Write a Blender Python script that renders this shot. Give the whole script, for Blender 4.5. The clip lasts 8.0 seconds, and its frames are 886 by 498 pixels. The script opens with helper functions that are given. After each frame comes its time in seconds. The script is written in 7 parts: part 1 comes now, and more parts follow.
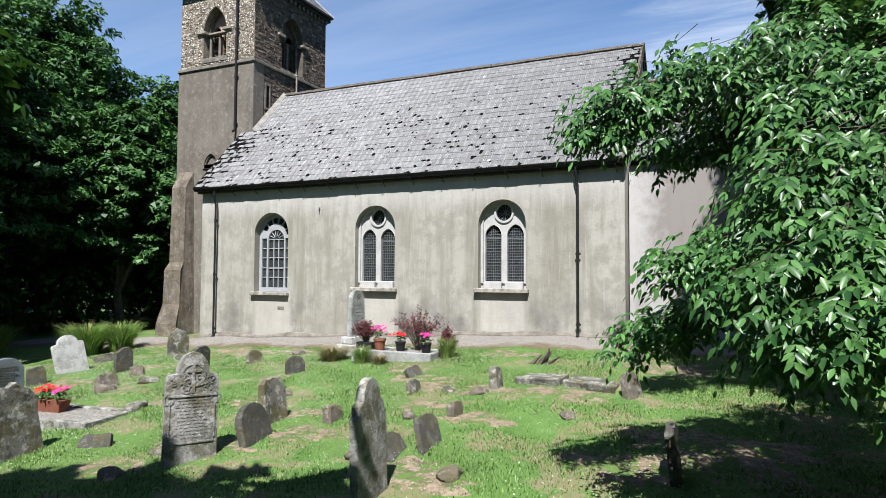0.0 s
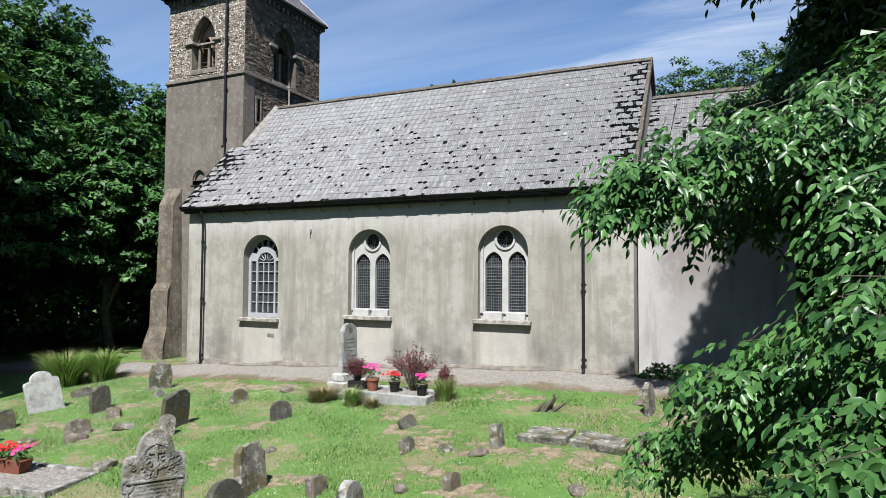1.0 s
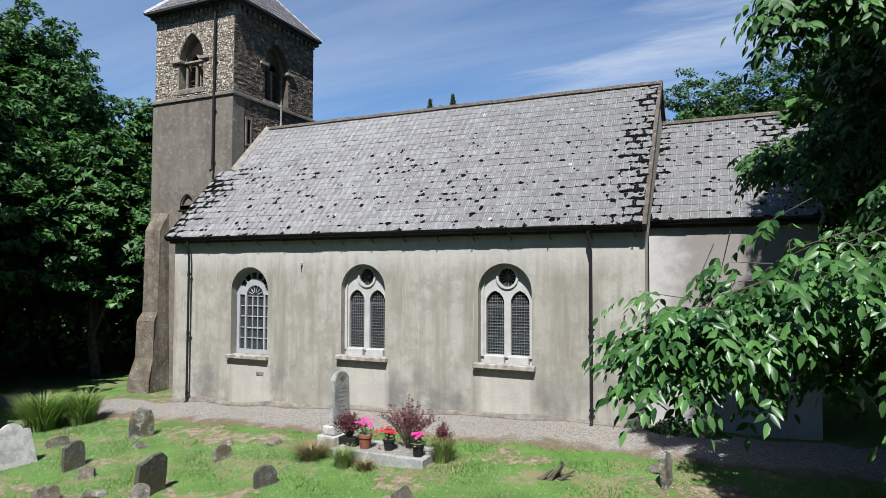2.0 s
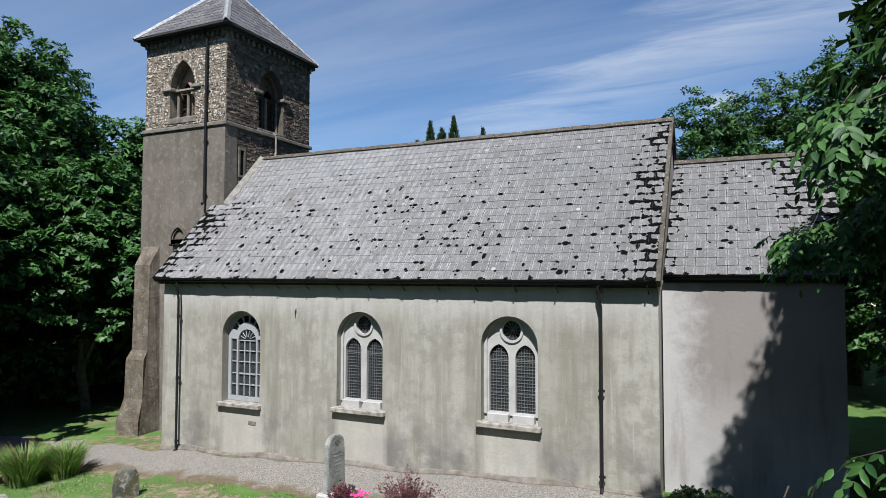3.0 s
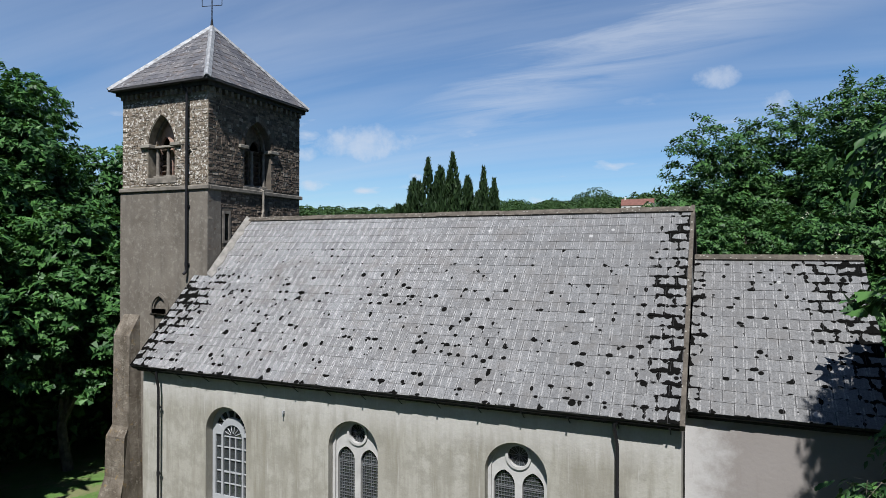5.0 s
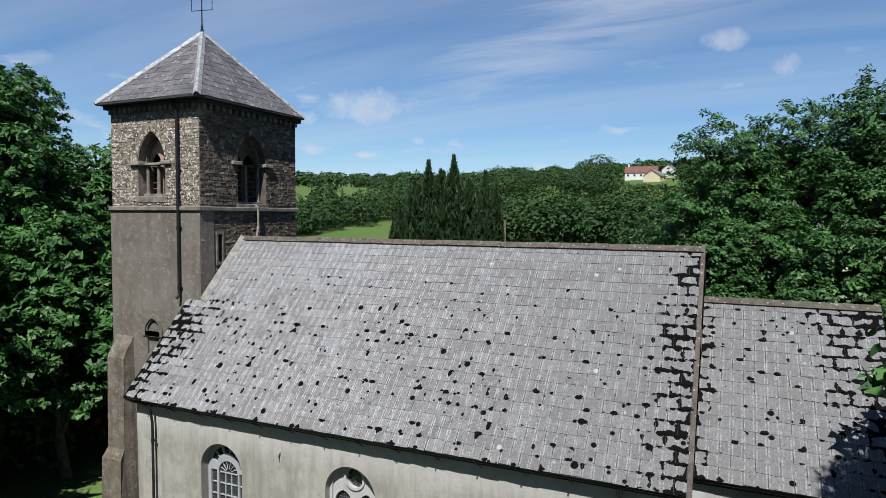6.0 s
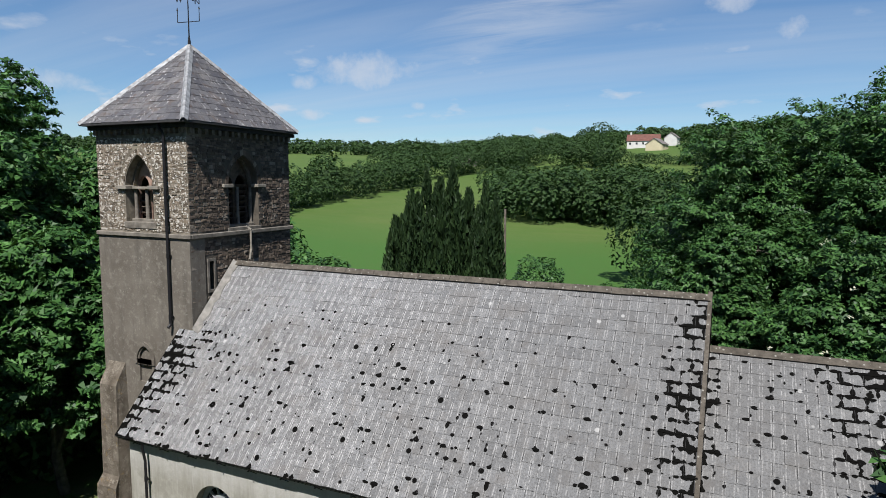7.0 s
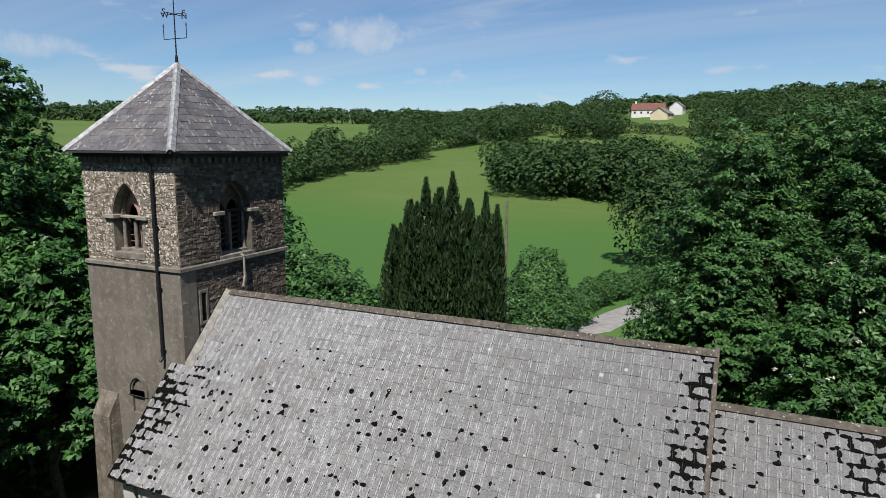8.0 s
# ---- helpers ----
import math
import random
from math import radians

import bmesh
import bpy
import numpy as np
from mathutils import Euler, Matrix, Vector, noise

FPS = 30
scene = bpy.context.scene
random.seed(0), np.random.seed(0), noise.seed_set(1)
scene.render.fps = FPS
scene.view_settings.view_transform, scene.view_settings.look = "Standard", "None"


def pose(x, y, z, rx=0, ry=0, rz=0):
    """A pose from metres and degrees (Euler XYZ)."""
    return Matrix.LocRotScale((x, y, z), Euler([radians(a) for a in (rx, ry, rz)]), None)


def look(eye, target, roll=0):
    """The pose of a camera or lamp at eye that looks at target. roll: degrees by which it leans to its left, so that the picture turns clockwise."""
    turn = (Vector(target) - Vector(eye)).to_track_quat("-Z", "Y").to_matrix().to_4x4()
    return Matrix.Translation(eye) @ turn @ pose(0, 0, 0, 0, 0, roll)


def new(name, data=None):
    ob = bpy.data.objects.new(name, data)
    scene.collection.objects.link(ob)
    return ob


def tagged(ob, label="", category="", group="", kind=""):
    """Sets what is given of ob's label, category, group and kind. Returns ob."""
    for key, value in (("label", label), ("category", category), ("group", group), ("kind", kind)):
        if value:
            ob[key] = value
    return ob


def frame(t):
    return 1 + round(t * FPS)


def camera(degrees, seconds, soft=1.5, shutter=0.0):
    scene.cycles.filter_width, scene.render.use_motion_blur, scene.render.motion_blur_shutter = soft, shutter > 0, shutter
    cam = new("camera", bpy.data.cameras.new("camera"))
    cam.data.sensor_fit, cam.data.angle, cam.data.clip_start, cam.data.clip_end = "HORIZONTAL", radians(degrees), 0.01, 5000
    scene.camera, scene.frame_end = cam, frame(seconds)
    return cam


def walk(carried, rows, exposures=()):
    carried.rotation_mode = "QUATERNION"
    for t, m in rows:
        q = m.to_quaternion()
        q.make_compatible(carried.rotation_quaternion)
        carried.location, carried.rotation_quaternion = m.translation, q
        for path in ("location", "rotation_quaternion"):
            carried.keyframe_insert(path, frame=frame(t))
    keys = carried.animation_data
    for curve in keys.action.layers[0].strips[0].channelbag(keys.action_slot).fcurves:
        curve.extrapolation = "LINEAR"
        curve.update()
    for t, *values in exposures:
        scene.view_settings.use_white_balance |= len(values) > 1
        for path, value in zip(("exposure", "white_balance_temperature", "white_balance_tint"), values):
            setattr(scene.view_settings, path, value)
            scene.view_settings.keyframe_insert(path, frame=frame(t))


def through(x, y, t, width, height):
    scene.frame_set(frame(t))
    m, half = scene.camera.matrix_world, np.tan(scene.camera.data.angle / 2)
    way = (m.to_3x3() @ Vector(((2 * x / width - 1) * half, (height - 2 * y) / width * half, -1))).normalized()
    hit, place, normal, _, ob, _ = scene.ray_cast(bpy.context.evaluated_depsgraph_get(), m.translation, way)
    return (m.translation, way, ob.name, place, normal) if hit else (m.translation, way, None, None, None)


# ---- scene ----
cam = camera(70.3, 8.0, soft=0.5)
PATH = [
    (0, (-0.061, -0.052, 1.476), (-0.889, 1.767, 1.563), 0.3),
    (0.5, (-0.218, 0.336, 1.844), (-1.045, 2.155, 1.928), 0.3),
    (1, (-0.379, 0.776, 2.257), (-1.206, 2.595, 2.341), 0.3),
    (1.5, (-0.551, 1.222, 2.725), (-1.377, 3.041, 2.807), 0.2),
    (3, (-1.035, 2.314, 4.415), (-1.864, 4.132, 4.5), 0.1),
    (3.5, (-1.184, 2.598, 5.084), (-2.012, 4.417, 5.164), 0.1),
    (4, (-1.314, 2.909, 5.792), (-2.143, 4.728, 5.863), 0.1),
    (4.5, (-1.477, 3.152, 6.587), (-2.3, 4.974, 6.635), 0.1),
    (6, (-1.841, 3.973, 9.131), (-2.664, 5.793, 9.026), 0.3),
    (6.5, (-1.903, 4.308, 10.02), (-2.73, 6.122, 9.86), 0.3),
    (7, (-2.059, 4.613, 10.872), (-2.879, 6.424, 10.66), 0.3),
    (7.5, (-2.156, 5.027, 11.749), (-2.978, 6.83, 11.48), 0.2),
    (8, (-2.293, 5.381, 12.592), (-3.114, 7.177, 12.278), 0.3),
]
walk(cam, [(t, look(eye, target, roll)) for t, eye, target, roll in PATH], [(0.0, 1.36, 6350, 12), (1.5, 1.18, 6350, 12), (3.5, 0.9, 6300, 12), (6.0, 0.82, 6380, 12), (8.0, 0.74, 6650, 12)])

# ---- light ----
SUN = Vector((0.195, -0.68, 1.0)).normalized()
sun_data = bpy.data.lights.new("sun", "SUN")
sun_data.energy, sun_data.angle, sun_data.color = 5.0, radians(0.53), (1.0, 0.975, 0.94)
sun = new("sun", sun_data)
sun.matrix_world = look(SUN * 60, (0, 0, 0))
world = bpy.data.worlds.new("sky")
scene.world = world
world.use_nodes = True
wn = world.node_tree
wn.nodes.clear()
w_out, w_bg = wn.nodes.new("ShaderNodeOutputWorld"), wn.nodes.new("ShaderNodeBackground")
sky = wn.nodes.new("ShaderNodeTexSky")
sky.sky_type, sky.sun_disc = "NISHITA", False
sky.sun_elevation, sky.sun_rotation = math.asin(SUN.z), math.atan2(SUN.x, SUN.y)
sky.altitude, sky.air_density, sky.dust_density, sky.ozone_density = 30, 1.0, 0.0, 1.4
w_bg.inputs["Strength"].default_value = 0.046
wn.links.new(w_bg.outputs[0], w_out.inputs["Surface"])


CLOUDS = [((-0.511, 0.843, 0.167), 0.08, 0.032, 0.62), ((-0.009, 0.969, 0.247), 0.036, 0.017, 0.55), ((0.065, 0.976, 0.206), 0.024, 0.019, 0.6),
          ((-0.585, 0.805, 0.102), 0.026, 0.01, 0.7), ((-0.587, 0.796, 0.147), 0.022, 0.013, 0.6), ((-0.445, 0.888, 0.117), 0.014, 0.008, 0.7), ((-0.83, 0.53, 0.13), 0.07, 0.02, 0.6)]


def sky_clouds():
    """Thin high cirrus streaks and a few small cumulus near the horizon, laid over the sky's colour."""
    N, L = wn.nodes.new, wn.links.new
    tc, sep = N("ShaderNodeTexCoord"), N("ShaderNodeSeparateXYZ")
    L(tc.outputs["Generated"], sep.inputs[0])
    zc = N("ShaderNodeMath"); zc.operation = "ADD"; zc.inputs[1].default_value = 0.12
    L(sep.outputs["Z"], zc.inputs[0])
    comb = N("ShaderNodeCombineXYZ")
    for axis in "XY":
        d = N("ShaderNodeMath"); d.operation = "DIVIDE"
        L(sep.outputs[axis], d.inputs[0]); L(zc.outputs[0], d.inputs[1]); L(d.outputs[0], comb.inputs[axis])
    mp = N("ShaderNodeMapping")
    mp.inputs["Rotation"].default_value = (0, 0, radians(48))
    mp.inputs["Scale"].default_value = (0.22, 1.5, 1)
    L(comb.outputs[0], mp.inputs["Vector"])
    n1 = N("ShaderNodeTexNoise"); n1.inputs["Scale"].default_value = 1.1; n1.inputs["Detail"].default_value = 7; n1.inputs["Roughness"].default_value = 0.55
    n1.inputs["Distortion"].default_value = 0.5
    L(mp.outputs[0], n1.inputs["Vector"])
    r1 = N("ShaderNodeValToRGB")
    r1.color_ramp.elements[0].position, r1.color_ramp.elements[1].position = 0.4, 0.8
    r1.color_ramp.elements[1].color = (0.34, 0.34, 0.34, 1)
    L(n1.outputs["Fac"], r1.inputs[0])
    # small cumulus low over the hills
    mp2 = N("ShaderNodeMapping"); mp2.inputs["Scale"].default_value = (8, 8, 24)
    L(tc.outputs["Generated"], mp2.inputs["Vector"])
    n2 = N("ShaderNodeTexNoise"); n2.inputs["Scale"].default_value = 1.0; n2.inputs["Detail"].default_value = 5
    L(mp2.outputs[0], n2.inputs["Vector"])
    r2 = N("ShaderNodeValToRGB")
    r2.color_ramp.elements[0].position, r2.color_ramp.elements[1].position = 0.6, 0.7
    r2.color_ramp.elements[1].color = (0.75, 0.75, 0.75, 1)
    L(n2.outputs["Fac"], r2.inputs[0])
    band = N("ShaderNodeMapRange"); band.interpolation_type = "SMOOTHSTEP"
    band.inputs[1].default_value, band.inputs[2].default_value = 0.27, 0.14
    L(sep.outputs["Z"], band.inputs[0])
    low = N("ShaderNodeMath"); low.operation = "MULTIPLY"
    L(r2.outputs[0], low.inputs[0]); L(band.outputs[0], low.inputs[1])
    # one broad feathered streak of cirrus rising to the east
    mp3 = N("ShaderNodeMapping"); mp3.inputs["Rotation"].default_value = (0, 0, radians(31)); mp3.inputs["Scale"].default_value = (0.8, 3.2, 1)
    L(comb.outputs[0], mp3.inputs["Vector"])
    n3 = N("ShaderNodeTexNoise"); n3.inputs["Scale"].default_value = 1.6; n3.inputs["Detail"].default_value = 8; n3.inputs["Roughness"].default_value = 0.62; n3.inputs["Distortion"].default_value = 0.6
    L(mp3.outputs[0], n3.inputs["Vector"])
    dot = N("ShaderNodeVectorMath"); dot.operation = "DOT_PRODUCT"; dot.inputs[1].default_value = (0.61, 1.0, 0)
    L(comb.outputs[0], dot.inputs[0])
    wob = N("ShaderNodeMath"); wob.operation = "MULTIPLY_ADD"; wob.inputs[1].default_value = 0.7
    L(n3.outputs["Fac"], wob.inputs[0]); L(dot.outputs["Value"], wob.inputs[2])
    off = N("ShaderNodeMath"); off.operation = "SUBTRACT"; off.inputs[1].default_value = 2.45
    L(wob.outputs[0], off.inputs[0])
    dist = N("ShaderNodeMath"); dist.operation = "ABSOLUTE"
    L(off.outputs[0], dist.inputs[0])
    core = N("ShaderNodeMapRange"); core.interpolation_type = "SMOOTHSTEP"
    core.inputs[1].default_value, core.inputs[2].default_value, core.inputs[4].default_value = 0.62, 0.0, 0.5
    L(dist.outputs[0], core.inputs[0])
    tear = N("ShaderNodeMapRange"); tear.inputs[1].default_value, tear.inputs[2].default_value = 0.3, 0.62
    L(n3.outputs["Fac"], tear.inputs[0])
    fade = N("ShaderNodeMapRange"); fade.interpolation_type = "SMOOTHSTEP"
    fade.inputs[1].default_value, fade.inputs[2].default_value = -0.62, -0.25
    L(sep.outputs["X"], fade.inputs[0])
    st = N("ShaderNodeMath"); st.operation = "MULTIPLY"
    L(core.outputs[0], st.inputs[0]); L(tear.outputs[0], st.inputs[1])
    st2 = N("ShaderNodeMath"); st2.operation = "MULTIPLY"
    L(st.outputs[0], st2.inputs[0]); L(fade.outputs[0], st2.inputs[1])
    mx0 = N("ShaderNodeMath"); mx0.operation = "MAXIMUM"
    L(r1.outputs[0], mx0.inputs[0]); L(st2.outputs[0], mx0.inputs[1])
    mx = N("ShaderNodeMath"); mx.operation = "MAXIMUM"
    L(mx0.outputs[0], mx.inputs[0]); L(low.outputs[0], mx.inputs[1])
    # single fair-weather clouds: direction, half width, half height
    puff = N("ShaderNodeTexNoise"); puff.inputs["Scale"].default_value = 26; puff.inputs["Detail"].default_value = 6; puff.inputs["Roughness"].default_value = 0.62
    L(tc.outputs["Generated"], puff.inputs["Vector"])
    for (cx, cy, cz), wide, tall, white in CLOUDS:
        side = Vector((cy, -cx, 0)).normalized()
        parts = []
        for axis, size in ((side, wide), (Vector((0, 0, 1)), tall)):
            dp = N("ShaderNodeVectorMath"); dp.operation = "DOT_PRODUCT"; dp.inputs[1].default_value = axis
            L(tc.outputs["Generated"], dp.inputs[0])
            q = N("ShaderNodeMath"); q.operation = "SUBTRACT"; q.inputs[1].default_value = axis.dot(Vector((cx, cy, cz)))
            L(dp.outputs["Value"], q.inputs[0])
            dv = N("ShaderNodeMath"); dv.operation = "DIVIDE"; dv.inputs[1].default_value = size
            L(q.outputs[0], dv.inputs[0])
            sq = N("ShaderNodeMath"); sq.operation = "MULTIPLY"
            L(dv.outputs[0], sq.inputs[0]); L(dv.outputs[0], sq.inputs[1])
            parts.append(sq)
        near = N("ShaderNodeMath"); near.operation = "ADD"
        L(parts[0].outputs[0], near.inputs[0]); L(parts[1].outputs[0], near.inputs[1])
        wisp = N("ShaderNodeMath"); wisp.operation = "MULTIPLY_ADD"; wisp.inputs[1].default_value = 3.4
        L(puff.outputs["Fac"], wisp.inputs[0]); L(near.outputs[0], wisp.inputs[2])
        body = N("ShaderNodeMapRange"); body.interpolation_type = "SMOOTHSTEP"
        body.inputs[1].default_value, body.inputs[2].default_value, body.inputs[4].default_value = 2.9, 1.2, white
        L(wisp.outputs[0], body.inputs[0])
        more = N("ShaderNodeMath"); more.operation = "MAXIMUM"
        L(mx.outputs[0], more.inputs[0]); L(body.outputs[0], more.inputs[1])
        mx = more
    mix = N("ShaderNodeMix"); mix.data_type = "RGBA"
    deep = N("ShaderNodeMix"); deep.data_type, deep.blend_type = "RGBA", "MULTIPLY"
    deep.inputs[0].default_value, deep.inputs[7].default_value = 1.0, (0.83, 1.08, 1.3, 1)
    L(sky.outputs[0], deep.inputs[6])
    L(mx.outputs[0], mix.inputs[0]); L(deep.outputs[2], mix.inputs[6])
    mix.inputs[7].default_value = (8.0, 8.7, 9.6, 1)
    L(mix.outputs[2], w_bg.inputs["Color"])


sky_clouds()


# ---- materials ----
class Nodes:
    """A node material with one principled surface, built up in world metres."""

    def __init__(self, name, rough=0.8, metal=0.0, spec=0.22):
        self.m = bpy.data.materials.new(name)
        self.m.use_nodes = True
        self.t = self.m.node_tree
        self.b = self.t.nodes["Principled BSDF"]
        self.b.inputs["Roughness"].default_value = rough
        self.b.inputs["Metallic"].default_value = metal
        self.b.inputs["Specular IOR Level"].default_value = spec
        self.pos = self.t.nodes.new("ShaderNodeNewGeometry").outputs["Position"]

    def link(self, a, b):
        self.t.links.new(a, b)

    def scaled(self, sx, sy, sz, rot=(0, 0, 0)):
        n = self.t.nodes.new("ShaderNodeMapping")
        n.inputs["Scale"].default_value = (sx, sy, sz)
        n.inputs["Rotation"].default_value = rot
        self.link(self.pos, n.inputs["Vector"])
        return n.outputs[0]

    def noise(self, scale, detail=4, rough=0.55, vec=None, dist=0.0):
        n = self.t.nodes.new("ShaderNodeTexNoise")
        n.inputs["Scale"].default_value, n.inputs["Detail"].default_value = scale, detail
        n.inputs["Roughness"].default_value, n.inputs["Distortion"].default_value = rough, dist
        self.link(vec or self.pos, n.inputs["Vector"])
        return n.outputs["Fac"]

    def cells(self, scale, vec=None, feature="F1", rand=1.0):
        n = self.t.nodes.new("ShaderNodeTexVoronoi")
        n.feature = feature
        n.inputs["Scale"].default_value, n.inputs["Randomness"].default_value = scale, rand
        self.link(vec or self.pos, n.inputs["Vector"])
        return n

    def ramp(self, fac, lo, hi, a=0.0, b=1.0):
        n = self.t.nodes.new("ShaderNodeMapRange")
        n.inputs[1].default_value, n.inputs[2].default_value, n.inputs[3].default_value, n.inputs[4].default_value = lo, hi, a, b
        self.link(fac, n.inputs[0])
        return n.outputs[0]

    def math(self, op, a, b=None):
        n = self.t.nodes.new("ShaderNodeMath")
        n.operation = op
        for i, v in enumerate((a, b)):
            if v is None:
                continue
            if isinstance(v, (int, float)):
                n.inputs[i].default_value = v
            else:
                self.link(v, n.inputs[i])
        return n.outputs[0]

    def mix(self, fac, a, b, blend="MIX"):
        n = self.t.nodes.new("ShaderNodeMix")
        n.data_type, n.blend_type = "RGBA", blend
        for i, v in ((0, fac), (6, a), (7, b)):
            if isinstance(v, (int, float)):
                n.inputs[i].default_value = v
            elif isinstance(v, tuple):
                n.inputs[i].default_value = (*v, 1)
            else:
                self.link(v, n.inputs[i])
        return n.outputs[2]

    def axis(self, which):
        n = self.t.nodes.new("ShaderNodeSeparateXYZ")
        self.link(self.pos, n.inputs[0])
        return n.outputs[which]

    def rnd(self):
        return self.t.nodes.new("ShaderNodeObjectInfo").outputs["Random"]

    def island(self):
        return self.t.nodes.new("ShaderNodeNewGeometry").outputs["Random Per Island"]

    def bump(self, height, strength=0.4, dist=0.02):
        n = self.t.nodes.new("ShaderNodeBump")
        n.inputs["Strength"].default_value, n.inputs["Distance"].default_value = strength, dist
        self.link(height, n.inputs["Height"])
        self.link(n.outputs[0], self.b.inputs["Normal"])

    def done(self, colour):
        if isinstance(colour, tuple):
            self.b.inputs["Base Color"].default_value = (*colour, 1)
        else:
            self.link(colour, self.b.inputs["Base Color"])
        return self.m


def plain(name, c, rough=0.6, metal=0.0, vary=0.25, scale=9.0, bump=0.15):
    k = Nodes(name, rough, metal)
    n = k.noise(scale, 5)
    col = k.mix(k.ramp(n, 0.3, 0.7), tuple(v * (1 - vary) for v in c), tuple(min(1, v * (1 + vary)) for v in c))
    k.bump(k.noise(scale * 6, 3), bump, 0.006)
    return k.done(col)


def render_material():
    """Weathered lime render: pale grey-buff, vertical rain streaks, darker damp patches, washed paler below the sills."""
    k = Nodes("lime_render", 0.92, 0, 0.25)
    big = k.noise(0.55, 4)
    streak = k.noise(1.0, 5, 0.6, k.scaled(4.5, 4.5, 0.45))
    fine = k.noise(16, 5, 0.65)
    c = k.mix(k.ramp(big, 0.3, 0.7), (0.228, 0.22, 0.186), (0.3, 0.296, 0.262))
    c = k.mix(k.ramp(streak, 0.44, 0.66, 0, 0.7), c, (0.145, 0.136, 0.104))
    c = k.mix(k.ramp(k.noise(2.4, 6, 0.7), 0.46, 0.6, 0, 0.6), c, (0.165, 0.158, 0.13))
    c = k.mix(k.ramp(k.noise(1.0, 5, 0.6, k.scaled(11, 11, 0.8)), 0.6, 0.74, 0, 0.6), c, (0.341, 0.3348, 0.31))
    damp = k.math("MULTIPLY", k.ramp(k.noise(0.8, 6, 0.65), 0.46, 0.6), k.ramp(k.axis("Z"), 1.3, 0.3))
    c = k.mix(k.math("MULTIPLY", damp, 0.75), c, (0.1054, 0.1023, 0.0961))
    # washed strips under the three windows
    x = k.axis("X")
    # paler washed band below the eaves
    c = k.mix(k.math("MULTIPLY", k.ramp(k.math("ADD", k.axis("Z"), k.math("MULTIPLY", k.noise(1.0, 4, 0.6, k.scaled(6, 6, 0.5)), 0.9)), 3.7, 4.2), 0.55), c, (0.38, 0.378, 0.36))
    for cx in (-13.12, -9.34, -5.5):
        side = k.ramp(k.math("ADD", k.math("ABSOLUTE", k.math("SUBTRACT", x, cx)), k.math("MULTIPLY", streak, 0.25)), 0.72, 0.92, 1, 0)
        low = k.ramp(k.math("ADD", k.axis("Z"), k.math("MULTIPLY", big, 0.5)), 1.15, 1.3, 1, 0)
        c = k.mix(k.math("MULTIPLY", k.math("MULTIPLY", side, low), 0.55), c, (0.3844, 0.372, 0.3348))
    c = k.mix(k.ramp(fine, 0.35, 0.7, 0, 0.25), c, (0.186, 0.1798, 0.1612))
    k.bump(k.math("ADD", fine, k.math("MULTIPLY", big, 2.0)), 0.35, 0.015)
    return k.done(c)


def chancel_render_material():
    k = Nodes("pale_chancel_render", 0.92, 0, 0.25)
    big = k.noise(0.5, 4)
    c = k.mix(k.ramp(big, 0.35, 0.65), (0.2728, 0.2697, 0.2604), (0.3348, 0.3317, 0.3224))
    c = k.mix(k.ramp(k.noise(1.0, 5, 0.6, k.scaled(3, 3, 0.5)), 0.52, 0.72, 0, 0.65), c, (0.1488, 0.1333, 0.124))
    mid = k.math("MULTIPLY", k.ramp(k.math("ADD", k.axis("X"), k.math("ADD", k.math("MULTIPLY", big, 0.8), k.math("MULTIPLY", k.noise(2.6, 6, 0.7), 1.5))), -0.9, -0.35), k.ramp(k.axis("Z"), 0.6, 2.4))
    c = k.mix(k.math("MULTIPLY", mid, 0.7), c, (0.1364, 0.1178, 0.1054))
    k.bump(k.noise(14, 5), 0.3, 0.012)
    return k.done(c)


def tower_render_material():
    """Old dark cement render on the tower, brown-grey with lighter scrapes."""
    k = Nodes("tower_render", 0.93, 0, 0.25)
    big = k.noise(0.8, 5)
    streak = k.noise(1.0, 5, 0.6, k.scaled(4, 4, 0.5))
    c = k.mix(k.ramp(big, 0.3, 0.7), (0.086, 0.075, 0.061), (0.142, 0.129, 0.108))
    c = k.mix(k.ramp(streak, 0.5, 0.75, 0, 0.55), c, (0.0527, 0.0484, 0.0409))
    c = k.mix(k.ramp(k.noise(5, 6, 0.75), 0.52, 0.64, 0, 0.55), c, (0.19, 0.176, 0.15))
    c = k.mix(k.ramp(k.noise(8, 6, 0.8), 0.6, 0.64, 0, 0.5), c, (0.26, 0.245, 0.215))
    k.bump(k.math("ADD", k.noise(14, 5), big), 0.4, 0.02)
    return k.done(c)


def stone_material(name, dark, light, pale=0.25, rand="object"):
    """Rubble stone, each one of its own tone, some with pale lime smears."""
    k = Nodes(name, 0.9, 0, 0.2)
    r = k.rnd() if rand == "object" else k.island()
    c = k.mix(r, dark, light)
    c = k.mix(k.ramp(r, 0.9, 0.93, 0, 0.4), c, (0.24, 0.225, 0.19))
    c = k.mix(k.ramp(k.noise(7, 5, 0.65), 0.5, 0.72, 0, 0.7), c, tuple(v * 0.55 for v in dark))
    c = k.mix(k.ramp(k.noise(13, 6, 0.8), 0.525 if pale > 0.5 else 0.6, 0.56 if pale > 0.5 else 0.65, 0, pale), c, (0.5, 0.48, 0.43))
    k.bump(k.noise(22, 5, 0.6), 0.6, 0.02)
    return k.done(c)


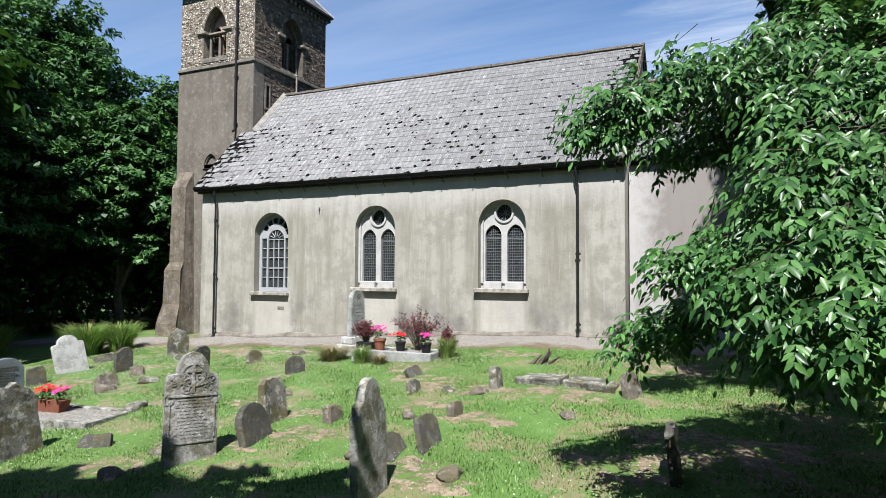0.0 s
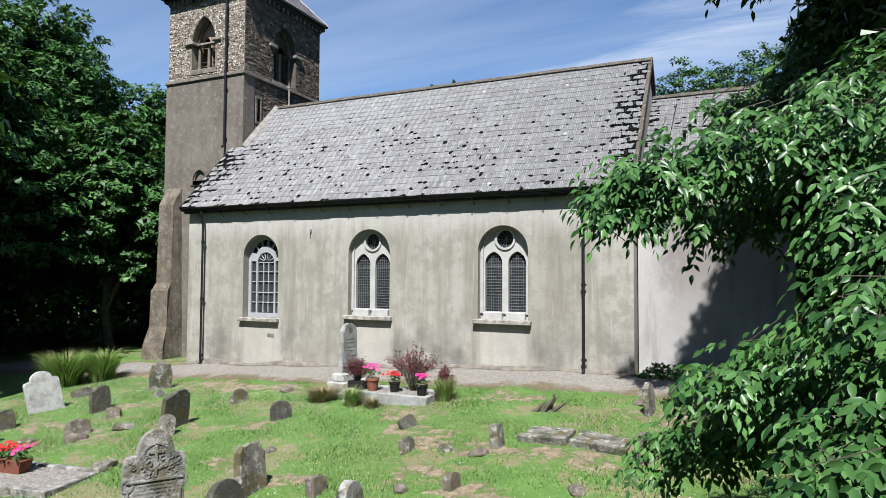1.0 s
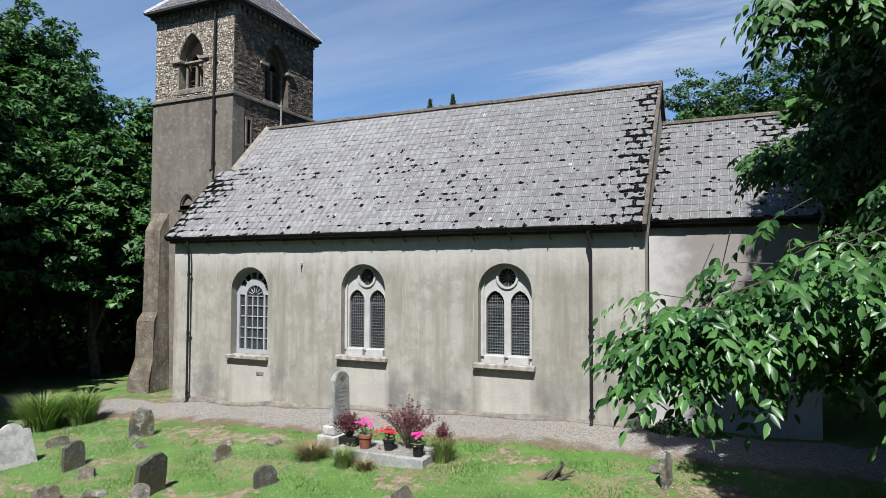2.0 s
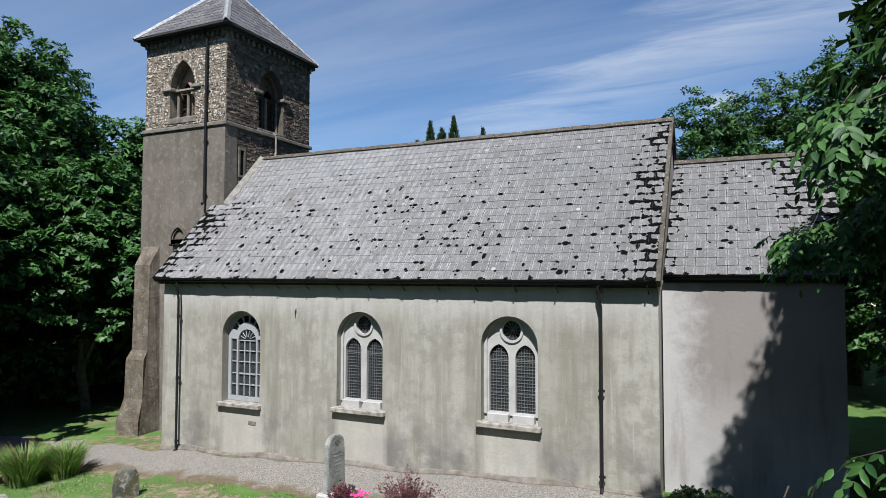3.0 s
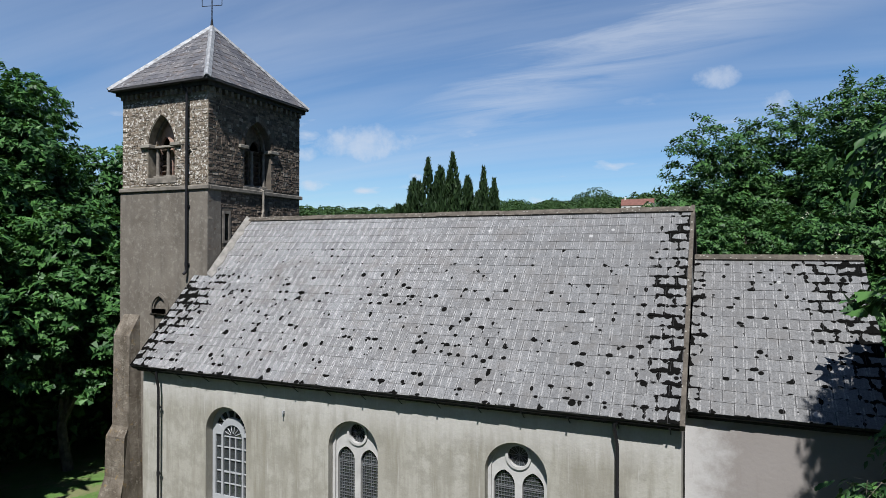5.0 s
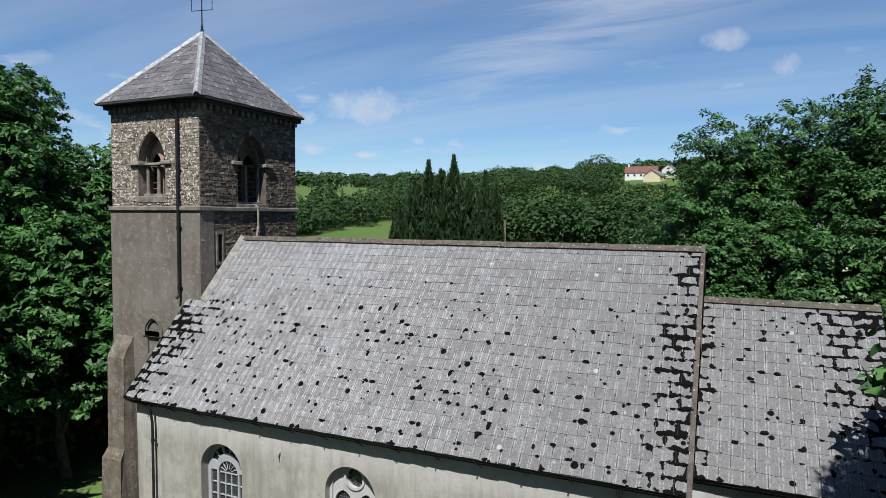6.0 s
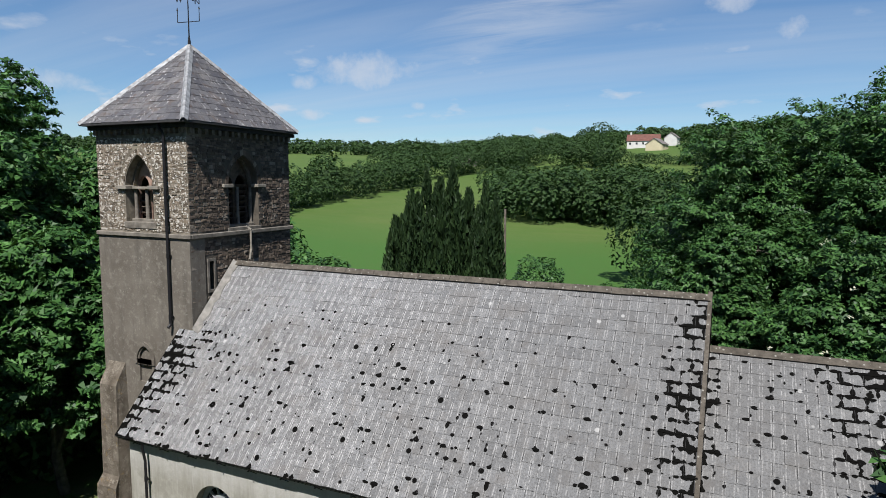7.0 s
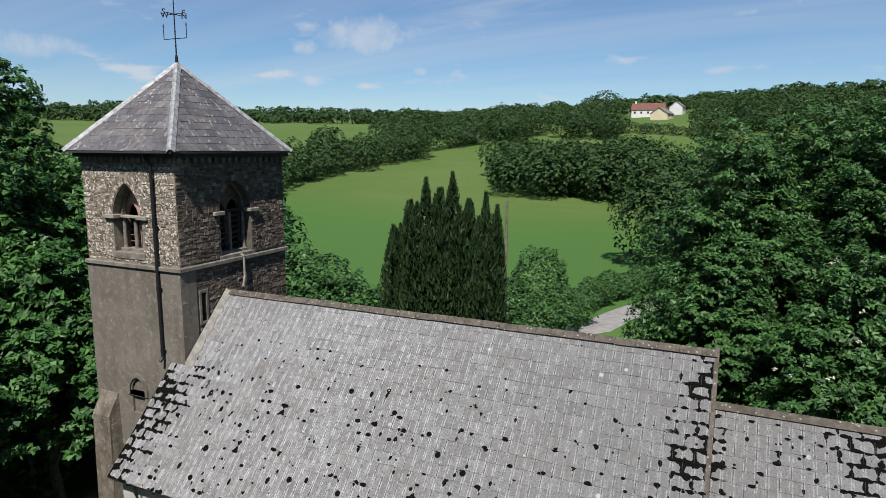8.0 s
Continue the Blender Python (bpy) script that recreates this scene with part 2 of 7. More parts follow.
def lichen_slate(name, rand, x0, ey, gy, w, nave):
    """Grey roof slates with pale drip marks by the joints and round black lichen, thick along the verges, where it follows the joints."""
    k = Nodes(name, 0.82, 0, 0.25)
    r = k.rnd() if rand == "object" else k.island()
    c = k.mix(r, (0.105, 0.108, 0.111), (0.171, 0.176, 0.18))
    c = k.mix(k.ramp(k.noise(0.5, 4), 0.4, 0.7, 0, 0.45), c, (0.1302, 0.1259, 0.1209))
    x, y, z = k.axis("X"), k.axis("Y"), k.axis("Z")
    # place within the courses
    v = k.math("DIVIDE", k.math("SUBTRACT", y, ey), gy)
    row, fv = k.math("FLOOR", v), k.math("FRACT", v)
    u = k.math("ADD", k.math("DIVIDE", k.math("SUBTRACT", x, x0), w), k.math("MULTIPLY", k.math("MODULO", row, 2.0), 0.5))
    fu = k.math("FRACT", u)
    ju = k.math("MULTIPLY", k.math("MINIMUM", fu, k.math("SUBTRACT", 1.0, fu)), w)
    jc = k.math("MULTIPLY", k.math("ABSOLUTE", k.math("SUBTRACT", fu, 0.5)), w)
    jv = k.math("MULTIPLY", k.math("MINIMUM", fv, k.math("SUBTRACT", 1.0, fv)), gy * 1.45)
    joint = k.math("MINIMUM", ju, jv)
    # pale drip lines below the joints of the course above
    drip = k.math("MULTIPLY", k.ramp(k.math("ABSOLUTE", k.math("SUBTRACT", jc, k.math("MULTIPLY", k.noise(4, 2), 0.05))), 0.004, 0.016, 1, 0), k.ramp(k.noise(7.0, 3), 0.42, 0.52))
    drip = k.math("MAXIMUM", drip, k.math("MULTIPLY", k.ramp(k.math("ABSOLUTE", k.math("SUBTRACT", ju, 0.022)), 0.004, 0.014, 1, 0), k.ramp(k.noise(8.0, 3), 0.44, 0.54)))
    c = k.mix(k.math("MULTIPLY", drip, 0.9), c, (0.38, 0.379, 0.372))
    c = k.mix(k.math("MULTIPLY", k.ramp(ju, 0.003, 0.009, 0.5, 0), k.ramp(k.noise(2.3, 4, 0.7), 0.4, 0.6)), c, (0.031, 0.0298, 0.0285))
    c = k.mix(k.math("MULTIPLY", k.ramp(jv, 0.003, 0.01, 0.36, 0), k.ramp(k.noise(3.0, 4, 0.7), 0.42, 0.62)), c, (0.031, 0.0298, 0.0285))
    streak = k.noise(1.0, 5, 0.65, k.scaled(26, 1.9, 1.9))
    c = k.mix(k.ramp(streak, 0.52, 0.64, 0, 0.6), c, (0.25, 0.249, 0.247))
    c = k.mix(k.ramp(k.noise(30, 4, 0.75), 0.48, 0.6, 0, 0.75), c, (0.056, 0.055, 0.053))
    c = k.mix(k.ramp(k.noise(11, 6, 0.75), 0.53, 0.62, 0, 0.28), c, (0.29, 0.286, 0.275))
    c = k.mix(k.ramp(k.noise(1.7, 5, 0.65), 0.52, 0.68, 0, 0.5), c, (0.1054, 0.0961, 0.0868))
    # dull grey tone, mixed in more strongly away from the tower
    c = k.mix(k.math("MULTIPLY", k.ramp(k.math("ADD", x, k.math("MULTIPLY", k.noise(0.8, 5, 0.65), 5.0)), -8.5, -1.5), 0.5), c, (0.079, 0.08, 0.079))
    # lichen rounds
    warp = k.noise(5.0, 4, 0.6)
    if nave:
        east = k.ramp(k.math("ADD", x, k.math("MULTIPLY", k.math("SUBTRACT", z, 5.8), -0.06)), -3.35, -2.55)
        west = k.math("MULTIPLY", k.ramp(k.math("ADD", x, k.math("MULTIPLY", k.math("SUBTRACT", z, 4.3), -0.4)), -15.1, -16.1), k.ramp(z, 7.0, 6.2))
        more, thin = k.math("MAXIMUM", east, west), k.ramp(z, 7.9, 6.6, 0.35, 1.0)
    else:
        more = k.math("MAXIMUM", k.ramp(k.math("ADD", x, k.math("MULTIPLY", k.math("SUBTRACT", z, 5.5), 0.35)), -0.3, 1.0), k.math("MULTIPLY", k.ramp(x, -1.95, -2.25), 0.7))
        thin = k.ramp(z, 4.4, 5.0, 1.0, 1.0)
    a = k.cells(3.0)
    sa = k.t.nodes.new("ShaderNodeSeparateColor")
    k.link(a.outputs["Color"], sa.inputs[0])
    rad = k.math("MULTIPLY", k.math("ADD", k.math("MULTIPLY", k.math("POWER", sa.outputs[0], 2.2), 0.29), k.math("MULTIPLY", more, 0.12)), thin)
    spot = k.ramp(k.math("SUBTRACT", k.math("ADD", a.outputs["Distance"], k.math("MULTIPLY", warp, 0.13)), k.math("ADD", rad, 0.01)), 0.0, 0.03, 1, 0)
    hollow = k.math("MULTIPLY", k.ramp(a.outputs["Distance"], 0.05, 0.075, 1, 0), k.ramp(sa.outputs[2], 0.7, 0.72))
    spot = k.math("MULTIPLY", spot, k.math("SUBTRACT", 1.0, hollow))
    e = k.cells(6.5)
    se = k.t.nodes.new("ShaderNodeSeparateColor")
    k.link(e.outputs["Color"], se.inputs[0])
    rad2 = k.math("MULTIPLY", k.math("MULTIPLY", k.math("POWER", se.outputs[1], 2.7), k.ramp(joint, 0.02, 0.06, 0.68, 0.26)), thin)
    spot2 = k.ramp(k.math("SUBTRACT", k.math("ADD", e.outputs["Distance"], k.math("MULTIPLY", warp, 0.1)), rad2), -0.02, 0.03, 1, 0)
    creep = k.math("ADD", k.math("ADD", k.noise(2.0, 5, 0.6), k.math("MULTIPLY", more, 0.245)), k.math("ADD", k.ramp(joint, 0.0, 0.11, 0.11, -0.24), k.ramp(k.cells(7.0).outputs["Distance"], 0.15, 0.6, 0.09, -0.09)))
    patch = k.math("MULTIPLY", k.ramp(creep, 0.655, 0.68), k.ramp(more, 0.05, 0.3))
    dark = k.math("MAXIMUM", k.math("MAXIMUM", spot, spot2), patch)
    c = k.mix(dark, c, (0.0037, 0.0037, 0.0034))
    k.link(k.ramp(dark, 0.0, 1.0, 0.25, 0.02), k.b.inputs["Specular IOR Level"])
    # a few round pale lichens
    o = k.cells(1.5, k.scaled(1, 1, 1, (0.186, 0.496, 0.124)))
    so = k.t.nodes.new("ShaderNodeSeparateColor")
    k.link(o.outputs["Color"], so.inputs[0])
    pale = k.ramp(k.math("SUBTRACT", k.math("ADD", o.outputs["Distance"], k.math("MULTIPLY", warp, 0.06)), k.math("MULTIPLY", so.outputs[2], 0.12)), -0.01, 0.02, 0.55, 0)
    c = k.mix(pale, c, (0.372, 0.372, 0.3596))
    k.bump(k.math("ADD", k.noise(26, 4), streak), 0.35, 0.012)
    return k.done(c)


def tower_slate(name, rand="object"):
    k = Nodes(name, 0.6, 0, 0.45)
    r = k.rnd() if rand == "object" else k.island()
    c = k.mix(r, (0.05, 0.05, 0.056), (0.1, 0.097, 0.1))
    c = k.mix(k.ramp(k.noise(1.6, 5, 0.7), 0.5, 0.66, 0, 0.5), c, (0.13, 0.122, 0.112))
    c = k.mix(k.ramp(k.noise(6, 6, 0.75), 0.52, 0.58, 0, 0.75), c, (0.03, 0.028, 0.029))
    c = k.mix(k.ramp(k.noise(3, 6, 0.75), 0.53, 0.62, 0, 0.5), c, (0.105, 0.078, 0.062))
    c = k.mix(k.ramp(k.noise(1.0, 4, 0.6, k.scaled(9, 9, 2.5)), 0.6, 0.67, 0, 0.75), c, (0.31, 0.31, 0.3038))
    k.bump(k.noise(20, 4), 0.35, 0.012)
    return k.done(c)


def leaf_material(name, dark, light, gloss=0.45, through=0.3):
    """A leaf: its own green, gently glossy, with some light passing through."""
    k = Nodes(name, gloss, 0, 0.2)
    r = k.island()
    c = k.mix(r, dark, light)
    c = k.mix(k.ramp(k.noise(0.5, 3), 0.4, 0.7, 0, 0.45), c, tuple(v * 0.8 for v in dark))
    k.done(c)
    tr = k.t.nodes.new("ShaderNodeBsdfTranslucent")
    k.link(k.mix(0.5, c, (0.0868, 0.186, 0.0124), "MIX"), tr.inputs[0])
    ms = k.t.nodes.new("ShaderNodeMixShader")
    ms.inputs[0].default_value = through
    k.link(k.b.outputs[0], ms.inputs[1]); k.link(tr.outputs[0], ms.inputs[2])
    k.link(ms.outputs[0], k.t.nodes["Material Output"].inputs["Surface"])
    return k.m


def ground_material():
    """Mown grass with bare scuffed patches by the graves, passing into pasture and far fields."""
    k = Nodes("grass_ground", 0.95, 0, 0.2)
    big, mid, fine = k.noise(0.35, 4), k.noise(2.2, 5), k.noise(24, 5, 0.7)
    c = k.mix(k.ramp(mid, 0.3, 0.7), (0.056, 0.118, 0.025), (0.087, 0.164, 0.04))
    c = k.mix(k.ramp(big, 0.45, 0.7, 0, 0.5), c, (0.0744, 0.093, 0.0341))
    c = k.mix(k.ramp(fine, 0.45, 0.75, 0, 0.6), c, (0.0465, 0.0806, 0.0186))
    bare = k.math("MULTIPLY", k.ramp(k.noise(0.9, 6, 0.7), 0.52, 0.575), k.ramp(k.axis("Y"), 24, 16))
    c = k.mix(k.math("MULTIPLY", bare, 0.75), c, (0.16, 0.13, 0.08))
    # far fields, paler pasture up the slope
    field = k.mix(k.ramp(k.noise(0.02, 4), 0.35, 0.65), (0.0422, 0.0899, 0.0136), (0.0682, 0.1085, 0.0248))
    field = k.mix(k.ramp(k.noise(0.6, 5, 0.7), 0.45, 0.7, 0, 0.35), field, (0.0434, 0.0744, 0.0186))
    field = k.mix(k.ramp(k.noise(1.0, 4, 0.6, k.scaled(0.09, 0.35, 0.1, (0, 0, 0.5))), 0.42, 0.62, 0, 0.4), field, (0.082, 0.108, 0.033))
    field = k.mix(k.ramp(k.noise(3.0, 5, 0.7), 0.4, 0.65, 0, 0.3), field, (0.035, 0.062, 0.014))
    near = k.mix(k.ramp(k.noise(1.4, 5, 0.7), 0.4, 0.65, 0, 0.6), (0.036, 0.096, 0.017), (0.046, 0.084, 0.02))
    field = k.mix(k.ramp(k.math("ADD", k.axis("Y"), k.math("MULTIPLY", k.noise(0.06, 3), 30)), 118, 150), near, field)
    c = k.mix(k.ramp(k.axis("Y"), 45, 60), c, field)
    k.bump(k.math("ADD", fine, k.math("MULTIPLY", mid, 2)), 0.5, 0.04)
    return k.done(c)


def gravel_material(name, mossy):
    """Pale mixed chippings; along the path their turf side is grown over with brown moss."""
    k = Nodes(name, 0.95, 0, 0.2)
    v = k.cells(44)
    sep = k.t.nodes.new("ShaderNodeSeparateColor")
    k.link(v.outputs["Color"], sep.inputs[0])
    c = k.mix(sep.outputs[0], (0.115, 0.108, 0.095), (0.28, 0.264, 0.235))
    c = k.mix(k.ramp(k.noise(1.6, 5, 0.6), 0.5, 0.68, 0, 0.35), c, (0.17, 0.155, 0.14))
    if mossy:
        edge = k.math("ADD", k.axis("Y"), k.math("MULTIPLY", k.noise(1.3, 6, 0.7), 1.7))
        c = k.mix(k.ramp(edge, 15.15, 14.85, 0, 0.85), c, k.mix(k.noise(9, 4, 0.7), (0.06, 0.045, 0.025), (0.17, 0.125, 0.075)))
    k.bump(k.math("MULTIPLY", v.outputs["Distance"], -1.0), 0.8, 0.03)
    return k.done(c)


M_RENDER, M_CHANCEL, M_TOWER = render_material(), chancel_render_material(), tower_render_material()
# M_STONE: brown east-face rubble, its colour darkened further for that side's shade
M_STONE = stone_material("shaded_rubble_stone", (0.042, 0.033, 0.026), (0.15, 0.118, 0.09))
M_STONE_J = stone_material("shaded_rubble_stone_joined", (0.042, 0.033, 0.026), (0.15, 0.118, 0.09), rand="island")
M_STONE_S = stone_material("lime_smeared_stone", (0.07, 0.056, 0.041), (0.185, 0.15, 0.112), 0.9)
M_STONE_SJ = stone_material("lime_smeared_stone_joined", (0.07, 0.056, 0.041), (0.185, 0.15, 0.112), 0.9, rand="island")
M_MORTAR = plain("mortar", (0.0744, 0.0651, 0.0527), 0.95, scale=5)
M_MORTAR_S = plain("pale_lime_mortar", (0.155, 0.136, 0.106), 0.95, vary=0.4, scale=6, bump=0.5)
M_DRESSED = plain("dressed_stone", (0.186, 0.1705, 0.1426), 0.9, vary=0.3, scale=4, bump=0.4)
M_SPANDREL = plain("pinkish_spandrel_stone", (0.27, 0.185, 0.145), 0.9, vary=0.4, scale=3, bump=0.4)
M_DRESSED_DK = plain("weathered_string_stone", (0.1302, 0.1178, 0.0992), 0.9, vary=0.4, scale=5, bump=0.4)


def buttress_material():
    """Rough patched render over stone: damp brown runs, pale scabs and ochre lichen."""
    k = Nodes("buttress_stone", 0.93, 0, 0.2)
    c = k.mix(k.ramp(k.noise(1.8, 6, 0.65), 0.35, 0.65), (0.07, 0.058, 0.044), (0.15, 0.132, 0.106))
    c = k.mix(k.ramp(k.noise(1.0, 5, 0.6, k.scaled(5, 5, 0.6)), 0.5, 0.7, 0, 0.6), c, (0.048, 0.04, 0.031))
    c = k.mix(k.ramp(k.noise(6, 6, 0.75), 0.54, 0.62, 0, 0.6), c, (0.22, 0.2, 0.165))
    c = k.mix(k.ramp(k.noise(4.2, 5, 0.7), 0.6, 0.66, 0, 0.55), c, (0.19, 0.13, 0.05))
    k.bump(k.math("ADD", k.noise(14, 5, 0.7), k.noise(2.5, 5)), 0.8, 0.04)
    return k.done(c)


M_BUTT = buttress_material()
M_TSLATE, M_TSLATE_J = tower_slate("tower_slate"), tower_slate("tower_slate_joined", "island")
M_FILLET = plain("pale_cement", (0.16, 0.153, 0.138), 0.92, vary=0.35, scale=5, bump=0.5)


def ridge_material():
    """Mossy dark ridge mortar with pale lichen rounds."""
    k = Nodes("ridge_mortar", 0.92, 0, 0.15)
    c = k.mix(k.ramp(k.noise(5, 6, 0.7), 0.35, 0.65), (0.042, 0.037, 0.03), (0.1, 0.088, 0.072))
    c = k.mix(k.ramp(k.cells(9).outputs["Distance"], 0.16, 0.22, 0.8, 0), c, (0.22, 0.215, 0.19))
    k.bump(k.noise(20, 5, 0.7), 0.6, 0.02)
    return k.done(c)


M_RIDGE = ridge_material()
M_LEAD = plain("lead_flashing", (0.22, 0.226, 0.23), 0.55, 0.1, vary=0.45, scale=7)
M_IRON = plain("black_iron", (0.0112, 0.0112, 0.0124), 0.45, 0.0, vary=0.3, scale=6)
M_SOFFIT = plain("dark_soffit", (0.031, 0.031, 0.0322), 0.8, vary=0.3)
M_WHITE = plain("bluewhite_paint", (0.25, 0.262, 0.27), 0.45, vary=0.1, scale=6)
M_TRACERY = plain("white_tracery", (0.31, 0.31, 0.2976), 0.75, vary=0.12, scale=5, bump=0.3)
M_SILL = plain("sill_stone", (0.2232, 0.2108, 0.186), 0.9, vary=0.5, scale=7, bump=0.4)
M_LEADBAR = plain("lead_came", (0.124, 0.1302, 0.1364), 0.5, 0.2, vary=0.2)
M_ELDERBARK = plain("elder_bark", (0.05, 0.044, 0.032), 0.95, vary=0.4, scale=8, bump=0.7)
M_BARK = plain("bark", (0.0806, 0.0713, 0.0558), 0.95, vary=0.4, scale=6, bump=0.7)
M_WOODDK = plain("louvre_wood", (0.0868, 0.0682, 0.0527), 0.85, vary=0.4, scale=9)
M_GROUND, M_GRAVEL = ground_material(), gravel_material("gravel", True)
M_ROAD = plain("lane_tarmac", (0.186, 0.1798, 0.1736), 0.9, vary=0.2, scale=1.5)
M_LEAF = leaf_material("broad_leaf", (0.012, 0.043, 0.012), (0.064, 0.158, 0.037), 0.5, 0.12)
M_LEAF_R = leaf_material("ash_wood_leaf", (0.012, 0.04, 0.012), (0.06, 0.14, 0.034), 0.5, 0.1)
M_LEAF_N = leaf_material("elder_leaf", (0.012, 0.044, 0.013), (0.088, 0.2, 0.054), 0.34, 0.18)
M_CYP = leaf_material("cypress_leaf", (0.0085, 0.021, 0.0075), (0.028, 0.056, 0.017), 0.6, 0.1)
M_FAR = leaf_material("far_leaf", (0.0124, 0.0341, 0.0099), (0.0372, 0.0744, 0.0186), 0.7, 0.08)
M_BLADE = leaf_material("grass_blade", (0.035, 0.092, 0.017), (0.195, 0.305, 0.085), 0.6, 0.25)


def glass_material():
    k = Nodes("window_glass", 0.06, 0, 0.5)
    k.b.inputs["Transmission Weight"].default_value = 0.85
    k.b.inputs["IOR"].default_value = 1.45
    k.bump(k.noise(3.0, 2), 0.08, 0.01)
    return k.done((0.186, 0.2108, 0.2232))


M_GLASS = glass_material()


# ---- building helpers ----
def thing(name, loc, label, category, group="", kind=""):
    ob = new(name)
    ob.empty_display_size = 0.2
    ob.location = loc
    return tagged(ob, label, category, group, kind)


def part(name, data, material, parent=None, label="", smooth=False, kind=""):
    """One mesh object of a bmesh or mesh given in world metres, under a thing or a part."""
    if isinstance(data, bmesh.types.BMesh):
        me = bpy.data.meshes.new(name)
        data.to_mesh(me)
        data.free()
    else:
        me = data
    if not me.materials:
        me.materials.append(material)
    if smooth:
        me.polygons.foreach_set("use_smooth", [True] * len(me.polygons))
    ob = new(name, me)
    if parent:
        ob.parent = parent
        if parent.type == "EMPTY":
            ob.matrix_parent_inverse = Matrix.Translation(-Vector(parent.location))
    return tagged(ob, label, kind=kind)


def box(bm, x0, x1, y0, y1, z0, z1, bevel=0.0, m=None):
    r = bmesh.ops.create_cube(bm, size=1.0)
    mat4 = Matrix.Translation(((x0 + x1) / 2, (y0 + y1) / 2, (z0 + z1) / 2)) @ Matrix.Diagonal((x1 - x0, y1 - y0, z1 - z0, 1))
    bmesh.ops.transform(bm, matrix=(m @ mat4) if m else mat4, verts=r["verts"])
    if bevel:
        es = list({e for v in r["verts"] for e in v.link_edges})
        bmesh.ops.bevel(bm, geom=es, offset=bevel, segments=1, affect="EDGES", profile=0.5)
    return bm


def boxes(*dims, bevel=0.0, m=None):
    bm = bmesh.new()
    for d in dims:
        box(bm, *d, bevel=bevel, m=m)
    return bm


def tube(bm, a, b, r0, r1=None, n=10):
    a, b = Vector(a), Vector(b)
    d = b - a
    m = Matrix.Translation((a + b) / 2) @ d.to_track_quat("Z", "Y").to_matrix().to_4x4()
    bmesh.ops.create_cone(bm, cap_ends=True, segments=n, radius1=r0, radius2=r0 if r1 is None else r1, depth=d.length, matrix=m)
    return bm


def slab(outline, holes, depth, m=None):
    """A flat plate in the x-z plane with holes through it, from y = 0 to depth, moved by m."""
    bm = bmesh.new()
    for loop in [outline, *holes]:
        vs = [bm.verts.new((x, 0, z)) for x, z in loop]
        for i, v in enumerate(vs):
            bm.edges.new((v, vs[(i + 1) % len(vs)]))
    bmesh.ops.triangle_fill(bm, edges=bm.edges[:], use_beauty=True)
    ret = bmesh.ops.extrude_face_region(bm, geom=bm.faces[:])
    bmesh.ops.translate(bm, verts=[g for g in ret["geom"] if isinstance(g, bmesh.types.BMVert)], vec=(0, depth, 0))
    bmesh.ops.recalc_face_normals(bm, faces=bm.faces[:])
    if m:
        bmesh.ops.transform(bm, matrix=m, verts=bm.verts[:])
    return bm


def rect(x0, x1, z0, z1):
    return [(x0, z0), (x1, z0), (x1, z1), (x0, z1)]


def round_arch(cx, w, z0, spring, n=20, flat=1.0):
    r = w / 2
    return [(cx - r, z0), (cx + r, z0)] + [(cx + r * math.cos(math.pi * i / n), spring + flat * r * math.sin(math.pi * i / n)) for i in range(n + 1)]


def pointed_arch(cx, w, z0, spring, top, n=9):
    """Two arcs that meet in a point."""
    r, h = w / 2, top - spring
    rad = (r * r + h * h) / (2 * r)
    a1 = math.asin(min(1, h / rad))
    right = [(cx + r - rad + rad * math.cos(a1 * i / n), spring + rad * math.sin(a1 * i / n)) for i in range(n + 1)]
    left = [(2 * cx - x, z) for x, z in reversed(right[:-1])]
    return [(cx - r, z0), (cx + r, z0)] + right + left


def circle(cx, cz, r, n=24):
    return [(cx + r * math.cos(2 * math.pi * i / n), cz + r * math.sin(2 * math.pi * i / n)) for i in range(n)]


def inside(loop, x, z):
    hit = False
    for (x0, z0), (x1, z1) in zip(loop, loop[1:] + loop[:1]):
        if (z0 > z) != (z1 > z) and x < x0 + (z - z0) / (z1 - z0) * (x1 - x0):
            hit = not hit
    return hit


def mesh_arrays(name, verts, faces):
    """A mesh from arrays: verts (n, 3), faces (k, 3 or 4)."""
    verts, faces = np.asarray(verts, np.float32), np.asarray(faces, np.int32)
    me = bpy.data.meshes.new(name)
    k, c = faces.shape
    me.vertices.add(len(verts)); me.vertices.foreach_set("co", verts.ravel())
    me.loops.add(k * c); me.loops.foreach_set("vertex_index", faces.ravel())
    me.polygons.add(k); me.polygons.foreach_set("loop_start", np.arange(0, k * c, c, dtype=np.int32))
    me.polygons.foreach_set("use_smooth", np.zeros(k, bool))
    me.update(calc_edges=True)
    return me


# ---- the land ----
def smooth01(v, lo, hi):
    s = np.clip((v - lo) / (hi - lo), 0, 1)
    return s * s * (3 - 2 * s)


